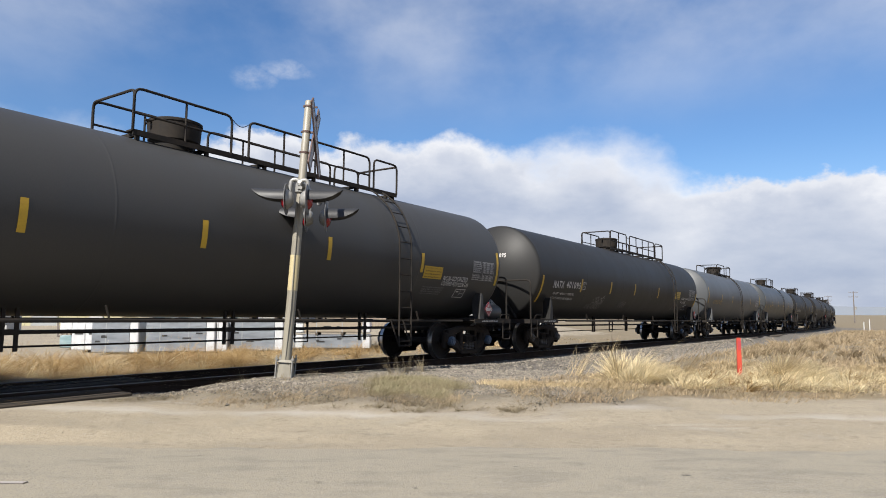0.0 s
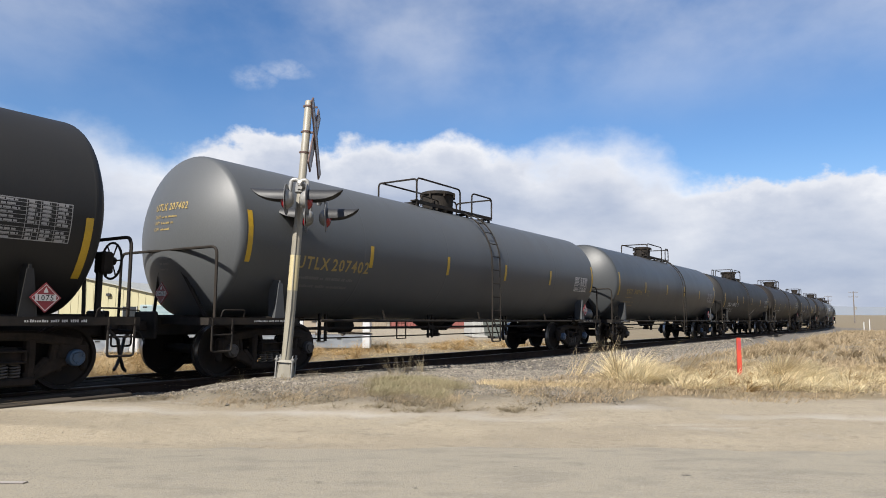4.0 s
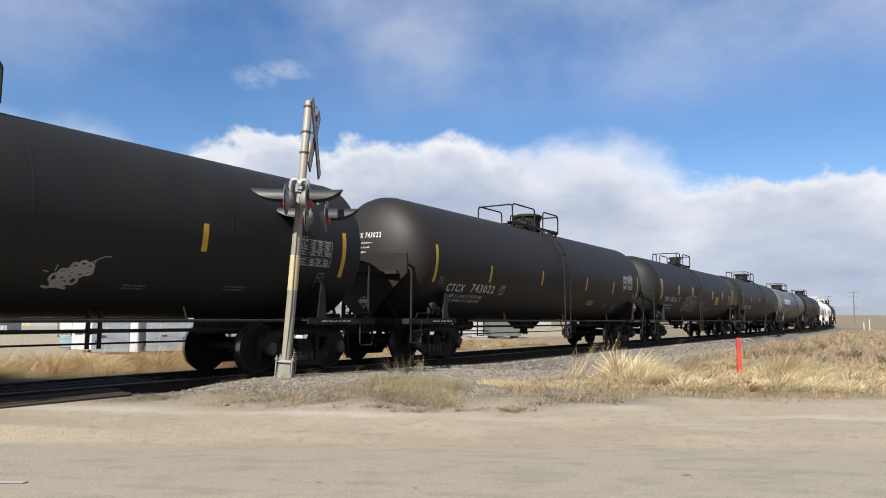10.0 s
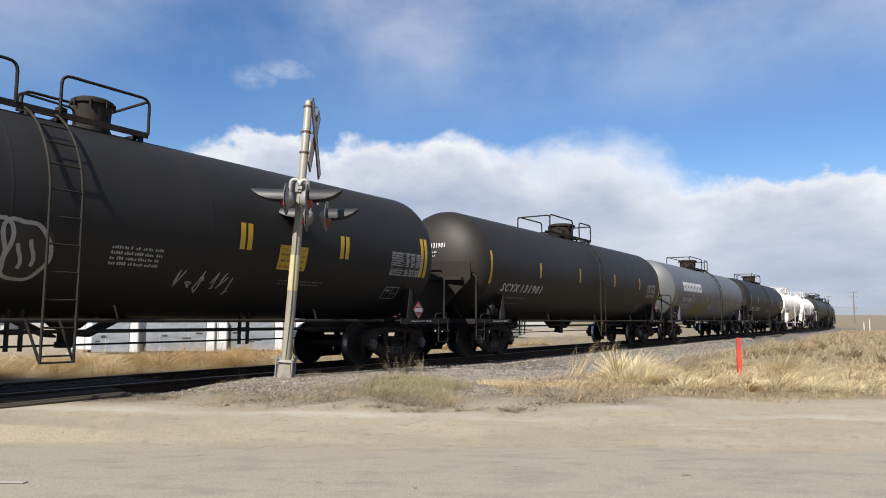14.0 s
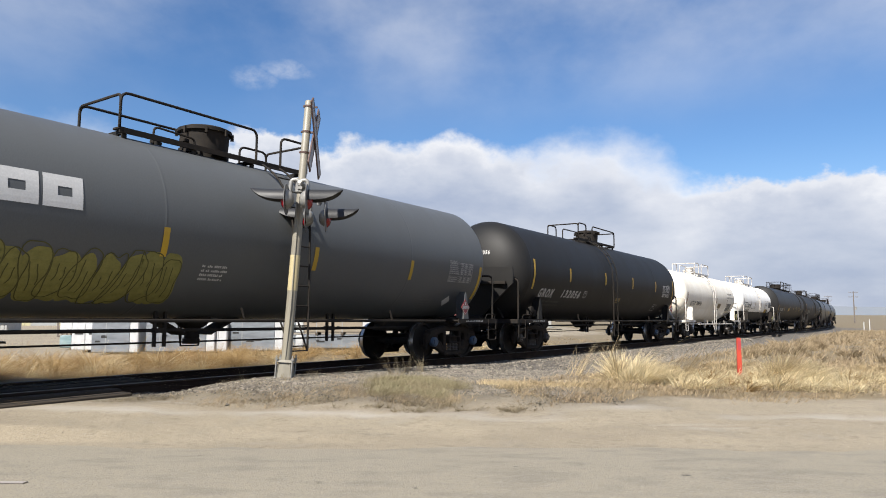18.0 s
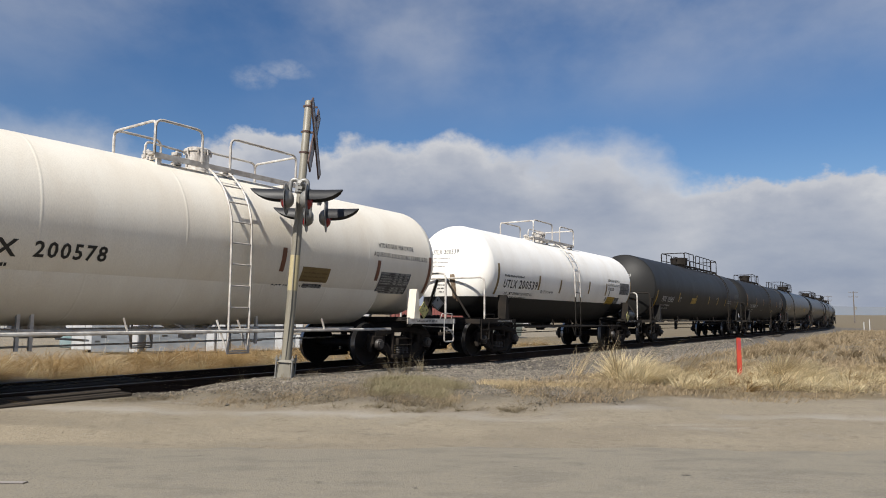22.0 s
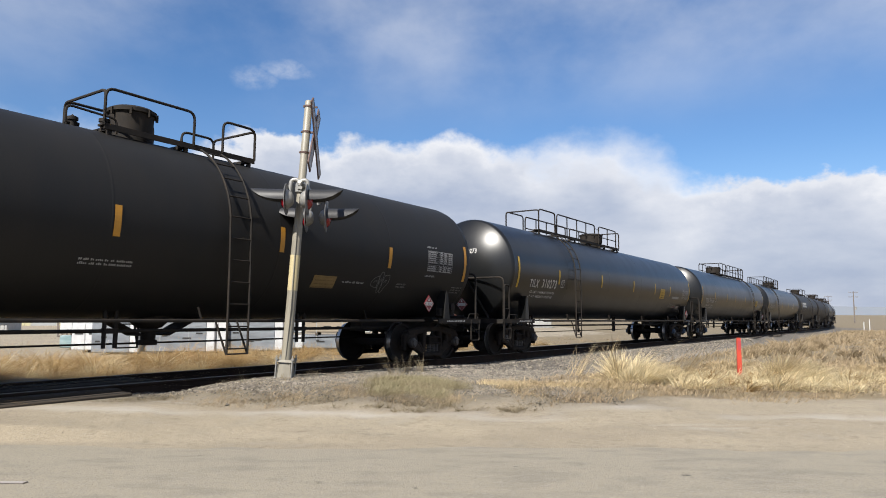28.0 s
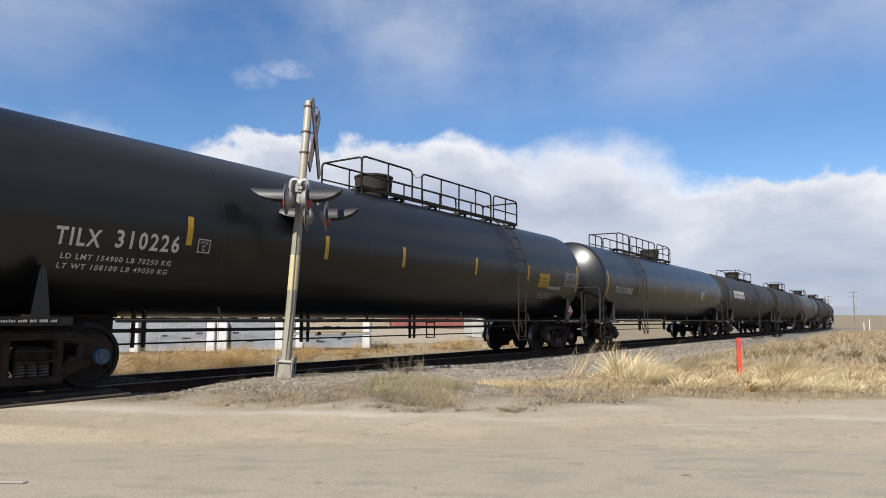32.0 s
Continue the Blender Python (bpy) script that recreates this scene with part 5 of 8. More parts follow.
            lay("graffiti", bubble_letters(w, h, rest[0], rest[1], spec["seed"] + 7, True), M["scrawl shade"], x, z, "sprayed graffiti, dark filling", 8, 0.005)
            lay("graffiti", bubble_letters(w, h, rest[0], rest[1], spec["seed"] + 7, False), mat, x, z, "sprayed graffiti outline", 8, 0.009)
        elif kind == "leaves":
            lay("graffiti", bubble_letters(w, h, rest[0], rest[1], spec["seed"] + 7, True), mat, x, z, "sprayed graffiti", 8)
            lay("graffiti", bubble_letters(w, h, rest[0], rest[1], spec["seed"] + 7, False), M["scrawl olive"], x, z, "", 8, 0.010)
        elif kind == "tag":
            lay("graffiti", handwriting(w, h, rest[0], rest[1], rng), mat, x, z, "sprayed handwriting", 6)
        elif kind in ("rhomb", "rhomb white"):
            bm = bmesh.new()
            ring = [(w / 2, 0), (w, h / 2), (w / 2, h), (0, h / 2), (w / 2, 0)]
            if kind == "rhomb":
                ribbon(bm, ring, 0.022)
            else:
                bm.faces.new([bm.verts.new((a, b, 0)) for a, b in ring[:4]])
            lay("diamond_label", bm, mat, x, z, "diamond label", 4)
        elif kind == "box":
            lay("stencil_box", outline_box(w, h, 0.018, ((w * 0.52, 0, 0.014, h), (w * 0.52, h * 0.45, w * 0.46, 0.012), (w * 0.12, h * 0.62, w * 0.26, h * 0.14))), mat, x, z, slices=4)
        elif kind == "plate":
            lay("spec_panel", outline_box(w, h, 0.016), mat, x, z, "small framed letter panel", 3)
            lay_text("PLATE", x + w * 0.2, z + h * 0.24, w * 0.6, h * 0.2, mat)
            lay_text("C", x + w * 0.34, z - h * 0.14, w * 0.3, h * 0.42, mat)
    for px, side, pz in spec.get("runs", ()):
        bm = bmesh.new()
        for k in range(7):
            u = float(rng.normal(0, 0.05))
            ribbon(bm, [(u + float(rng.normal(0, 0.008)), -px * j / 8 * float(rng.uniform(0.8, 1))) for j in range(9)], float(rng.uniform(0.015, 0.05)))
        tagged(part("rust_run", on_head(bm, rim, center, -half, side, center + pz), M["rust streak"], tank, "rust run down the white head"), kind="stuff")
    if spec.get("mark"):
        drawing = flat_text(spec["mark"], 0.125, 0.72, 0.0, 0.03)
        wide = max(v.co.x for v in drawing.verts)
        part("head_lettering", on_head(drawing, rim, center, -half, -wide / 2 + 0.05, center + 0.42), ink, tank)
        faint = M["grey letter"] if ink is M["black letter"] else ink
        for k, w in enumerate((0.42, 0.34, 0.26)):
            part("head_lettering", on_head(flat_text("CAPY", 0.055, 0.8), rim, center, -half, -0.36, center + 0.28 - 0.11 * k), faint, tank)
            tagged(part("head_lettering", on_head(print_lines([w], 0.045, 0, rng), rim, center, -half, -0.14, center + 0.28 - 0.11 * k), faint, tank), kind="stuff")
            tagged(part("head_lettering", on_head(print_lines([w * 0.8], 0.045, 0, rng), rim, center, -half, -0.2, center - 0.45 - 0.095 * k), M["grey letter"], tank), kind="stuff")


def handwriting(w, h, n, stroke, rng):
    """A row of quick angular strokes with a line under it."""
    bm = bmesh.new()
    for k in range(n):
        cx, cw = w * k / n, w / n * 0.8
        pts = [(cx + cw * float(rng.uniform(0, 1)) + 0.12 * yy, yy) for yy in (h * float(v) for v in rng.choice([0.0, 0.25, 0.5, 0.8, 1.0], 5))]
        ribbon(bm, [tuple(np.array(a) * (1 - f) + np.array(b) * f) for a, b in zip(pts, pts[1:]) for f in (0.0, 0.34, 0.67)], stroke)
    return bm


def spray_rings(w, h):
    """A leaning bunch of thick touching rings, a thin tail at its upper end and a smear at its foot."""
    rng = np.random.default_rng(91)
    bm = bmesh.new()
    for row, (start, count) in enumerate(((0.20, 3), (0.14, 5), (0.26, 4), (0.42, 2))):
        for k in range(count):
            cx, cy = w * (start + 0.135 * k), h * (0.20 + 0.16 * row + 0.055 * k)
            rx, ry = w * float(rng.uniform(0.055, 0.075)), h * float(rng.uniform(0.085, 0.115))
            ribbon(bm, [(cx + rx * math.cos(a), cy + ry * math.sin(a)) for a in (2 * math.pi * j / 14 for j in range(15))], 0.045)
    ribbon(bm, [(w * 0.66, h * 0.80), (w * 0.76, h * 0.90), (w * 0.88, h * 0.985), (w, h)], 0.014)
    for a, b, c, d in ((0.73, 0.72, 0.75, 0.90), (0.66, 0.68, 0.68, 0.80), (0.12, 0.55, 0.13, 0.72), (-0.08, 0.54, 0.02, 0.52)):
        ribbon(bm, [(w * a, h * b), (w * c, h * d)], 0.014)
    ribbon(bm, [(0, h * 0.12), (w * 0.10, h * 0.07), (w * 0.22, h * 0.13), (w * 0.42, h * 0.06)], 0.05)
    ribbon(bm, [(w * 0.12, h * 0.16), (w * 0.24, h * 0.22), (w * 0.36, h * 0.20)], 0.08)
    return bm


def bubble_letters(w, h, count, stroke, seed, fill):
    """A row of swollen shapes that crowd each other: their fillings, or their outlines with inner strokes."""
    rng = np.random.default_rng(seed)
    bm = bmesh.new()
    for k in range(count):
        cx, cy = w * (k + 0.5) / count, h * (0.5 + float(rng.uniform(-0.07, 0.07)))
        rx, ry = w / count * float(rng.uniform(0.54, 0.66)), h * float(rng.uniform(0.38, 0.5))
        ph, lean = rng.uniform(0, 6.28, 3), float(rng.uniform(-0.15, 0.3))
        loop = []
        for j in range(37):
            a = 2 * math.pi * j / 36
            r = (abs(math.cos(a)) ** 3.2 + abs(math.sin(a)) ** 3.2) ** (-1 / 3.2) * (1 + 0.10 * math.sin(3 * a + ph[0]) + 0.06 * math.sin(5 * a + ph[1]))
            loop.append((cx + rx * r * math.cos(a) + lean * ry * math.sin(a), min(max(cy + ry * r * math.sin(a), 0), h)))
        if fill:
            vs = [bm.verts.new((*p, 0)) for p in loop[:-1]]
            c = bm.verts.new((cx, cy, 0))
            for j in range(36):
                bm.faces.new((vs[j], vs[(j + 1) % 36], c))
        else:
            ribbon(bm, loop, stroke)
            for e in (-0.25, 0.3):
                y0, y1 = cy - ry * float(rng.uniform(0.1, 0.7)), cy + ry * float(rng.uniform(0.2, 0.75))
                ribbon(bm, [(cx + e * rx + lean * (y0 + (y1 - y0) * f - cy) + 0.10 * rx * math.sin(5 * f), y0 + (y1 - y0) * f) for f in (0, 0.25, 0.5, 0.75, 1)], stroke * 0.9)
    return bm


def print_blocks(w, h):
    """Plain heavy blocks in a row, each with a slot, the mass of a painted company mark."""
    wide = (0.15, 0.15, 0.165, 0.15, 0.165, 0.15)
    rects, x = [], 0.0
    for k in wide:
        a, b = x * w, k * w
        rects += [(a, 0, b * 0.36, h), (a + b * 0.72, 0, b * 0.28, h), (a + b * 0.36, 0, b * 0.36, h * 0.36), (a + b * 0.36, h * 0.64, b * 0.36, h * 0.36)]
        x += k + 0.014
    return bars(rects)


def head_shield(half, radius, depth, center, e):
    """A thick dished plate over the lower half of a head, wide above and narrow at the sill."""
    bm = bmesh.new()
    outline = ((2.50, 1.30), (2.30, 1.31), (2.05, 1.30), (1.70, 0.92), (1.38, 0.57), (1.06, 0.24))
    rows = []
    for push in (0.10, 0.045):
        grid = []
        for z, wide in outline:
            line = []
            for k in range(13):
                y = wide * (k / 6 - 1)
                zz = z + (0.03 * (1 - (y / wide) ** 2) if z == outline[0][0] else 0.0)
                f = max(0.0, 1 - (y * y + (zz - center) ** 2) / radius ** 2)
                line.append(bm.verts.new((e * (half + depth * (0.78 + 0.22 * f) + push), y, zz)))
            grid.append(line)
        rows.append(grid)
    for grid in rows:
        for a, b in zip(grid, grid[1:]):
            for k in range(12):
                bm.faces.new((a[k], a[k + 1], b[k + 1], b[k]))
    front, back = rows
    n = len(outline)
    rim = [(0, k) for k in range(13)] + [(r, 12) for r in range(1, n)] + [(n - 1, k) for k in range(11, -1, -1)] + [(r, 0) for r in range(n - 2, 0, -1)]
    for (a, b), (c, d) in zip(rim, rim[1:] + rim[:1]):
        bm.faces.new((front[a][b], front[c][d], back[c][d], back[a][b]))
    bmesh.ops.recalc_face_normals(bm, faces=bm.faces[:])
    return bm


CARS = []


def tank_car(spec):
    """One tank car; its origin lies midway between its couplings, at the height of the rail."""
    a, b = spec["from"], spec["to"]
    length = b - a
    radius, center = spec.get("radius", 1.51 if spec.get("skirt") else 1.475), spec.get("center", 2.50 if spec.get("skirt") else 2.47)
    depth = radius * spec.get("head", 0.54)
    half = (length - spec.get("gap", 3.1)) / 2 + 0.24
    car = tagged(empty("tank_car"), spec["label"], "railway tank car", "tank cars of the train")
    mat = spec["paint"]
    trim = spec.get("trim", M["frame"])
    shell = tank_shape(half, radius, depth, spec.get("knuckle", 0.0))
    if spec.get("lower"):
        bmesh.ops.bisect_plane(shell, geom=shell.verts[:] + shell.edges[:] + shell.faces[:], plane_co=(0, 0, 1.635 - center), plane_no=(0, 0, 1))
    tank = part("tank", shell, mat, car, smooth=True)
    if len(tank.data.materials) and spec.get("lower"):
        tank.data.materials.append(spec["lower"])
    tank.data.transform(pose(0, 0, center))
    if spec.get("lower"):
        for p in tank.data.polygons:
            if p.center.z < 1.635:
                p.material_index = 1
    if spec.get("belly"):
        belly = part("belly_jacket", tank_shape(half - 1.5, 1.085, 0.35), spec["belly"], car, "insulated belly jacket under the tank", smooth=True)
        belly.data.transform(pose(0, 0, 1.965))
    add_marks(tank, spec, half, radius, depth, center)
    tank.matrix_basis = pose(spec.get("shift", 0.0), 0, 0)
    if spec.get("skirt"):
        for e in (-1, 1):
            part("head_shield", head_shield(half, radius, depth, center, e), mat, car, "steel shield plate over the tank head", smooth=True)
            part("shield_beam", box(bmesh.new(), (e * (half + depth + 0.09), 0, 2.06), (0.10, 2.3, 0.09), bevel=0.01), M["frame"], car)
    add_platform(car, *spec.get("deck", (-1.7, 2.0)), center + radius - 0.02, spec.get("hatch", 0.3), trim, spec.get("gas", 0), spec.get("thick", 1.0), spec.get("ladder", 0.5))
    for side in (-1, 1):
        add_ladder(car, spec.get("ladder", 0.5), radius, center, side, trim, lower=M["frame"] if "lower" in spec else None)
    for e in (-1, 1):
        add_end(car, e, length, half, radius, center, mat, spec.get("wheel", 1) == e or spec.get("wheel") == 2, spec)
        add_truck(car, e * (length / 2 - TRUCK_IN), spec.get("blue", 0) == e)
    add_underside(car, length, half, radius, center, spec)
    for e, mat_, number, ink, band in spec.get("placards", ()):
        if e > 0:
            away, high = spec.get("placard_at", (2.1, 1.30))
            placard(car, pose(length / 2 - away, -1.50, high), mat_, number, ink, band)
        else:
            placard(car, pose(-length / 2 + 0.62, -0.10, 1.42, 0, 0, -90), mat_, number, ink, band)
    CARS.append((car, a, b))
    return car


# marks by car: strips as (x, height, length), the rest as (kind, x, height, width, own height, ...)
STRIPS, MARKS = {}, {}
STRIPS[0] = [(-8.99, 2.36, 0.9), (-6.82, 2.33, 0.45), (-3.04, 2.3, 0.45), (-0.34, 2.34, 0.45), (2.5, 2.36, 0.45), (5.56, 2.3, 0.45), (8.99, 2.36, 0.9)]
MARKS[0] = [
    ("board", 5.66, 2.1, 0.75, 0.295, "yellow"), ("text", 6.51, 2.0, 1.09, 0.131, "NON-ODORIZED", "W"), ("text", 6.5, 1.87, 1.19, 0.112, "LIQUEFIED PETROLEUM GAS", "W"),
    ("table", 7.76, 2.26, 1.05, 0.492, "panel ink"), ("box", 7.22, 1.66, 0.45, 0.255, "white letter"), ("print", 5.8, 1.69, 0.92, 0.219, 4, "grey letter")]
STRIPS[1] = [(-8.86, 1.93, 0.9), (-5.88, 2.16, 0.45), (-3.13, 2.19, 0.45), (-0.45, 2.23, 0.45), (2.67, 2.19, 0.45), (5.35, 2.11, 0.45), (8.97, 1.93, 0.9)]
MARKS[1] = [
    ("text", -8.06, 2.13, 0.76, 0.246, "NATX", "W"), ("text", -7.11, 2.15, 1.14, 0.235, "401095", "W"),
    ("text", -7.95, 1.85, 1.63, 0.087, "LD LMT 162900 LB 73900 KG", "W"), ("text", -7.96, 1.7, 1.65, 0.099, "LT WT 100100 LB 45400 KG", "W"),
    ("patch", -7.96, 1.57, 0.15, 0.099, "rust strip"), ("plate", -5.77, 2.16, 0.24, 0.258, "white letter"),
    ("scrawl", -4.44, 1.62, 0.96, 0.551, 4, 0.018, "scrawl white"), ("scrawl", -4.82, 1.49, 0.24, 0.21, 2, 0.014, "grey letter"),
    ("scrawl", -1.58, 1.61, 0.55, 0.296, 3, 0.02, "grey letter"), ("board", 5.44, 2.18, 0.67, 0.367, "yellow"), ("tag", 1.52, 1.90, 1.15, 0.24, 7, 0.016, "dim letter"), ("bubble", 2.95, 1.72, 0.26, 0.26, 1, 0.018, "dim letter"),
    ("text", 6.4, 2.05, 1.19, 0.102, "LIQUEFIED PETROLEUM GAS", "W"), ("text", 6.4, 1.88, 0.9, 0.105, "NOT ODORIZED", "W"),
    ("print", 5.52, 1.73, 0.79, 0.098, 2, "grey letter"), ("tag", 5.35, 1.58, 1.73, 0.269, 9, 0.022, "grey letter"), ("box", 7.21, 1.64, 0.47, 0.306, "white letter"),
    ("table", 7.65, 2.25, 1.08, 0.529, "panel ink")]
STRIPS[2] = [(-7.55, 2.41, 0.9), (-4.36, 2.29, 0.45), (-1.5, 2.29, 0.45), (1.35, 2.29, 0.45), (4.2, 2.29, 0.45), (7.55, 2.41, 0.9)]
MARKS[2] = [
    ("table", 6.08, 2.19, 1.04, 0.477, "white letter")]
STRIPS[3] = [(-7.58, 2.4, 0.9), (-4.46, 2.36, 0.45), (-1.41, 2.38, 0.45), (1.43, 2.4, 0.45), (4.33, 2.32, 0.45), (7.55, 2.4, 0.9)]
MARKS[3] = [
    ("text", -6.68, 2.13, 0.66, 0.24, "NATX", "Y"), ("text", -5.78, 2.15, 0.9, 0.204, "300916", "Y"), ("print", -6.66, 1.91, 0.93, 0.084, 1, "ochre strip"),
    ("print", -6.65, 1.73, 1.28, 0.09, 1, "ochre strip"), ("print", -6.65, 1.6, 1.31, 0.095, 1, "ochre strip"), ("plate", -4.2, 2.14, 0.26, 0.235, "ochre strip"),
    ("table", 6.08, 2.22, 1.06, 0.471, "panel ink"), ("print", 5.51, 1.47, 0.21, 0.212, 3, "ochre strip")]
STRIPS[4] = [(-7.4, 2.24, 0.9), (-3.89, 2.33, 0.45), (-1.96, 2.36, 0.45), (1.01, 2.33, 0.45), (4.17, 2.29, 0.45), (7.4, 2.26, 0.9)]
MARKS[4] = [
    ("text", -6.4, 1.98, 0.93, 0.244, "DBUX", "W"), ("text", -5.22, 2.0, 1.17, 0.24, "250918", "W"), ("text", -6.37, 1.72, 1.61, 0.087, "LD LMT 187700LB 85150KG", "W"),
    ("text", -6.37, 1.59, 1.65, 0.093, "LT WT 75300LB 34150KG", "W"), ("box", -7.04, 1.72, 0.17, 0.323, "grey letter"),
    ("plate", -3.6, 1.98, 0.26, 0.238, "white letter"), ("table", 6.01, 2.24, 1.05, 0.497, "panel ink"), ("print", 3.02, 1.47, 0.38, 0.1, 2, "grey letter"),
    ("print", 4.81, 1.52, 0.52, 0.105, 2, "grey letter"), ("box", 6.8, 1.74, 0.18, 0.325, "grey letter"), ("print", 6.0, 2.52, 0.49, 0.056, 1, "panel ink"),
    ("rings", 1.90, 1.62, 0.80, 0.60, "scrawl white")]
STRIPS[5] = [(-7.22, 2.32, 0.9), (-4.66, 2.21, 0.45), (-1.58, 2.26, 0.45), (1.85, 2.23, 0.45), (4.42, 2.21, 0.45), (7.09, 2.29, 0.9)]
MARKS[5] = [
    ("box", -6.98, 1.94, 0.18, 0.176, "grey letter"), ("text", -6.56, 1.79, 0.81, 0.216, "CTCX", "W"), ("text", -5.44, 1.81, 1.18, 0.241, "743022", "W"),
    ("text", -6.56, 1.59, 1.83, 0.099, "LD LMT 211100 LB 95750 KG", "W"), ("text", -6.56, 1.48, 1.83, 0.101, "LT WT 74900 LB 33850 KG", "W"),
    ("plate", -3.98, 1.81, 0.26, 0.269, "white letter"), ("table", 5.43, 2.45, 1.04, 0.496, "white letter"), ("print", 6.04, 2.75, 0.45, 0.064, 1, "white letter"),
    ("box", 6.69, 1.93, 0.18, 0.191, "panel ink"), ("rhomb", 4.22, 1.49, 0.19, 0.231, "panel ink"), ("box", 5.05, 1.46, 0.47, 0.35, "panel ink"),
    ("patch", 4.92, 1.23, 0.64, 0.18, "tank charcoal"), ("print", 5.42, 2.13, 0.32, 0.058, 1, "panel ink")]
STRIPS[6] = [(-7.2, 2.42, 0.9), (-4.51, 2.45, 0.45), (-2.02, 2.46, 0.45), (2.17, 2.39, 0.45), (4.6, 2.41, 0.45), (7.27, 2.4, 0.9)]
MARKS[6] = [
    ("text", -6.59, 1.98, 0.27, 0.242, "TC", "W"), ("text", -6.25, 1.98, 0.3, 0.236, "BX", "W"), ("text", -5.71, 1.98, 1.01, 0.247, "194518", "W"),
    ("text", -6.61, 1.7, 1.61, 0.096, "LD LMT 197800 LB 89700 KG", "W"), ("text", -6.61, 1.57, 1.61, 0.097, "LT WT 65200 LB 29600 KG", "W"),
    ("plate", -4.35, 2.0, 0.22, 0.234, "white letter"), ("bubble", -3.31, 1.82, 2.29, 0.889, 5, 0.055, "scrawl white"), ("board", 2.93, 2.1, 0.68, 0.451, "yellow"),
    ("print", 3.11, 1.67, 1.14, 0.105, 2, "grey letter"), ("box", 6.15, 1.58, 0.48, 0.32, "panel ink"), ("table", 6.1, 2.21, 1.09, 0.514, "panel ink"),
    ("print", -0.13, 1.9, 0.94, 0.306, 4, "panel ink"), ("tag", 0.97, 1.58, 1.24, 0.428, 6, 0.025, "scrawl white")]
STRIPS[7] = [(-7.33, 2.4, 0.9), (-4.4, 2.48, 0.45), (-1.42, 2.48, 0.45), (1.84, 2.48, 0.45), (4.71, 2.48, 0.45), (7.33, 2.4, 0.9)]
MARKS[7] = [
    ("table", 5.71, 2.21, 1.05, 0.545, "panel ink"), ("print", 6.3, 2.5, 0.43, 0.065, 1, "panel ink"), ("box", 5.0, 1.5, 0.57, 0.363, "panel ink")]
STRIPS[8] = [(-7.39, 1.92, 0.9), (-4.49, 2.14, 0.45), (-1.52, 2.15, 0.45), (1.65, 2.13, 0.45), (4.66, 2.1, 0.45), (7.6, 1.92, 0.9)]
MARKS[8] = [
    ("patch", -7.21, 1.52, 0.4, 0.214, "grey panel"), ("logo", -6.31, 2.68, 3.5, 0.45, "white bright"), ("text", -6.31, 2.03, 0.68, 0.236, "PROX", "W"),
    ("text", -5.53, 2.04, 0.83, 0.258, "44984", "W"), ("text", -6.29, 1.77, 1.45, 0.088, "LD LMT 206600 LB 93700 KG", "W"),
    ("text", -6.29, 1.64, 1.47, 0.086, "LT WT 79400 LB 36000 KG", "W"), ("plate", -4.18, 2.03, 0.26, 0.246, "white letter"),
    ("leaves", -4.07, 1.55, 2.9, 1.017, 9, 0.016, "scrawl yellow"), ("print", -0.78, 1.74, 0.53, 0.292, 4, "white letter"),
    ("table", 6.18, 2.16, 1.05, 0.492, "panel ink"), ("rhomb white", 6.38, 1.46, 0.32, 0.349, "white letter"), ("print", 5.46, 1.38, 0.5, 0.311, 4, "grey letter"),
    ("print", 6.16, 2.43, 0.32, 0.052, 1, "panel ink")]
STRIPS[9] = [(-7.11, 2.36, 0.9), (-4.52, 2.46, 0.45), (-1.38, 2.49, 0.45), (1.56, 2.47, 0.45), (4.52, 2.45, 0.45), (7.1, 2.38, 0.9)]
MARKS[9] = [
    ("text", -6.55, 1.83, 1.03, 0.304, "GROX", "W"), ("text", -4.91, 1.85, 1.46, 0.28, "132056", "W"), ("plate", -3.18, 1.87, 0.26, 0.246, "white letter"),
    ("print", -6.51, 1.53, 1.81, 0.237, 2, "dim letter"), ("table", 5.53, 2.29, 1.03, 0.506, "white letter"), ("print", 6.15, 2.56, 0.45, 0.073, 1, "white letter"),
    ("box", 4.84, 1.55, 0.51, 0.344, "panel ink"), ("rhomb", 5.63, 1.53, 0.21, 0.205, "grey letter")]
STRIPS[10] = [(-5.31, 2.02, 0.9), (0.95, 2.08, 0.45), (3.65, 2.04, 0.45), (5.52, 2.02, 0.9)]
MARKS[10] = [
    ("text", -4.53, 1.9, 0.99, 0.249, "UTLX", "K"), ("text", -3.34, 1.91, 0.99, 0.235, "200578", "K"), ("print", -4.52, 1.69, 0.98, 0.087, 1, "black letter"),
    ("print", -4.49, 1.5, 1.54, 0.121, 1, "panel ink"), ("print", -4.48, 1.39, 1.57, 0.121, 1, "panel ink"), ("board", 1.46, 1.85, 0.75, 0.305, "ochre strip"),
    ("grey table", 1.6, 1.59, 0.51, 0.222, "black letter"), ("grey table", 3.18, 1.51, 0.37, 0.227, "black letter"),
    ("text", 3.62, 2.6, 1.24, 0.108, "HYDROGEN PEROXIDE", "K"), ("text", 3.45, 2.39, 1.94, 0.102, "AQUEOUS SOLUTIONS STABILIZED", "K"),
    ("dark table", 3.77, 1.79, 1.06, 0.515, "black letter"), ("text", 0.85, 1.6, 0.72, 0.11, "DOT SP 14532", "K")]
STRIPS[11] = [(-5.25, 2.12, 0.9), (-2.69, 2.13, 0.45), (-1.13, 2.08, 0.45), (1.27, 2.14, 0.45), (2.9, 2.13, 0.45), (5.51, 2.12, 0.9)]
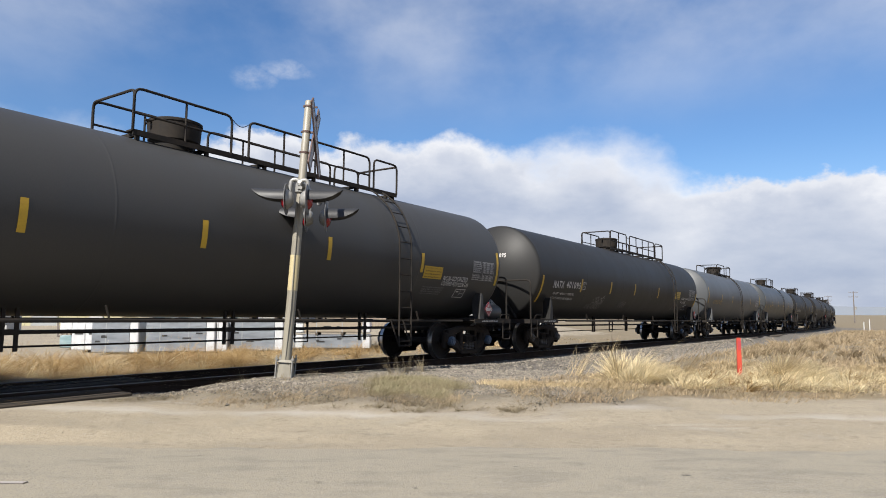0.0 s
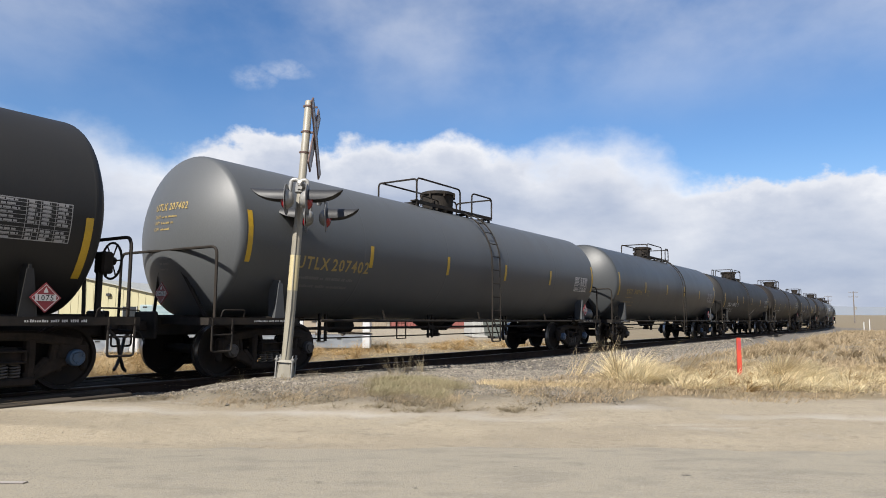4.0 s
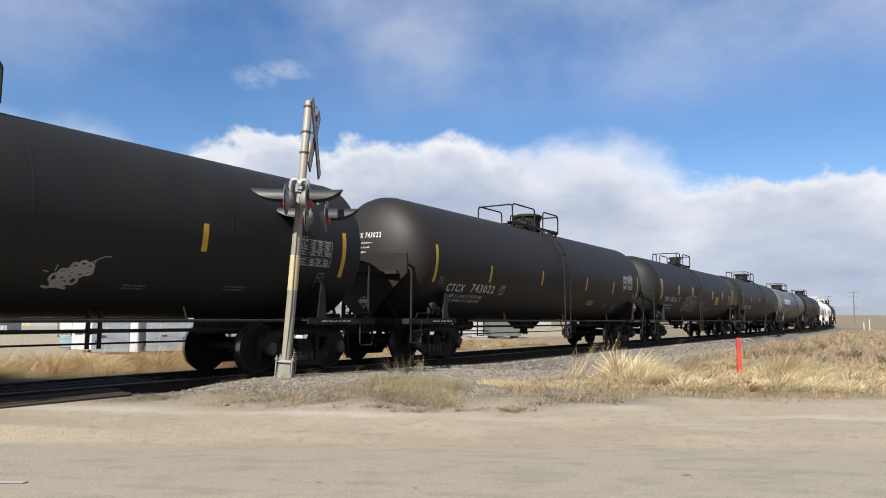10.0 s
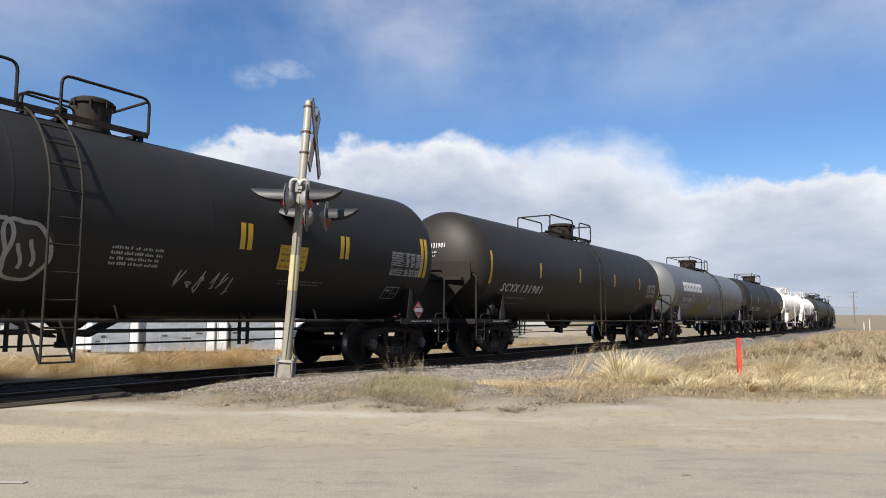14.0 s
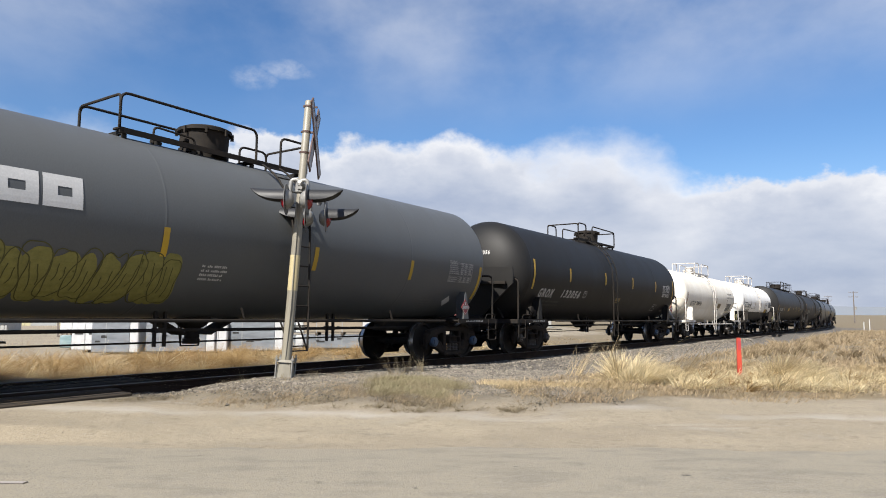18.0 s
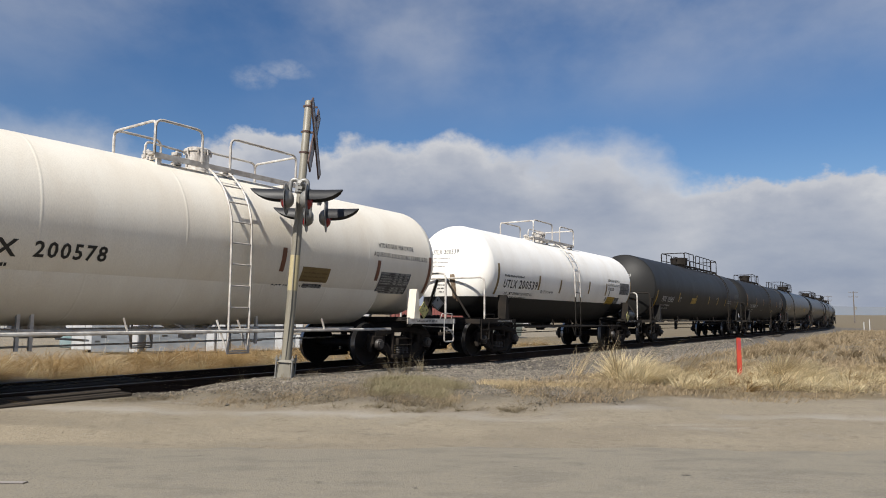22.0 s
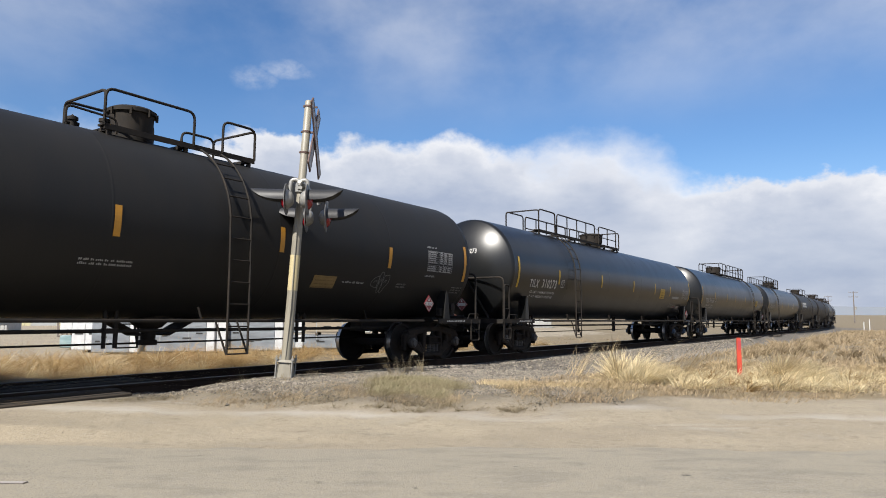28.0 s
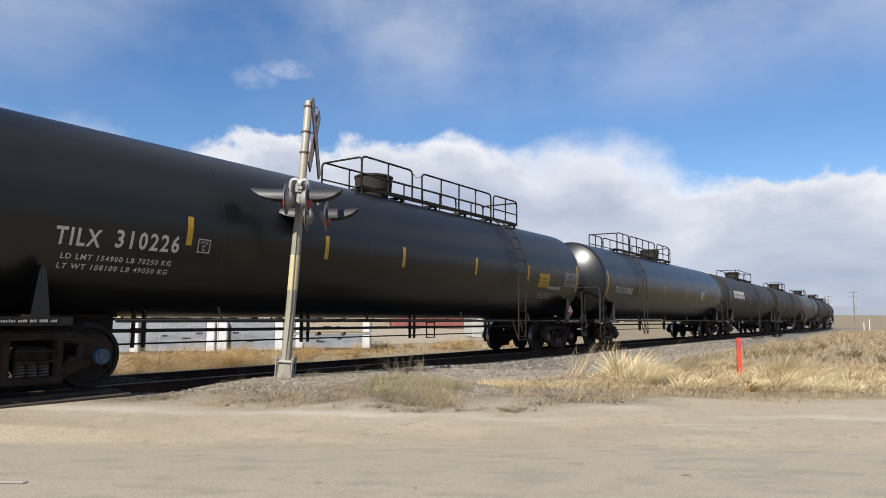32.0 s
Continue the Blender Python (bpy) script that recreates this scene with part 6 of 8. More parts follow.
MARKS[11] = [
    ("print", -4.9, 2.25, 1.42, 0.095, 1, "black letter"), ("text", -4.89, 2.02, 0.77, 0.248, "UTLX", "K"), ("text", -3.98, 2.03, 1.18, 0.26, "200539", "K"),
    ("text", -4.69, 1.76, 1.73, 0.094, "LD LMT 208900 LB 93050 KG", "K"), ("print", -4.71, 1.66, 1.67, 0.077, 1, "black letter"),
    ("text", -2.48, 1.87, 0.88, 0.104, "DOT SP 14593", "K"), ("scrawl", -2.28, 1.49, 0.36, 0.193, 3, 0.012, "scrawl white"),
    ("text", 3.01, 2.49, 1.25, 0.099, "HYDROGEN PEROXIDE", "K"), ("text", 3.06, 2.32, 1.21, 0.098, "AQUEOUS SOLUTIONS", "K"),
    ("text", 3.07, 2.17, 0.65, 0.11, "STABILIZED", "K"), ("dark table", 4.33, 2.22, 1.02, 0.449, "black letter"), ("board", 3.19, 1.74, 0.78, 0.312, "yellow"),
    ("grey table", 3.99, 1.74, 0.44, 0.27, "black letter"), ("patch", 3.23, 2.0, 0.08, 0.2, "grey panel"), ("patch", 3.0, 1.79, 0.13, 0.152, "grey panel"),
    ("print", 4.07, 1.32, 0.44, 0.159, 2, "panel ink")]
STRIPS[12] = [(-8.38, 1.9, 0.9), (-4.9, 2.1, 0.45), (-1.74, 2.07, 0.45), (0.94, 2.1, 0.45), (2.98, 2.09, 0.45), (4.95, 2.09, 0.45), (8.38, 1.9, 0.9)]
MARKS[12] = [
    ("text", -7.53, 1.98, 0.64, 0.265, "PROX", "W"), ("text", -6.66, 1.97, 0.91, 0.283, "105405", "W"),
    ("text", -7.5, 1.7, 1.47, 0.086, "LD LMT 154400 LB 70000 KG", "W"), ("text", -7.49, 1.57, 1.48, 0.086, "LT WT 131600 LB 59700 KG", "W"),
    ("plate", -4.77, 2.0, 0.27, 0.258, "white letter"), ("board", -2.62, 1.99, 0.78, 0.302, "yellow"), ("print", 2.38, 2.24, 0.42, 0.103, 2, "white letter")]
STRIPS[13] = [(-7.67, 2.38, 0.9), (-4.35, 2.37, 0.45), (-1.48, 2.38, 0.45), (1.6, 2.41, 0.45), (4.68, 2.32, 0.45), (7.67, 2.38, 0.9)]
MARKS[13] = [
    ("text", -6.6, 2.01, 0.86, 0.231, "CTCX", "W"), ("text", -5.57, 2.03, 1.1, 0.24, "303108", "W"), ("text", -6.61, 1.78, 1.47, 0.08, "LD LMT 207100LB 93950KG", "W"),
    ("text", -6.61, 1.65, 1.46, 0.085, "LT WT 78900LB 35750KG", "W"), ("plate", -3.97, 2.02, 0.28, 0.253, "white letter"),
    ("print", -1.93, 1.79, 0.97, 0.106, 2, "panel ink"), ("table", 6.07, 2.36, 1.02, 0.48, "panel ink"), ("print", 6.04, 2.68, 0.48, 0.067, 1, "panel ink"),
    ("print", 6.03, 2.01, 0.46, 0.065, 1, "panel ink"), ("print", 3.36, 1.75, 0.69, 0.073, 1, "panel ink"), ("scrawl", 4.3, 1.78, 0.46, 0.423, 3, 0.012, "grey letter"),
    ("print", 5.1, 1.75, 0.37, 0.111, 2, "grey letter"), ("print", 7.27, 1.73, 0.47, 0.187, 3, "grey letter")]
STRIPS[14] = [(-8.95, 2.37, 0.9), (-6.22, 2.35, 0.45), (-2.59, 2.39, 0.45), (0.86, 2.36, 0.45), (3.65, 2.36, 0.45), (5.9, 2.33, 0.45), (9.14, 2.41, 0.9)]
MARKS[14] = [
    ("text", -8.2, 2.09, 0.6, 0.253, "TILX", "W"), ("text", -7.38, 2.11, 1.0, 0.278, "310273", "W"), ("text", -8.03, 1.84, 1.65, 0.085, "LD LMT 154800LB 70200 KG", "W"),
    ("text", -8.03, 1.71, 1.64, 0.091, "LT WT 108200LB 49100 KG", "W"), ("plate", -6.04, 2.16, 0.23, 0.247, "white letter"),
    ("board", 4.42, 2.18, 0.66, 0.434, "yellow"), ("patch", 6.31, 2.06, 1.11, 0.103, "grey panel"), ("print", 6.23, 1.69, 0.56, 0.195, 4, "panel ink"),
    ("red box", 6.85, 1.65, 0.56, 0.137, "red sign"), ("red box", 7.48, 1.61, 0.58, 0.204, "stain"), ("table", 7.93, 2.24, 1.06, 0.421, "panel ink"),
    ("print", 7.93, 2.48, 0.37, 0.061, 1, "panel ink")]
STRIPS[15] = [(-8.91, 2.37, 0.9), (-6.09, 2.36, 0.45), (-3.06, 2.37, 0.45), (-0.63, 2.37, 0.45), (2.43, 2.37, 0.45), (5.36, 2.37, 0.45), (8.91, 2.37, 0.9)]
MARKS[15] = [
    ("text", -8.09, 2.1, 0.62, 0.256, "TILX", "W"), ("text", -7.26, 2.13, 1.02, 0.267, "310226", "W"),
    ("text", -7.96, 1.84, 1.65, 0.086, "LD LMT 154900 LB 70250 KG", "W"), ("text", -7.97, 1.71, 1.65, 0.091, "LT WT 108100 LB 49050 KG", "W"),
    ("plate", -5.92, 2.15, 0.23, 0.222, "white letter")]
MARKS[5].append(("board", 2.45, 1.60, 0.55, 0.2, "ochre strip"))
MARKS[9].append(("board", 0.0, 1.75, 0.5, 0.2, "ochre strip"))
MARKS[12] += [("table", 7.3, 2.35, 1.05, 0.48, "grey letter"), ("print", 5.4, 2.1, 1.2, 0.22, 2, "white letter")]
MARKS[13].append(("board", 2.55, 1.72, 0.62, 0.27, "ochre strip"))
MARKS[15] += [("board", 6.1, 2.2, 0.7, 0.42, "yellow"), ("table", 7.9, 2.3, 1.05, 0.46, "panel ink"), ("patch", 6.8, 2.0, 0.9, 0.1, "grey panel"), ("print", 6.3, 1.75, 1.0, 0.2, 3, "panel ink")]
MARKS[16] = [("patch", 4.6, 2.3, 0.5, 0.4, "white sign"), ("table", 7.9, 2.3, 1.05, 0.46, "panel ink")]
MARKS[17] = [("logo", -6.9, 2.65, 3.2, 0.48, "white letter"), ("print", -6.8, 2.0, 1.8, 0.36, 2, "grey letter")]

W, Y, K, G = M["white letter"], M["yellow letter"], M["black letter"], M["grey letter"]
RED = (M["red sign"], W)
TRAIN = [
    dict(label="charcoal gas tank car with long roof walkway and yellow strips", paint=M["tank charcoal"], gap=3.0, head=0.38, radius=1.47, center=2.49, gas=1, hatch=0.0, deck=(-1.15, 5.6), ladder=4.75,
         wheel=1, blue=1, reservoir=True,
         placard_at=(1.88, 1.27), placards=[(1, M["red sign"], "1075", K, W)]),
    dict(label="black gas tank car with white numbers and pale scribbles", paint=M["tank soot"], mark="NATX 401095", blue=1, gap=3.1, head=0.38, radius=1.47, center=2.49,
         gas=1, hatch=0.2, deck=(-1.0, 6.1), ladder=4.75,
         wheel=1, placard_at=(1.93, 1.26), placards=[(1, M["red sign"], "1075", K, W), (-1, M["white sign"], "", K, None)]),
    dict(label="light grey tank car with yellow numbers and rust marks", paint=M["tank grey"], mark="UTLX 207402", wide=2.0, text_in=1.0, text_z=2.05, ink=Y, gap=3.0, head=0.38, hatch=0.1, deck=(-1.7, 2.0), ladder=0.6,
         wheel=1, blue=1, reservoir=True, placard_at=(2.07, 1.33), placards=[(1, M["red sign"], "3475", K, W), (-1, M["red sign"], "3475", K, W)]),
    dict(label="slate grey tank car with yellow numbers", paint=M["tank slate"], radius=1.485, center=2.49, mark="NATX 300916", ink=Y, gap=3.0, head=0.36, hatch=-0.35, thick=0.85, deck=(-1.5, 1.8), ladder=1.0,
         wheel=1, blue=1, reservoir=True, placard_at=(2.94, 1.32), placards=[(1, M["red sign"], "1202", K, W), (-1, M["red sign"], "3475", K, W)]),
    dict(label="black tank car with wide white numbers and a white scribble", paint=M["tank black"], radius=1.445, center=2.445, mark="DBUX 250918", gap=2.7, head=0.38,
         hatch=0.6, deck=(-1.6, 1.4), ladder=-0.83, wheel=-1, valves=-1),
    dict(label="brown-black tank car with bold white numbers", paint=M["tank brown"], mark="CTCX 743022", gap=3.38,
         hatch=0.3, deck=(-1.9, 1.4), ladder=-0.08, wheel=2, valves=-1, skirt=True,
         placard_at=(2.13, 1.52), placards=[(1, M["red sign"], "1202", K, W), (-1, M["red sign"], "", K, W)]),
    dict(label="black tank car with double yellow strips and bubble graffiti", paint=M["tank black"], mark="TCBX 194518", gap=3.5,
         hatch=0.2, thick=0.65, deck=(-1.8, 0.8), ladder=-0.89, double=True, wheel=-1, valves=-1,
         placard_at=(1.91, 1.21), placards=[(1, M["red sign"], "", K, W), (-1, M["red sign"], "", K, W)]),
    dict(label="brown-black tank car with slanted white numbers", shear=0.25, paint=M["tank brown"], mark="SCYX 131901", wide=2.5, text_in=0.49, text_z=1.9, gap=3.2, hatch=0.4, deck=(-1.9, 1.7), ladder=0.3,
         skirt=True, wheel=0, valves=-1, placard_at=(1.82, 1.52), placards=[(1, M["red sign"], "1202", K, W), (-1, M["red sign"], "", K, W)]),
    dict(label="grey tank car with a white company mark and olive graffiti", head=0.40, shift=-0.02, paint=M["tank mid grey"], mark="PROX 44984", gap=3.2,
         hatch=0.1, deck=(-1.9, 2.1), ladder=1.1, wheel=0, valves=-1, blue=1,
         placard_at=(2.25, 1.3), placards=[(1, M["red sign"], "1202", K, W), (-1, M["red sign"], "", K, W)]),
    dict(label="matt black tank car with slanted white numbers", shear=0.25, paint=M["tank black"], mark="GROX 132056", gap=3.2, hatch=0.5, deck=(-1.8, 1.9), ladder=-0.76,
         skirt=True, wheel=0, valves=-1, blue=1, placard_at=(1.92, 1.52), placards=[(1, M["red sign"], "1202", K, W), (-1, M["red sign"], "", K, W)]),
    dict(label="dirty white tank car with black lettering and white frame", paint=M["tank cream"], belly=M["tank cream"], pipe=0.79, mark="UTLX 200578", ink=K, gap=3.56, shift=0.14, radius=1.28, center=2.385, hatch=0.05, thick=0.48, deck=(-1.2, 1.9), ladder=0.0, strip=M["rust strip"], trim=M["frame white"], frame=M["frame white"], wheel=-1, runs=[(0.6, 0.55, -0.28)], rail_at=(6.15, 2.12),
         placard_at=(1.94, 1.21), placards=[(1, M["yellow sign"], "2014", K, None), (-1, M["yellow sign"], "", K, None)]),
    dict(label="white tank car with black lower half and white rails", paint=M["tank white"], lower=M["tank black"], belly=M["tank black"], pipe=0.79, mark="UTLX 200539", ink=K, gap=3.52, shift=0.13, radius=1.285, center=2.385,
         hatch=0.0, thick=0.42, deck=(-1.7, 1.5), ladder=0.02, strip=M["ochre strip"], trim=M["frame white"], wheel=1, runs=[(0.75, 0.30, -0.15)], rail_at=(6.10, 2.12), reservoir=True,
         placard_at=(2.38, 1.13), placards=[(1, M["yellow sign"], "2014", K, None), (-1, M["white sign"], "", K, None)]),
    dict(label="dark grey gas tank car with a long roof walkway", paint=M["tank soot"], mark="PROX 105405", gap=3.44, head=0.42, radius=1.47, center=2.49,
         gas=1, hatch=0.3, deck=(-0.9, 6.4), ladder=5.0, wheel=0, cabinet=True,
         placard_at=(1.9, 1.25), placards=[(1, M["white sign"], "", K, None), (-1, M["white sign"], "", K, None)]),
    dict(label="black tank car with bold white numbers and yellow strips", paint=M["tank black"], mark="CTCX 303108", gap=3.0, strip=M["amber"],
         hatch=-0.5, deck=(-1.3, 1.6), ladder=0.58, thick=0.8, wheel=0, valves=1,
         placard_at=(2.96, 1.36), placards=[(1, M["red sign"], "1230", K, W), (-1, M["red sign"], "", K, W)]),
    dict(label="glossy black gas tank car with white numbers", paint=M["tank gloss"], mark="TILX 310273", blue=1, gap=3.05, head=0.36, radius=1.47, center=2.49,
         gas=-1, hatch=0.0, deck=(-6.0, 1.5), ladder=-5.04, wheel=0, cabinet=True,
         placard_at=(2.09, 1.29), placards=[(1, M["red sign"], "1075", K, W), (-1, M["red sign"], "", K, W)]),
    dict(label="glossy black gas tank car, its walkway towards the rear", paint=M["tank gloss"], mark="TILX 310226", gap=2.98, head=0.34, radius=1.47, center=2.49,
         gas=1, hatch=0.0, deck=(-1.15, 6.2), ladder=4.7, wheel=0, blue=-1, cabinet=True,
         placard_at=(2.09, 1.29), placards=[(1, M["red sign"], "1075", K, W), (-1, M["red sign"], "", K, W)]),
    dict(label="glossy black gas tank car with forward walkway", paint=M["tank gloss"], mark="TILX 310082", wide=1.88, text_in=0.8, text_z=2.16, gap=2.98, head=0.36, radius=1.47, center=2.49,
         gas=-1, hatch=0.6, deck=(-5.6, 2.0), ladder=-5.0, wheel=0, cabinet=True),
    dict(label="black tank car with a white company mark", paint=M["tank soot"], gap=3.0, hatch=0.0, deck=(-2.0, 3.6), ladder=1.0, wheel=1, gas=0),
    dict(label="brown-black tank car, dusty", paint=M["tank brown"], gap=3.0, hatch=0.0, deck=(-1.8, 2.2), ladder=0.6, wheel=1),
    dict(label="slate grey tank car, dusty", paint=M["tank slate"], gap=3.0, hatch=0.0, deck=(-1.8, 2.0), ladder=0.6, wheel=1),
    dict(label="black tank car, dusty", paint=M["tank black"], gap=3.0, hatch=0.0, deck=(-1.8, 2.0), ladder=0.6, wheel=-1),
    dict(label="dark brown tank car, dusty", paint=M["tank brown"], gap=3.0, hatch=0.0, deck=(-1.8, 2.0), ladder=0.6, wheel=1),
]
COUPLINGS = [-136.9, -116.2, -95.47, -77.67, -59.7, -41.8, -24.16, -6.26, 11.13, 29.22, 46.62, 60.75, 74.79, 95.05, 113.11, 134.1, 154.73, 175.4, 194.1, 213.3, 229.7, 247, 264.5]
for number, spec in enumerate(TRAIN):
    end = (COUPLINGS[number + 1] - COUPLINGS[number]) / 2 - 1.45
    plain = [(end * f, 2.38, 0.9 if abs(f) == 1 else 0.45) for f in (-1, -0.6, -0.2, 0.2, 0.6, 1)]
    spec.update({"from": COUPLINGS[number], "to": COUPLINGS[number + 1], "seed": 100 + number, "strips_at": STRIPS.get(number, plain), "knuckle": 0.14 if number in (0, 1, 2, 3, 4, 8, 12, 14, 15, 16) else 0.0,
                 "marks": MARKS.get(number, [("print", -end + 0.8, 1.85, 1.9, 0.36, 2, "grey letter")])})
    tank_car(spec)


# ---------------------------------------------------------------- crossing signal
def hood_shape():
    """A long half-round visor: flat along the top, its lower edges sweeping up to a pointed tip; points along +x from the disc."""
    bm = bmesh.new()
    rows = []
    for k in range(13):
        f = k / 12
        reach = math.radians(6 + 92 * math.sqrt(max(0.0, 1 - f ** 2.6)))
        ring = []
        for j in range(17):
            a = -reach + 2 * reach * j / 16
            ring.append((0.58 * f, 0.172 * math.sin(a) * (1 - 0.12 * f), 0.172 * math.cos(a) + 0.02 * f * f))
        rows.append(ring)
    outer = [[bm.verts.new(p) for p in r] for r in rows]
    inner = [[bm.verts.new((p[0], p[1] * 0.95, p[2] * 0.95 - 0.004)) for p in r] for r in rows]
    for grid, turn_ in ((outer, False), (inner, True)):
        for a, b in zip(grid, grid[1:]):
            for j in range(16):
                f = (a[j], a[j + 1], b[j + 1], b[j])
                bm.faces.new(f[::-1] if turn_ else f)
    for j in range(16):
        bm.faces.new((outer[-1][j], outer[-1][j + 1], inner[-1][j + 1], inner[-1][j]))
    for k in range(12):
        for j in (0, 16):
            bm.faces.new((outer[k][j], outer[k + 1][j], inner[k + 1][j], inner[k][j]))
    bmesh.ops.recalc_face_normals(bm, faces=bm.faces[:])
    return bm


def build_signal():
    base = (-2.69, 11.70, 0.08)
    mast = tagged(empty("crossing_signal", pose(*base, 0, 3.65, 0)), "leaning cream crossing signal mast with crossbuck and four hooded red lamps", "crossing signal")
    # tapered four-sided base casting with ribs and anchor bolts
    bm = bmesh.new()
    for x0, z0, x1, z1 in ((0.155, 0.0, 0.15, 0.03), (0.125, 0.03, 0.10, 0.31), (0.135, 0.31, 0.125, 0.35)):
        vs = []
        for r, z in ((x0, z0), (x1, z1)):
            vs.append([bm.verts.new((r * a, r * b, z)) for a, b in ((-1, -1), (1, -1), (1, 1), (-1, 1))])
        for j in range(4):
            bm.faces.new((vs[0][j], vs[0][(j + 1) % 4], vs[1][(j + 1) % 4], vs[1][j]))
        bm.faces.new(vs[1])
        bm.faces.new(vs[0][::-1])
    casting = part("base_casting", bm, M["post paint"], mast, "grey bolted base casting")
    for a, b in ((-1, -1), (1, -1), (1, 1), (-1, 1)):
        bm = bmesh.new()
        plate(bm, [(0.0, 0.03), (0.075, 0.03), (0.03, 0.31), (0.0, 0.31)], 0.022, Matrix.Rotation(math.atan2(b, a), 4, "Z") @ Matrix.Translation((0.115, 0, 0)))
        part("rib", bm, M["post paint"], casting)
        bm = bmesh.new()
        tube(bm, [(a * 0.135, b * 0.135, 0.0), (a * 0.135, b * 0.135, 0.42)], 0.014, 6)
        box(bm, (a * 0.135, b * 0.135, 0.365), (0.045, 0.045, 0.03))
        box(bm, (a * 0.135, b * 0.135, 0.045), (0.045, 0.045, 0.03))
        part("anchor_bolt", bm, M["galv"], casting)
    bm = bmesh.new()
    lathe(bm, [(0.085, 0.30), (0.083, 1.5), (0.080, 2.60), (0.078, 2.66), (0.070, 2.70), (0.068, 4.86), (0.05, 4.89), (0.0, 4.90)], sides=24)
    part("pole", bm, M["post paint"], mast, smooth=True)
    bm = bmesh.new()
    lathe(bm, [(0.0855, 1.53), (0.0855, 2.14)], sides=24, cap=False)
    part("reflective_band", bm, M["mast band"], mast, "pale yellow reflective band", smooth=True)
    # cross arm along the track's far and near side, with an elbow down to each pair of lamps
    pairs = ((0.02, -0.36, 3.06), (0.19, 0.58, 2.89))
    bm = bmesh.new()
    tube(bm, [(pairs[0][0] + 0.03, -0.40, 3.36), (pairs[1][0] + 0.02, 0.62, 3.24)], 0.036, 10)
    part("cross_arm", bm, M["galv"], mast, "galvanised lamp arm", smooth=True)
    bm = bmesh.new()
    lathe(bm, [(0.075, 3.22), (0.105, 3.24), (0.105, 3.38), (0.085, 3.41), (0.075, 3.44)], sides=18)
    for e in (-1, 1):
        box(bm, (0.02 * e, -0.11, 3.31), (0.05, 0.03, 0.07), bevel=0.006)
    part("arm_clamp", bm, M["galv"], mast, "cast clamp holding the arm", smooth=True)
    for x, y, z in pairs:
        for e in (-1, 1):
            bm = bmesh.new()
            tube(bm, rounded([(x + 0.03, y, z + 0.24), (x + 0.03 + e * 0.03, y, z + 0.34), (x + 0.02 + e * 0.14, y, z + 0.33), (x + 0.02 + e * 0.15, y, z + 0.12)], 0.07, 5), 0.036, 10)
            part("lamp_bracket", bm, M["galv"], mast, "galvanised elbow pipe", smooth=True)
            m = pose(x, y, z, 0, -3.65, 0) @ (Matrix.Rotation(radians(4), 4, "Z") if e > 0 else Matrix.Rotation(radians(184), 4, "Z"))
            bm = bmesh.new()
            lathe(bm, [(0.0, 0.03), (0.07, 0.035), (0.115, 0.06), (0.15, 0.11), (0.165, 0.15)], Matrix.Translation((0.02, 0, 0)) @ ALONG_X, 28, cap=False)
            lamp = part("lamp_head", bm, M["galv"], mast, "round grey signal lamp housing", at=m, smooth=True)
            bm = bmesh.new()
            lathe(bm, [(0.13, 0.165), (0.262, 0.150), (0.268, 0.156), (0.262, 0.164), (0.15, 0.180), (0.13, 0.180)], Matrix.Translation((0.02, 0, 0)) @ ALONG_X, 36, cap=False)
            part("background_disc", bm, M["disc grey"], lamp, "thin grey background disc", smooth=True)
            part("hood", kept(("hood",), hood_shape, True), M["hood"], lamp, "black visor", at=pose(0.19, 0, 0.0, 0, 1, 0))
            bm = bmesh.new()
            lathe(bm, [(0.0, 0.075), (0.06, 0.068), (0.11, 0.045), (0.14, 0.015), (0.148, 0.0)], Matrix.Translation((0.195, 0, -0.03)) @ ALONG_X, 22, cap=False)
            part("lens", bm, M["lens red"], lamp, "red lens", smooth=True)
    # crossbuck, hanging straighter than the mast
    for a, off in ((36, 0.014), (-36, -0.014)):
        bm = bmesh.new()
        box(bm, (off, 0, 0), (0.014, 0.21, 1.42), bevel=0.003)
        board = part("crossbuck_board", bm, M["sign white"], mast, "weathered white board with rusty edges", at=pose(0.165, 0, 4.20, 0, -3.5, 0.5) @ pose(0, 0, 0, a, 0, 0))
        for w in (-1, 1):
            part("board_edge", box(bmesh.new(), (off, w * 0.110, 0), (0.024, 0.018, 1.44)), M["rust edge"], board)
            part("board_edge", box(bmesh.new(), (off, 0, w * 0.7175), (0.024, 0.20, 0.016)), M["rust edge"], board)
        for w in (-0.30, -0.10, 0.10, 0.30):
            part("letter_bar", box(bmesh.new(), (off - 0.009, 0, w * 1.6), (0.004, 0.10, 0.16)), M["black letter"], board)
    for z in (3.95, 4.32, 4.78):
        bm = bmesh.new()
        lathe(bm, [(0.070, z - 0.016), (0.078, z - 0.016), (0.078, z + 0.016), (0.070, z + 0.016)], sides=18)
        box(bm, (0.115, 0, z), (0.09, 0.035, 0.03))
        box(bm, (-0.08, 0.0, z), (0.03, 0.03, 0.03))
        part("clamp", bm, M["rust edge"], mast, "rusty band clamp")
    bm = bmesh.new()
    tube(bm, [(0.0, -0.092, 0.33), (0.02, -0.097, 1.2), (0.0, -0.092, 3.15)], 0.010, 6)
    part("conduit", bm, M["post paint"], mast)
    bm = bmesh.new()
    lathe(bm, [(0.30, -0.20), (0.30, 0.0), (0.27, 0.012), (0.0, 0.015)], sides=20)
    tagged(part("concrete_footing", bm, M["concrete"], at=pose(base[0], base[1], base[2] - 0.02)), "round concrete footing under the signal mast", "footing")


build_signal()


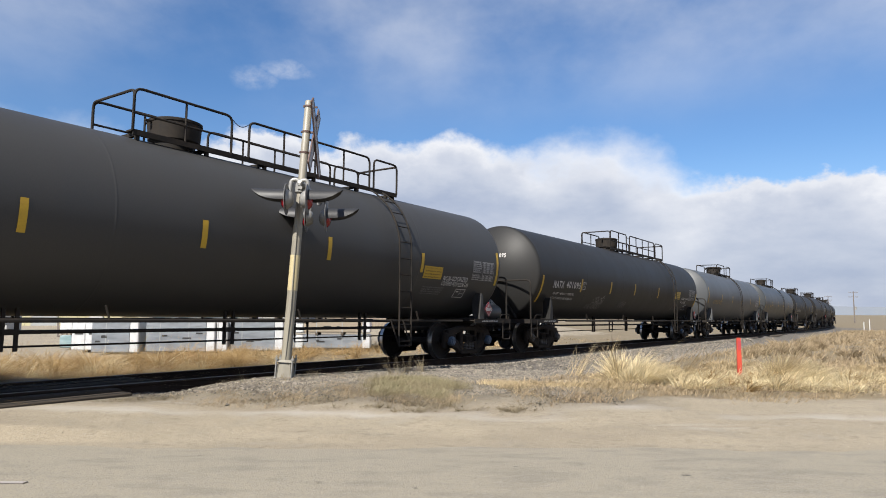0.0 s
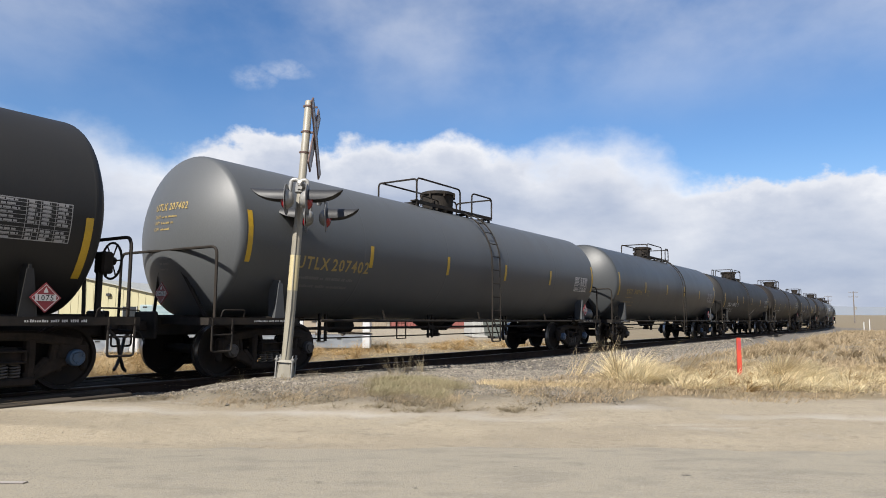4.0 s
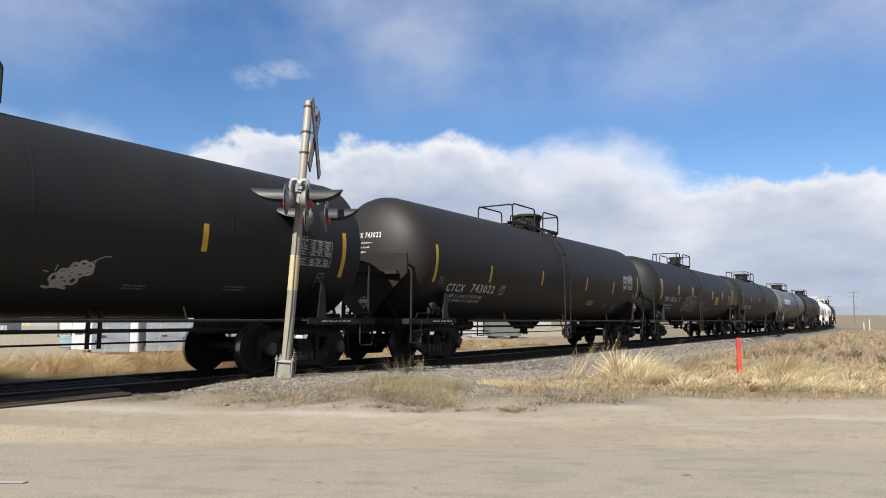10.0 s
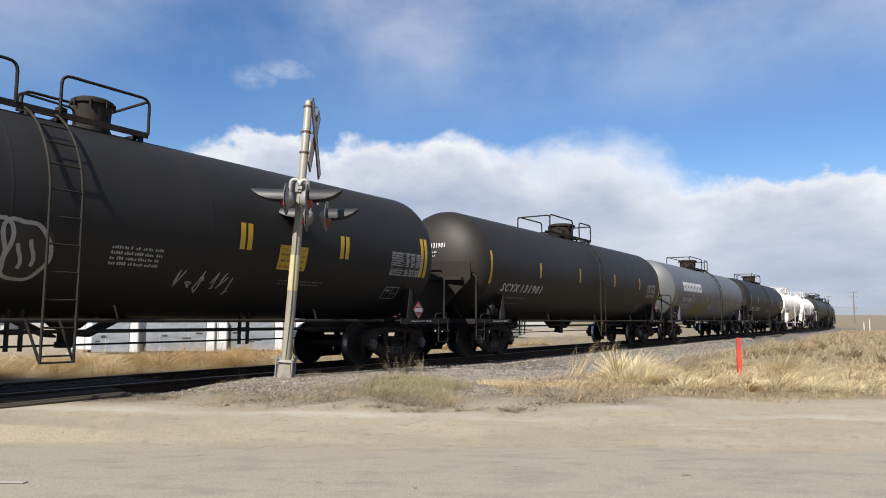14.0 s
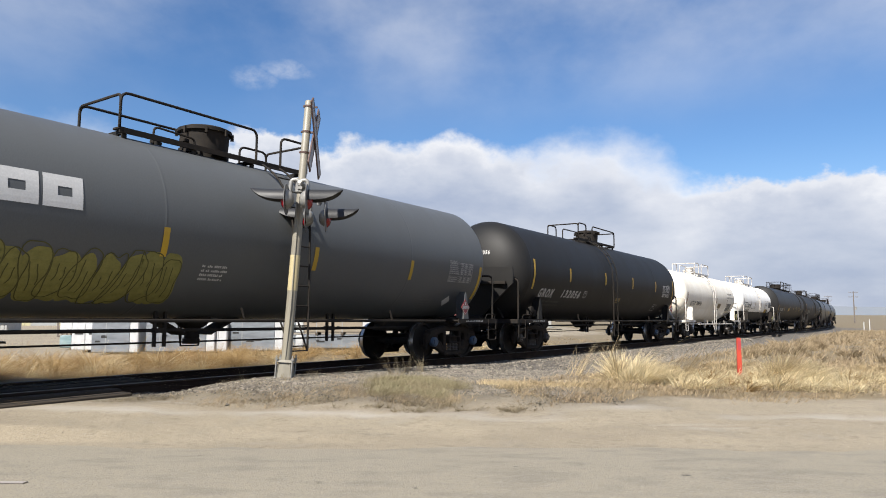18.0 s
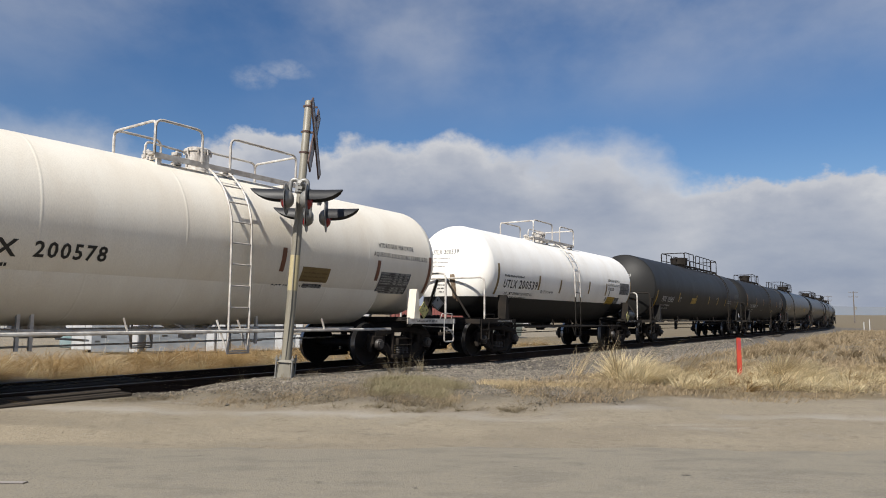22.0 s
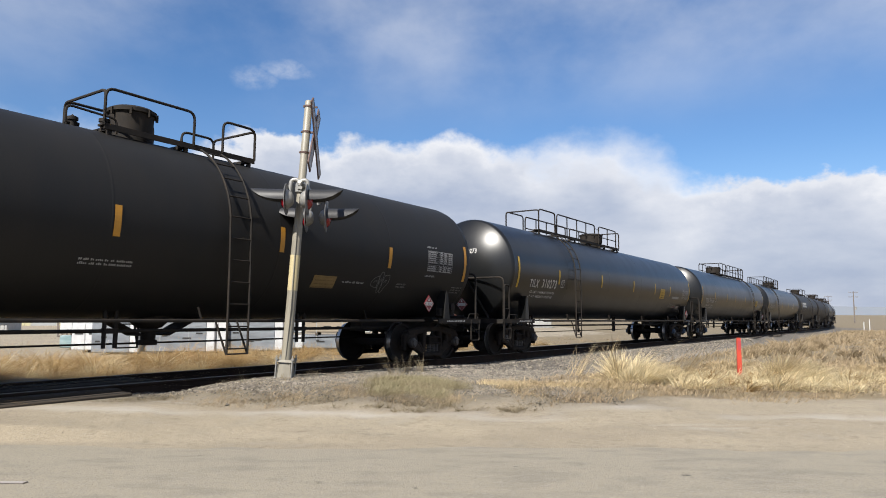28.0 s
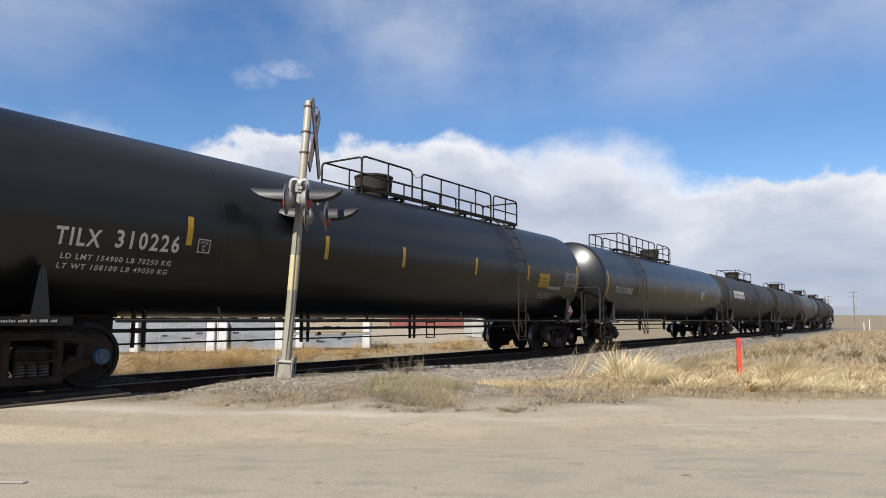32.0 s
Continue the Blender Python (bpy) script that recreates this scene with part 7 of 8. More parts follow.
def build_roadside():
    z = float(ground_height(5.45, 12.6))
    stake = tagged(empty("survey_stake", pose(5.45, 12.6, z)), "orange-red painted survey stake in dry grass", "survey stake")
    bm = bmesh.new()
    plate(bm, [(-0.042, -0.1), (0.042, -0.1), (0.038, 0.79), (0.026, 0.815), (-0.026, 0.815), (-0.036, 0.79)], 0.03)
    part("board", bm, M["orange"], stake)
    bm = bmesh.new()
    box(bm, (0.004, -0.017, 0.68), (0.055, 0.004, 0.17))
    part("dark_label", bm, M["trim red"], stake)
    for x, y, h in ((64.2, 104.0, 1.35), (65.2, 104.2, 1.7)):
        bm = bmesh.new()
        lathe(bm, [(0.08, -0.5), (0.08, h - 0.1), (0.06, h), (0.0, h + 0.03)], sides=12)
        tagged(part("marker_post", bm, M["white paint"], at=pose(x, y, float(ground_height(x, y))), smooth=True), "white round marker post in the field", "marker post", "marker posts")
    for x, y, h in ((116.0, 192.0, 8.4), (136.0, 240.0, 8.5), (196.0, 346.0, 9.0)):
        pole = tagged(empty("utility_pole", pose(x, y, -0.6)), "distant brown wooden utility pole with crossarms", "utility pole", "utility poles")
        bm = bmesh.new()
        lathe(bm, [(0.17, -0.5), (0.11, h), (0.0, h + 0.02)], sides=10)
        part("pole", bm, M["wood pole"], pole)
        for k in (0.4, 1.6):
            bm = bmesh.new()
            box(bm, (0, 0, h - k), (2.6, 0.11, 0.12))
            arm = part("crossarm", bm, M["wood pole"], pole)
            for q in (-1.3, -0.7, 0.7, 1.3):
                mesh = kept(("insulator",), lambda: lathe(bmesh.new(), [(0.05, 0.0), (0.09, 0.08), (0.06, 0.24), (0.0, 0.26)], sides=8))
                part("insulator", mesh, M["galv"], arm, at=pose(q, 0, h - k + 0.09))
        if h and x < 120:
            bm = bmesh.new()
            lathe(bm, [(0.25, 0.0), (0.25, 0.9), (0.0, 0.95)], Matrix.Translation((0.42, 0, h - 5.2)), 12)
            part("transformer", bm, M["galv"], pole)


build_roadside()


# ---------------------------------------------------------------- yard behind the track
def build_building(name, label, x0, x1, y, depth, eave, ridge, wall, roof):
    """A gabled metal building, its gable end towards the track."""
    house = tagged(empty(name, pose((x0 + x1) / 2, y, -0.62)), label, "building")
    w = (x1 - x0) / 2
    bm = bmesh.new()
    outline = [(-w, -0.3), (w, -0.3), (w, eave), (0, ridge), (-w, eave)]
    a = [bm.verts.new((px, 0, pz)) for px, pz in outline]
    b = [bm.verts.new((px, depth, pz)) for px, pz in outline]
    bm.faces.new(a), bm.faces.new(b[::-1])
    for i in range(5):
        bm.faces.new((a[(i + 1) % 5], a[i], b[i], b[(i + 1) % 5]))
    bmesh.ops.recalc_face_normals(bm, faces=bm.faces[:])
    body = part("wall", bm, wall, house)
    bm = bmesh.new()
    for k in range(int(w * 2 / 0.9)):
        x = -w + 0.45 + k * 0.9
        top = eave + (ridge - eave) * (1 - abs(x) / w) - 0.1
        box(bm, (x, -0.02, top / 2), (0.05, 0.05, top))
    part("wall_ribs", bm, wall, body)
    for e in (-1, 1):
        bm = bmesh.new()
        beam(bm, (e * (w + 0.3), depth / 2, eave - 0.02), (0, depth / 2, ridge + 0.08), depth + 0.7, 0.10)
        part("roof", bm, roof, house)
    return house, w


def build_yard():
    house, w = build_building("metal_warehouse", "cream metal-clad warehouse with a low gable", -52.5, -34.0, 82.0, 22.0, 3.9, 5.85, M["cream wall"], M["cream roof"])
    for x, wide, high, mat in ((1.6, 1.5, 2.1, M["white paint"]), (-4.6, 3.0, 3.0, M["grey wall"]), (5.6, 1.6, 1.2, M["glass dark"])):
        bm = bmesh.new()
        box(bm, (x, -0.07, high / 2 if high > 1.5 else 1.9), (wide, 0.10, high))
        door = part("door" if high > 1.5 else "window", bm, mat, house)
        bm = bmesh.new()
        for e in (-1, 1):
            box(bm, (x + e * (wide / 2 + 0.05), -0.08, high / 2 if high > 1.5 else 1.9), (0.10, 0.14, high + 0.1))
        part("door_trim", bm, M["cream roof"], door)
    bm = bmesh.new()
    box(bm, (3.0, -0.2, 3.9), (0.5, 0.3, 0.35), bevel=0.04)
    part("wall_lamp", bm, M["hood"], house)
    house, w = build_building("metal_shed", "long pale grey metal shed with a white roof", -31.0, -16.5, 78.0, 16.0, 3.1, 4.1, M["grey wall"], M["white paint"])
    for x in (-4.0, 0.5, 4.5):
        bm = bmesh.new()
        box(bm, (x, -0.07, 1.3), (2.6, 0.10, 2.6))
        part("door", bm, M["cream roof"], house)

    # lumber bundles under wrap
    def bundle(x, y, length, tiers, wraps, end, turn_deg=8, tall=0.46):
        x, y, length = x * 0.80, y * 0.80, length * 0.80
        z = float(ground_height(x, y))
        stack = tagged(empty("lumber_stack", pose(x, y, z, 0, 0, turn_deg)), "wrapped lumber bundles stacked on bunks in the yard", "lumber stack", "lumber stacks")
        for k in range(tiers):
            zz = 0.09 + k * (tall + 0.10)
            bm = bmesh.new()
            box(bm, (0, 0, zz + tall / 2), (length, 1.15, tall), bevel=0.03)
            b = part("lumber_pack", bm, wraps[k % len(wraps)], stack, "plastic-wrapped lumber bundle")
            bm = bmesh.new()
            box(bm, (length / 2 + 0.13, 0, zz + tall / 2), (0.28, 1.17, tall + 0.015), bevel=0.03)
            part("end_cap", bm, end, b, "white wrap at the bundle's end")
            for q in range(int(length / 0.9)):
                xx = -length / 2 + 0.45 + q * 0.9
                bm = bmesh.new()
                box(bm, (xx, 0, zz + tall / 2), (0.03, 1.165, tall + 0.012))
                part("strap", bm, M["grey wall"], b)
                bm = bmesh.new()
                box(bm, (xx, 0, zz - 0.045), (0.09, 1.2, 0.09))
                part("bunk", bm, M["tie"], b)
            rng = np.random.default_rng(int(abs(x) * 100) + k)
            for q in range(3):
                xx = float(rng.uniform(-0.5, 0.5)) * (length - 0.3)
                mark = box(bmesh.new(), (xx, -0.582, zz + tall * float(rng.uniform(0.3, 0.85))), (float(rng.uniform(0.1, 0.3)), 0.006, 0.05))
                part("wrap_print", mark, M["black letter"], b)

    Wt, Gt, Tt = M["wrap white"], M["wrap grey"], M["wrap teal"]
    bundle(-13.3, 28.0, 1.5, 1, [Gt], Wt, 4, 0.98)
    bundle(-15.6, 30.5, 1.2, 1, [Wt], Wt, 4, 0.9)
    bundle(-10.8, 28.3, 2.4, 1, [Gt], Wt, 4, 0.98)
    bundle(-11.4, 31.5, 4.6, 3, [Gt, Tt, Tt], Wt, 4)
    bundle(-7.9, 28.8, 1.9, 1, [Gt], Wt, 4, 0.98)
    bundle(-8.0, 31.6, 2.6, 3, [Gt, Gt, Tt], Wt, 4)
    bundle(-4.9, 31.0, 2.6, 3, [Gt, M["beige"], Gt], Wt, 4)
    bundle(-16.8, 33.0, 2.6, 2, [Tt, Wt], Wt, 4)
    bundle(-9.4, 28.5, 0.5, 1, [Wt], Wt, 4, 0.98)

    def container(x, y, length, height, mat, label):
        thing = tagged(empty("shipping_container", pose(x, y, float(ground_height(x, y)), 0, 0, 10)), label, "container", "containers in the yard")
        bm = bmesh.new()
        box(bm, (0, 0, height / 2 + 0.05), (length, 2.4, height), bevel=0.03)
        part("body", bm, mat, thing)
        n = int(length / 0.3)
        for k in range(n):
            mesh = kept(("rib", round(height, 2)), lambda: box(bmesh.new(), (0, -1.215, height / 2 + 0.05), (0.14, 0.05, height - 0.3), bevel=0.015))
            part("rib", mesh, mat, thing, at=pose(-length / 2 + 0.25 + k * (length - 0.5) / (n - 1), 0, 0))
        bm = bmesh.new()
        for h in (0.10, height):
            box(bm, (0, -1.22, h), (length, 0.06, 0.14))
        part("frame_rail", bm, mat, thing)

    container(-1.5, 67.0, 7.2, 2.1, M["container red"], "faded red ribbed steel shipping container")
    container(-7.6, 67.0, 4.0, 2.0, M["beige"], "beige ribbed storage container")
    container(2.4, 44.0, 1.6, 1.7, M["container white"], "white ribbed storage container")
    container(9.5, 74.0, 4.0, 2.0, M["container white"], "white ribbed storage container far off")
    container(-33.0, 50.0, 3.0, 2.3, M["container white"], "white ribbed trailer box")
    # steel bin
    bin_ = tagged(empty("steel_bin", pose(3.6, 41.0, float(ground_height(3.6, 41.0)), 0, 0, 10)), "grey-green steel refuse bin in the yard", "steel bin")
    bm = bmesh.new()
    plate(bm, [(-0.9, 0.15), (0.9, 0.15), (1.1, 1.35), (-1.1, 1.35)], 1.6)
    part("body", bm, M["box green"], bin_)
    bm = bmesh.new()
    box(bm, (0, 0, 1.38), (2.3, 1.75, 0.07), bevel=0.01)
    part("lid", bm, M["box green"], bin_)
    for x in (-0.7, 0.7):
        bm = bmesh.new()
        box(bm, (x, 0, 0.07), (0.1, 1.5, 0.15))
        part("skid", bm, M["frame"], bin_)
    # parked trailer with a printed side, far left
    trailer = tagged(empty("flat_trailer", pose(-30.0, 44.0, float(ground_height(-30, 44)), 0, 0, 6)), "white trailer with a red and white side panel", "trailer")
    bm = bmesh.new()
    box(bm, (0, 0, 1.15), (3.2, 1.6, 1.1), bevel=0.04)
    part("body", bm, M["container white"], trailer)
    bm = bmesh.new()
    box(bm, (0.1, -0.81, 1.45), (2.6, 0.02, 0.28))
    part("red_stripe", bm, M["trim red"], trailer, "red printed band")
    for k in range(4):
        bm = bmesh.new()
        box(bm, (-0.9 + k * 0.62, -0.812, 1.0), (0.34, 0.012, 0.2))
        part("grey_print", bm, M["grey wall"], trailer)
    for x in (-0.9, 0.9):
        bm = bmesh.new()
        lathe(bm, [(0.34, -0.1), (0.34, 0.1)], Matrix.Translation((x, -0.7, 0.34)) @ ALONG_Y, 18)
        part("wheel", bm, M["wheel"], trailer)
    # pallets
    for x, y in ((-22.0, 40.0), (-20.6, 40.4), (-19.2, 40.7)):
        pallet = tagged(empty("pallet", pose(x, y, float(ground_height(x, y)), 0, 0, 5)), "brown wooden pallet stood on edge", "pallet", "pallets in the yard")
        for k in range(5):
            bm = bmesh.new()
            box(bm, (-0.5 + k * 0.25, 0, 0.5), (0.10, 0.03, 1.0))
            part("slat", bm, M["wood pole"], pallet)
        for h in (0.05, 0.95):
            bm = bmesh.new()
            box(bm, (0, 0.04, h), (1.15, 0.05, 0.09))
            part("bearer", bm, M["wood pole"], pallet)


build_yard()


def build_hills():
    """A low ridge all round, far off; its haze is put into its colour."""
    verts, faces = [], []
    n = 240
    for k in range(n):
        a = 2 * math.pi * k / n
        r = 3000
        h = 36 + 9 * math.sin(3 * a + 1) + 7 * math.sin(11 * a + 0.6) + 4 * math.sin(29 * a) + 2 * math.sin(53 * a + 2) + 22 * math.exp(-((a - 1.02) / 0.10) ** 2)
        verts += [(r * math.cos(a), r * math.sin(a), -30), (r * math.cos(a), r * math.sin(a), h * 0.75), ((r + 300) * math.cos(a), (r + 300) * math.sin(a), -30)]
    for k in range(n):
        a, b = 3 * k, 3 * ((k + 1) % n)
        faces += [(a, b, b + 1, a + 1), (a + 1, b + 1, b + 2, a + 2)]
    mesh = soup("backdrop", verts, faces)
    tagged(part("backdrop", mesh, M["hill"]), "low hills along the horizon, haze painted into their colour", "hills", kind="structure")


build_hills()


# ---------------------------------------------------------------- dry grass
def grass(name, label, mat, x, y, heights, lean, spread_, seed, width=0.004, curl=0.5):
    """Bent blades, each of three narrow pieces, rooted at the points given and combed by a slow eddy."""
    rng = np.random.default_rng(seed)
    n = len(x)
    z = ground_height(x, y) - 0.01
    eddy = 2.4 * terrain_noise(x * 1.0 + seed, y * 1.2, 0.55)
    a = eddy + rng.normal(0, 1.2, n)
    out = np.abs(rng.normal(0.55, 0.45, n)) * spread_
    dx, dy = np.cos(a) * out + lean[0], np.sin(a) * out + lean[1]
    h = heights * rng.uniform(0.55, 1.1, n)
    turn_ = rng.uniform(0, 6.28, n)
    grow = width * (1 + 0.06 * np.hypot(x, y)) * rng.uniform(0.6, 1.5, n)
    w = np.stack([np.cos(turn_) * grow, np.sin(turn_) * grow * 0.6, 0 * x], -1)
    base = np.stack([x, y, z], -1)
    bend = curl * rng.uniform(0.3, 1.6, n)
    slant = np.hypot(dx, dy)

    def along(f):
        reach = f * (1 + bend * f)
        drop = f - 0.42 * np.minimum(slant, 1.6) * bend * f * f
        return base + np.stack([dx * h * reach, dy * h * reach, np.maximum(h * drop, 0.01)], -1)

    one, two, tip = along(0.38), along(0.72), along(1.0)
    v = np.stack([base - w, base + w, one + w * 0.9, one - w * 0.9, two + w * 0.6, two - w * 0.6, tip], 1).reshape(-1, 3)
    o = (np.arange(n) * 7)[:, None]
    quads = np.concatenate([np.concatenate([o, o + 1, o + 2, o + 3], 1), np.concatenate([o + 3, o + 2, o + 4, o + 5], 1)], 0).tolist()
    tris = np.concatenate([o + 5, o + 4, o + 6], 1).tolist()
    mesh = soup(name, v.tolist(), quads + tris)
    return tagged(part(name, mesh, mat), label, "grass", kind="stuff")


def patchy(x, y, size, seed):
    return 0.5 + 0.5 * terrain_noise(x + seed * 7.3, y - seed * 3.1, size)


def plant(count, box4, keep, seed):
    x, y, s, q, rng = scatter(count, box4, keep, seed)
    return x, y, s, q, rng


def clumps(centers, per, radius, seed):
    rng = np.random.default_rng(seed)
    xs, ys = [], []
    for cx, cy, r in centers:
        k = int(per * r * r / (radius * radius))
        xs.append(cx + rng.normal(0, r * 0.5, k)), ys.append(cy + rng.normal(0, r * 0.5, k))
    return np.concatenate(xs), np.concatenate(ys), rng


def tufts(name, label, mat, centers, per, height, seed, spread_=0.8, width=0.005, lean=(0.0, 0.0), curl=0.9):
    """Tussocks: blades that fan out from their own crowns; centers are rows of x, y, radius, tallness."""
    rng = np.random.default_rng(seed)
    c = np.asarray(centers, float)
    who = np.repeat(np.arange(len(c)), np.maximum((per * (c[:, 2] / 0.3) ** 1.4).astype(int), 12))
    n = len(who)
    a, r = rng.uniform(0, 6.28, n), np.abs(rng.normal(0, 0.42, n))
    cx, cy, rad, tall_ = c[who].T
    x, y = cx + np.cos(a) * r * rad, cy + np.sin(a) * r * rad
    z = ground_height(x, y) - 0.01
    h = height * tall_ * rng.uniform(0.4, 1.1, n) * (1 - 0.35 * np.minimum(r, 1))
    a2 = a + rng.normal(0, 1.5, n)
    out = spread_ * (0.15 + r) * rng.uniform(0.4, 1.5, n)
    own = rng.normal(0, 0.35, (len(c), 2))[who]
    dx, dy = np.cos(a2) * out + lean[0] + own[:, 0], np.sin(a2) * out + lean[1] + own[:, 1]
    turn_ = rng.uniform(0, 6.28, n)
    grow = width * rng.uniform(0.5, 1.4, n) * (1 + 0.03 * np.hypot(x, y))
    w = np.stack([np.cos(turn_) * grow, np.sin(turn_) * grow * 0.6, 0 * x], -1)
    base = np.stack([x, y, z], -1)
    bend = curl * rng.uniform(0.1, 1.5, n)
    slant = np.hypot(dx, dy)

    def along(f):
        drop = f - 0.45 * np.minimum(slant, 1.6) * bend * f * f
        return base + np.stack([dx * h * f * (1 + bend * f), dy * h * f * (1 + bend * f), np.maximum(h * drop, 0.01)], -1)

    one, two, tip = along(0.38), along(0.72), along(1.0)
    v = np.stack([base - w, base + w, one + w * 0.9, one - w * 0.9, two + w * 0.6, two - w * 0.6, tip], 1).reshape(-1, 3)
    o = (np.arange(n) * 7)[:, None]
    quads = np.concatenate([np.concatenate([o, o + 1, o + 2, o + 3], 1), np.concatenate([o + 3, o + 2, o + 4, o + 5], 1)], 0).tolist()
    mesh = soup(name, v.tolist(), quads + np.concatenate([o + 5, o + 4, o + 6], 1).tolist())
    return tagged(part(name, mesh, mat), label, "grass", kind="stuff")


def spots(count, box4, keep, seed, small, large):
    x, y, s, q, rng = plant(count, box4, keep, seed)
    r = rng.uniform(small, large, len(x))
    return np.stack([x, y, r, rng.uniform(0.45, 1.0, len(x)) * (0.6 + 0.8 * (r - small) / (large - small))], -1)


def build_grass():
    straw, brown, green, pale = M["straw"], M["brown grass"], M["green grass"], M["pale straw"]

    def behind(x, y, s, q):
        rim = 1.15 + 0.8 * ease((s - 3) / 2)
        return ((q < -rim) & (q > -7.0) & (s > -9) & (s < 24)) * ease((-q - rim) / 0.8)

    # tangled strip behind the rails: low mat, tussocks of three colours, thinner towards the east
    thin_out = lambda s: 1 - 0.75 * ease((s - 9) / 5)
    x, y, s, q, rng = plant(330000, (-18, 8, 8, 34), lambda x, y, s, q: behind(x, y, s, q) * thin_out(s) * np.clip(patchy(x, y, 0.8, 1) * 1.8 - 0.4, 0.12, 1), 21)
    grass("tall_grass", "matted dry straw behind the rails", straw, x, y, rng.uniform(0.04, 0.20, len(x)), (0.3, -0.1), 1.7, 31, curl=1.1, width=0.0018)
    tall = lambda x, y, s, q: behind(x, y, s, q) * thin_out(s) * np.where((s > 3.6) & (s < 5.2), 0.35, 1.0) * np.clip(patchy(x, y, 1.6, 2) * 1.9 - 0.45, 0.08, 1)
    tufts("tall_grass", "tangled straw-coloured tussocks behind the rails", straw, spots(2600, (-18, 12, 8, 38), tall, 22, 0.10, 0.34), 190, 0.46, 52, lean=(0.35, 0.0), spread_=2.3, curl=1.5, width=0.0022)
    tufts("tall_grass", "golden brown tussocks behind the rails", M["gold grass"], spots(4200, (-18, 12, 8, 38), tall, 27, 0.10, 0.36), 200, 0.50, 53, lean=(0.2, 0.0), spread_=2.1, curl=1.5, width=0.0022)
    tufts("tall_grass", "bleached tussocks behind the rails", pale, spots(700, (-18, 12, 8, 38), tall, 28, 0.12, 0.3), 140, 0.42, 54, lean=(0.5, -0.1), spread_=2.0, curl=1.4, width=0.0022)
    deep = lambda x, y, s, q: ((q < -2.0) & (q > -5.0) & (s > -9)) * ((s < 3.4) | ((s > 4.8) & (s < 6.8))) * 0.8
    tufts("tall_grass", "tall tangled golden grass behind the rails", M["gold grass"], spots(1500, (-16, 0, 8, 22), deep, 81, 0.14, 0.4), 170, 0.80, 82, lean=(0.45, -0.1), spread_=2.4, curl=1.5, width=0.0022)
    tufts("tall_grass", "pale straw among the tall golden grass", pale, spots(700, (-16, 0, 8, 22), deep, 83, 0.12, 0.36), 120, 0.76, 84, lean=(0.55, -0.2), spread_=2.6, curl=1.5, width=0.0024)
    tufts("tall_grass", "upright russet clump behind the near rails", M["gold grass"], [(-5.35, 15.6, 0.3, 0.8), (-5.7, 16.0, 0.34, 1.0), (-5.2, 16.2, 0.3, 0.9), (-6.1, 16.1, 0.3, 0.7), (-4.9, 15.9, 0.28, 0.7), (-8.4, 14.6, 0.36, 0.8), (-7.9, 15.0, 0.36, 0.9), (-8.1, 15.4, 0.3, 0.8), (-7.6, 13.4, 0.4, 0.8), (-8.1, 13.0, 0.4, 0.8), (-8.6, 13.2, 0.4, 0.9), (-9.0, 13.6, 0.4, 0.9), (-7.3, 14.0, 0.4, 0.8), (-9.4, 14.4, 0.4, 1.0)], 420, 0.62, 55, spread_=1.7, curl=1.0, width=0.002)
    x, y, s, q, rng = plant(60000, (-18, 14, 8, 46), lambda x, y, s, q: ((q < -2.2) & (q > -8.0) & (s > -8) & (s < 34)) * np.clip(patchy(x, y, 0.8, 5) * 1.8 - 0.6, 0, 1), 22)
    grass("tall_grass", "brown weedy grass behind the rails", brown, x, y, 0.05 + 0.24 * patchy(x, y, 0.6, 3) * ease((-q - 2.0) / 1.2) * (0.4 + 0.6 * thin_out(s)), (0.1, 0.0), 1.1, 32, curl=0.9, width=0.002)
    # field beside the road: short turf, then straw laid flat
    x, y, s, q, rng = plant(260000, (1.0, 18, 9.3, 24), lambda x, y, s, q: ((q > 5.1 + 0.3 * ease((s - 8) / 10)) & (y > 9.75 + 0.25 * np.sin(x * 2.3))) * np.clip(0.1 + 1.1 * patchy(x, y, 0.4, 4), 0, 1) * np.clip(1.4 - y / 24, 0.3, 1), 23)
    grass("short_grass", "short dry brown turf beside the road", brown, x, y, rng.uniform(0.03, 0.15, len(x)), (0.1, 0.0), 1.1, 33, width=0.003, curl=0.8)
    x, y, s, q, rng = plant(190000, (2.6, 20, 10.4, 24), lambda x, y, s, q: (q > 5.5 + 0.3 * ease((s - 8) / 10)) * np.clip(patchy(x, y, 0.8, 6) * 1.9 - 0.5, 0, 1) * ease((y - 10.6) / 1.4) * np.clip(1.5 - y / 22, 0.25, 1), 24)
    grass("straw_grass", "pale straw grass laid over by the wind", straw, x, y, rng.uniform(0.06, 0.20, len(x)), (0.4, -0.3), 1.4, 34, curl=1.0)
    # big tussocks and the straw laid over between them
    tufts("tussock", "tall pale straw tussock at the edge of the ballast", pale, [(3.10, 12.2, 0.20, 0.9), (3.28, 12.4, 0.20, 1.0), (3.45, 12.2, 0.18, 0.8), (3.60, 12.1, 0.2, 0.65), (3.22, 11.8, 0.2, 0.5), (3.8, 11.9, 0.22, 0.42), (3.45, 11.7, 0.2, 0.45)], 900, 0.74, 35, spread_=1.0, curl=1.2, width=0.004)
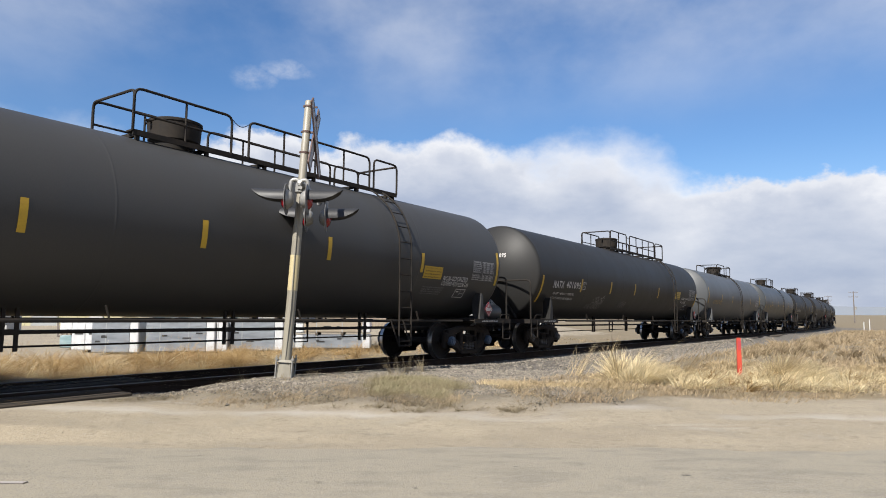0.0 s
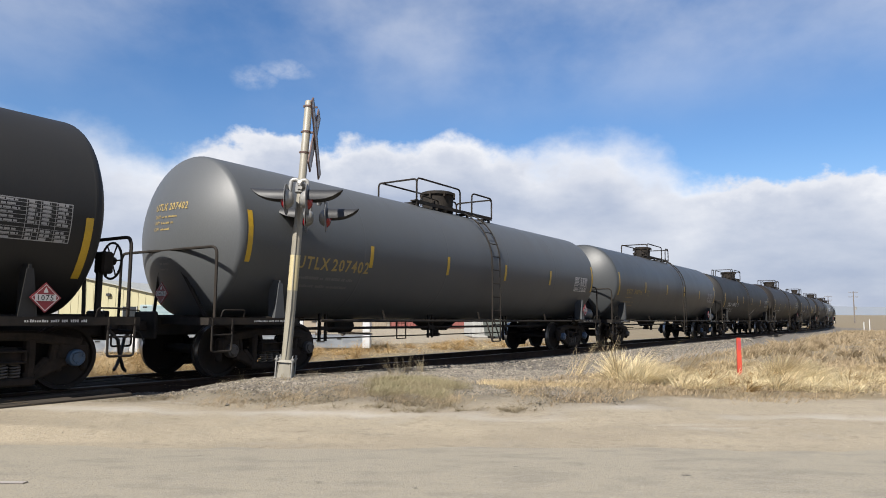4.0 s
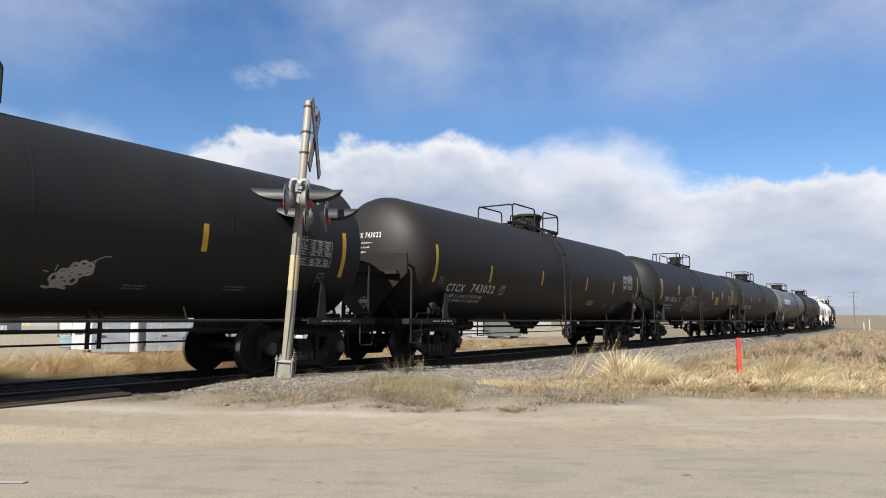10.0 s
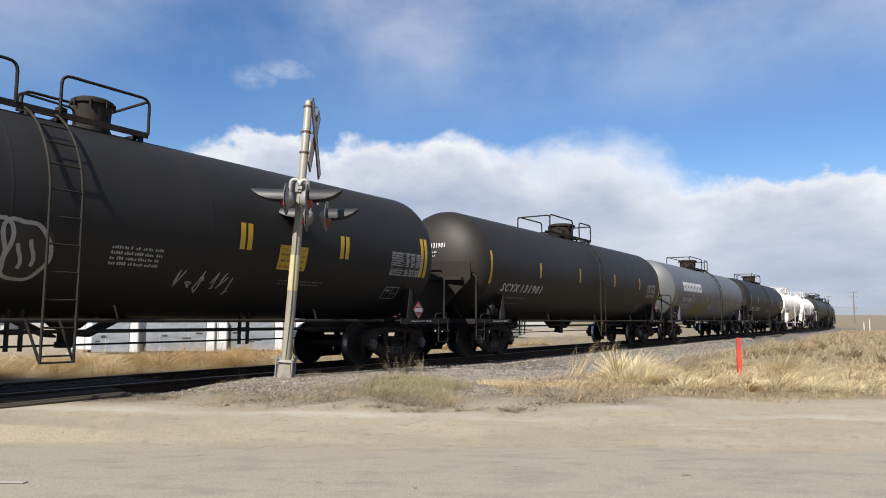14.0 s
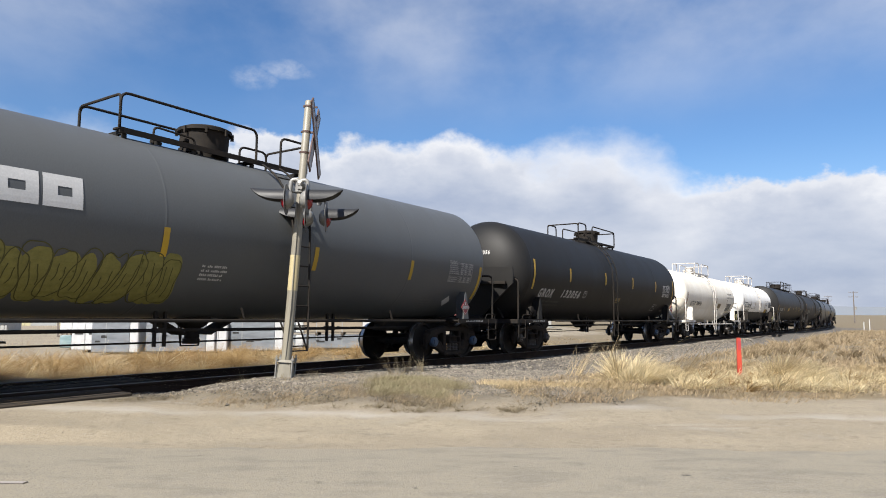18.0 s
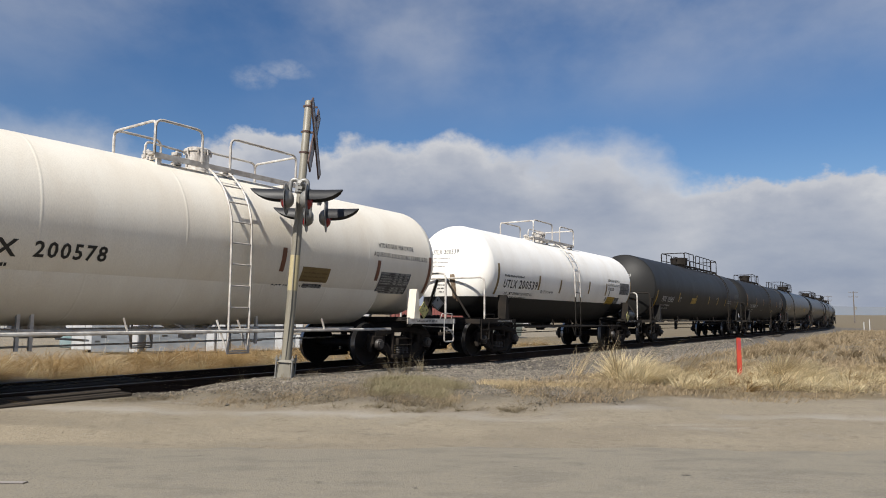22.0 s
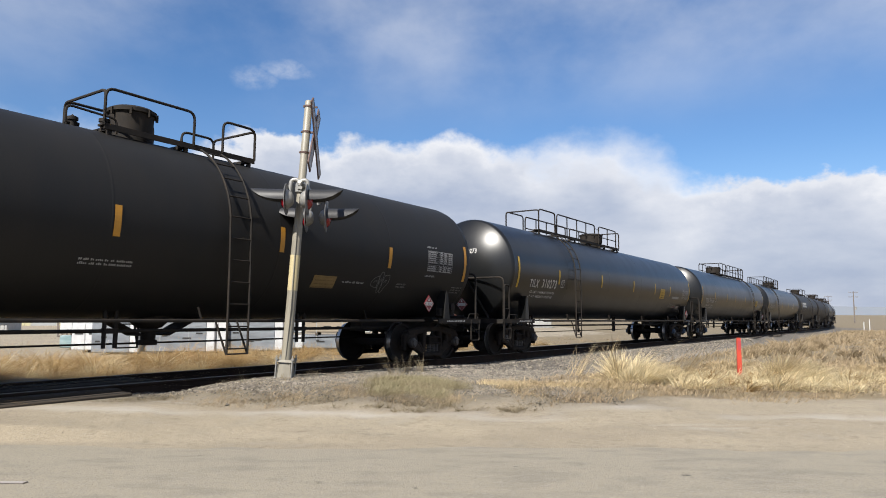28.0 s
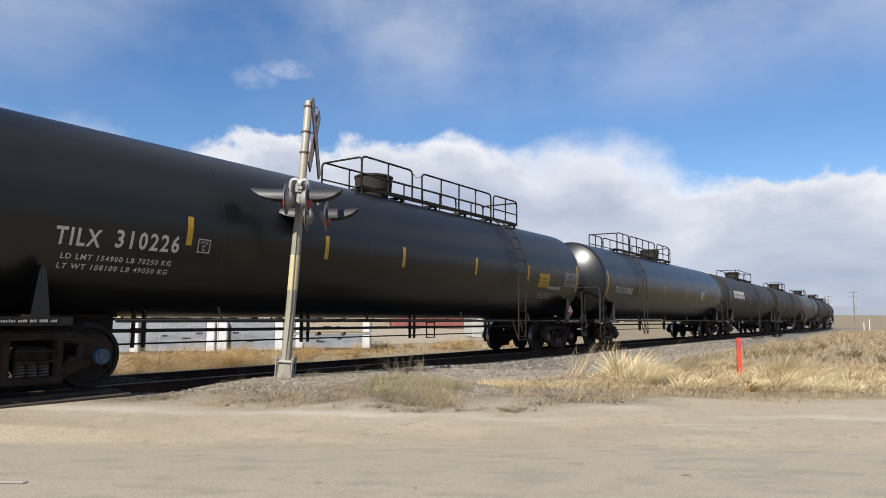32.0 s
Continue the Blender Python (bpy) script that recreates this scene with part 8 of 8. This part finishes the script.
    tufts("tussock", "big windblown straw tussock in the field", pale, [(6.10, 12.7, 0.26, 0.8), (6.32, 12.9, 0.28, 1.0), (5.85, 12.4, 0.25, 0.6), (6.55, 12.8, 0.25, 0.85), (5.7, 12.1, 0.22, 0.45), (6.8, 12.5, 0.25, 0.55), (6.2, 12.2, 0.25, 0.6), (6.5, 12.3, 0.22, 0.5), (6.0, 11.9, 0.22, 0.45)], 900, 0.74, 36,
          spread_=1.0, lean=(0.3, -0.1), curl=1.3, width=0.004)
    flat = lambda x, y, s, q: ((q > 5.6) & (x > 3.6) & (x < 9.5)) * np.clip(patchy(x, y, 1.1, 17) * 1.8 - 0.35, 0.1, 1)
    tufts("tussock", "low straw laid over between the tussocks", pale, spots(420, (3.6, 9.5, 10.6, 14.5), flat, 61, 0.12, 0.34), 150, 0.30, 47, lean=(0.5, -0.4), curl=1.0, spread_=1.8)
    tufts("tussock", "low brown tussocks among the turf", M["gold grass"], spots(260, (3.2, 13, 10.4, 16), flat, 62, 0.10, 0.30), 120, 0.28, 48, lean=(0.3, -0.2), spread_=1.5)
    tufts("weeds", "thin dry seed stalks standing over the tussocks", straw, [(3.15, 12.3, 0.3, 1.0), (3.5, 12.5, 0.3, 0.9), (2.95, 12.6, 0.3, 0.8), (6.3, 12.9, 0.35, 1.0), (4.6, 13.2, 0.5, 0.8), (2.6, 13.4, 0.4, 0.7)], 45, 1.15, 67, spread_=0.35, width=0.0022, curl=0.3)
    weed = M["dead weed"]
    tufts("weeds", "low brown weeds on the dirt", brown, spots(170, (-3.6, 2.0, 9.0, 10.8), lambda x, y, s, q: (q > 2.2) * np.clip(patchy(x, y, 0.5, 29) * 2 - 0.7, 0, 1), 68, 0.05, 0.16), 80, 0.12, 69, spread_=1.7, width=0.0016)
    x, y, s, q, rng = plant(42000, (-5.2, 1.6, 8.7, 11.2), lambda x, y, s, q: (q > 1.6) * np.clip(patchy(x, y, 0.45, 51) * 1.8 - 0.5, 0.06, 1) * ease((y - 8.9) / 0.5), 77)
    grass("weeds", "thin dead grass over the slope by the mast", weed, x, y, rng.uniform(0.02, 0.07, len(x)), (0.05, 0.0), 1.5, 78, width=0.0012)
    dark = [(-0.9, 9.1), (-0.55, 8.9), (-0.3, 8.8), (-0.1, 8.95), (0.3, 8.85), (0.55, 9.0), (0.8, 8.9), (1.1, 9.0), (-0.4, 9.3), (0.15, 9.2), (-1.4, 9.2), (-0.7, 9.6)]
    rng = np.random.default_rng(75)
    heaps = [(a + float(rng.normal(0, 0.10)), b + float(rng.normal(0, 0.07)), float(rng.uniform(0.07, 0.2)), float(rng.uniform(0.5, 1.0))) for a, b in dark for k in range(4)]
    tufts("weeds", "dark dead weeds along the foot of the slope", weed, heaps, 120, 0.13, 72, spread_=2.0, width=0.0016)
    tufts("weeds", "thin weeds standing by the signal mast and the near rail", weed, spots(60, (-4.2, 1.2, 10.9, 15.2), lambda x, y, s, q: ((q > 1.15) & (q < 2.6)) * 0.8, 73, 0.04, 0.1), 45, 0.26, 74, spread_=0.7, width=0.0012)
    # low grass by the mast
    x, y, rng = clumps([(-0.85, 11.6, 0.42), (-0.45, 11.7, 0.45), (-0.1, 11.2, 0.40), (-0.6, 11.0, 0.42), (-0.95, 10.8, 0.30), (0.1, 10.8, 0.28), (-0.35, 10.4, 0.35), (-0.85, 10.2, 0.3), (-0.1, 10.0, 0.25)], 17000, 1.0, 43)
    grass("short_grass", "low yellow-grey grass beside the signal mast", green, x, y, rng.uniform(0.04, 0.20, len(x)), (0.1, 0.0), 1.2, 37, width=0.0014, curl=0.9)
    x, y, rng = clumps([(-0.8, 11.3, 0.5), (-0.2, 11.1, 0.5), (-0.5, 10.6, 0.45), (-1.5, 10.5, 0.4), (-1.2, 10.0, 0.4), (-0.5, 9.7, 0.45), (0.1, 9.6, 0.35), (-2.2, 9.7, 0.4), (-2.9, 9.4, 0.4)], 3600, 1.0, 49)
    grass("short_grass", "dry straw among the grass by the mast", brown, x, y, rng.uniform(0.03, 0.15, len(x)), (0.1, 0.0), 1.4, 50, width=0.0014, curl=0.9)
    x, y, rng = clumps([(0.9, 11.5, 0.35), (1.3, 11.3, 0.35), (1.8, 11.3, 0.35), (1.1, 10.9, 0.3), (2.3, 11.2, 0.4), (2.8, 11.3, 0.4)], 6000, 1.0, 44)
    grass("short_grass", "low yellow grass at the ballast's foot", straw, x, y, rng.uniform(0.03, 0.15, len(x)), (0.1, 0.0), 1.0, 38, width=0.003)
    x, y, s, q, rng = plant(30000, (-5, 5, 8.8, 12.6), lambda x, y, s, q: ((q > 1.7) & (s > 1.0)) * np.clip(patchy(x, y, 0.32, 8) * 2.6 - 1.15, 0, 1) * ease((y - 9.2) / 1.2), 25)
    grass("weeds", "sparse dry weeds on the dirt shoulder", brown, x, y, rng.uniform(0.02, 0.08, len(x)), (0.0, 0.0), 1.3, 39, width=0.0014)
    tufts("weeds", "tall grey seed stalks against the rail", weed, [(-1.0, 13.2, 0.16, 1.0), (-0.7, 13.4, 0.2, 0.9), (-0.4, 13.7, 0.18, 0.8), (-0.85, 13.0, 0.15, 0.7), (-3.2, 11.0, 0.1, 0.5), (-2.2, 11.9, 0.1, 0.4), (-3.6, 10.9, 0.1, 0.4)], 110, 0.55, 45, spread_=0.8, width=0.0016, curl=0.7)
    near = lambda x, y, s, q: ((q > 4.4) & (x > 3.2)) * np.clip(patchy(x, y, 1.2, 23) * 1.9 - 0.35, 0.1, 1)
    tufts("straw_grass", "short tousled straw along the foot of the bank", straw, spots(520, (3.5, 14, 13.2, 23), near, 65, 0.12, 0.36), 130, 0.34, 66, spread_=1.4, lean=(0.3, -0.1))
    # farther field
    away = lambda x, y, s, q: ((q > 5.4 - 2.0 * ease((s - 9) / 5)) & (x > 0.40 * y)) * np.clip(patchy(x, y, 2.2, 19) * 1.9 - 0.5, 0.05, 1)
    tufts("field_grass", "russet weeds and dry grass tufts in the field", brown, spots(700, (8, 34, 15, 46), away, 63, 0.15, 0.5), 90, 0.55, 64, width=0.006)
    x, y, s, q, rng = plant(150000, (8, 75, 18, 100), lambda x, y, s, q: ((q > 5.4 - 2.2 * ease((s - 9) / 5)) & (x > 0.33 * y)) * np.clip(patchy(x, y, 2.0, 9) * 1.6 - 0.35, 0.04, 1), 26)
    grass("field_grass", "brown and straw grass over the open field", brown, x, y, rng.uniform(0.08, 0.42, len(x)), (0.15, 0.0), 0.9, 46, width=0.006)


build_grass()


# ---------------------------------------------------------------- the train runs
def gone(t):
    """How far the train has come by t seconds, in metres."""
    u = (t - 16) / 16
    return 8.2926 * 16 * (u + 0.02577 * u * u + 0.00047 * u ** 3 - 0.00176 * u ** 4)


def car_pose(a, b, t):
    front, rear = on_line(a + TRUCK_IN - gone(t)), on_line(b - TRUCK_IN - gone(t))
    mid = (front + rear) / 2
    way = rear - front
    return pose(*mid, 0, -math.degrees(math.atan2(way.z, math.hypot(way.x, way.y))), math.degrees(math.atan2(way.y, way.x)))


def motions():
    for car, a, b in CARS:
        walk(car, [(t, car_pose(a, b, t)) for t in range(33)])
    # all wheels turn alike
    times = [k / 15 for k in range(481)]
    for place in (-0.889, 0.889):
        alike = [w for w in WHEELSETS if abs(w["place"] - place) < 0.01]
        rows = [(t, pose(place, 0, 0.457, 0, math.degrees(-gone(t) / 0.457), 0)) for t in times]
        walk(alike[0], rows)
        for w in alike[1:]:
            w.rotation_mode = "QUATERNION"
            w.animation_data_create()
            w.animation_data.action = alike[0].animation_data.action
            w.animation_data.action_slot = alike[0].animation_data.action_slot


motions()
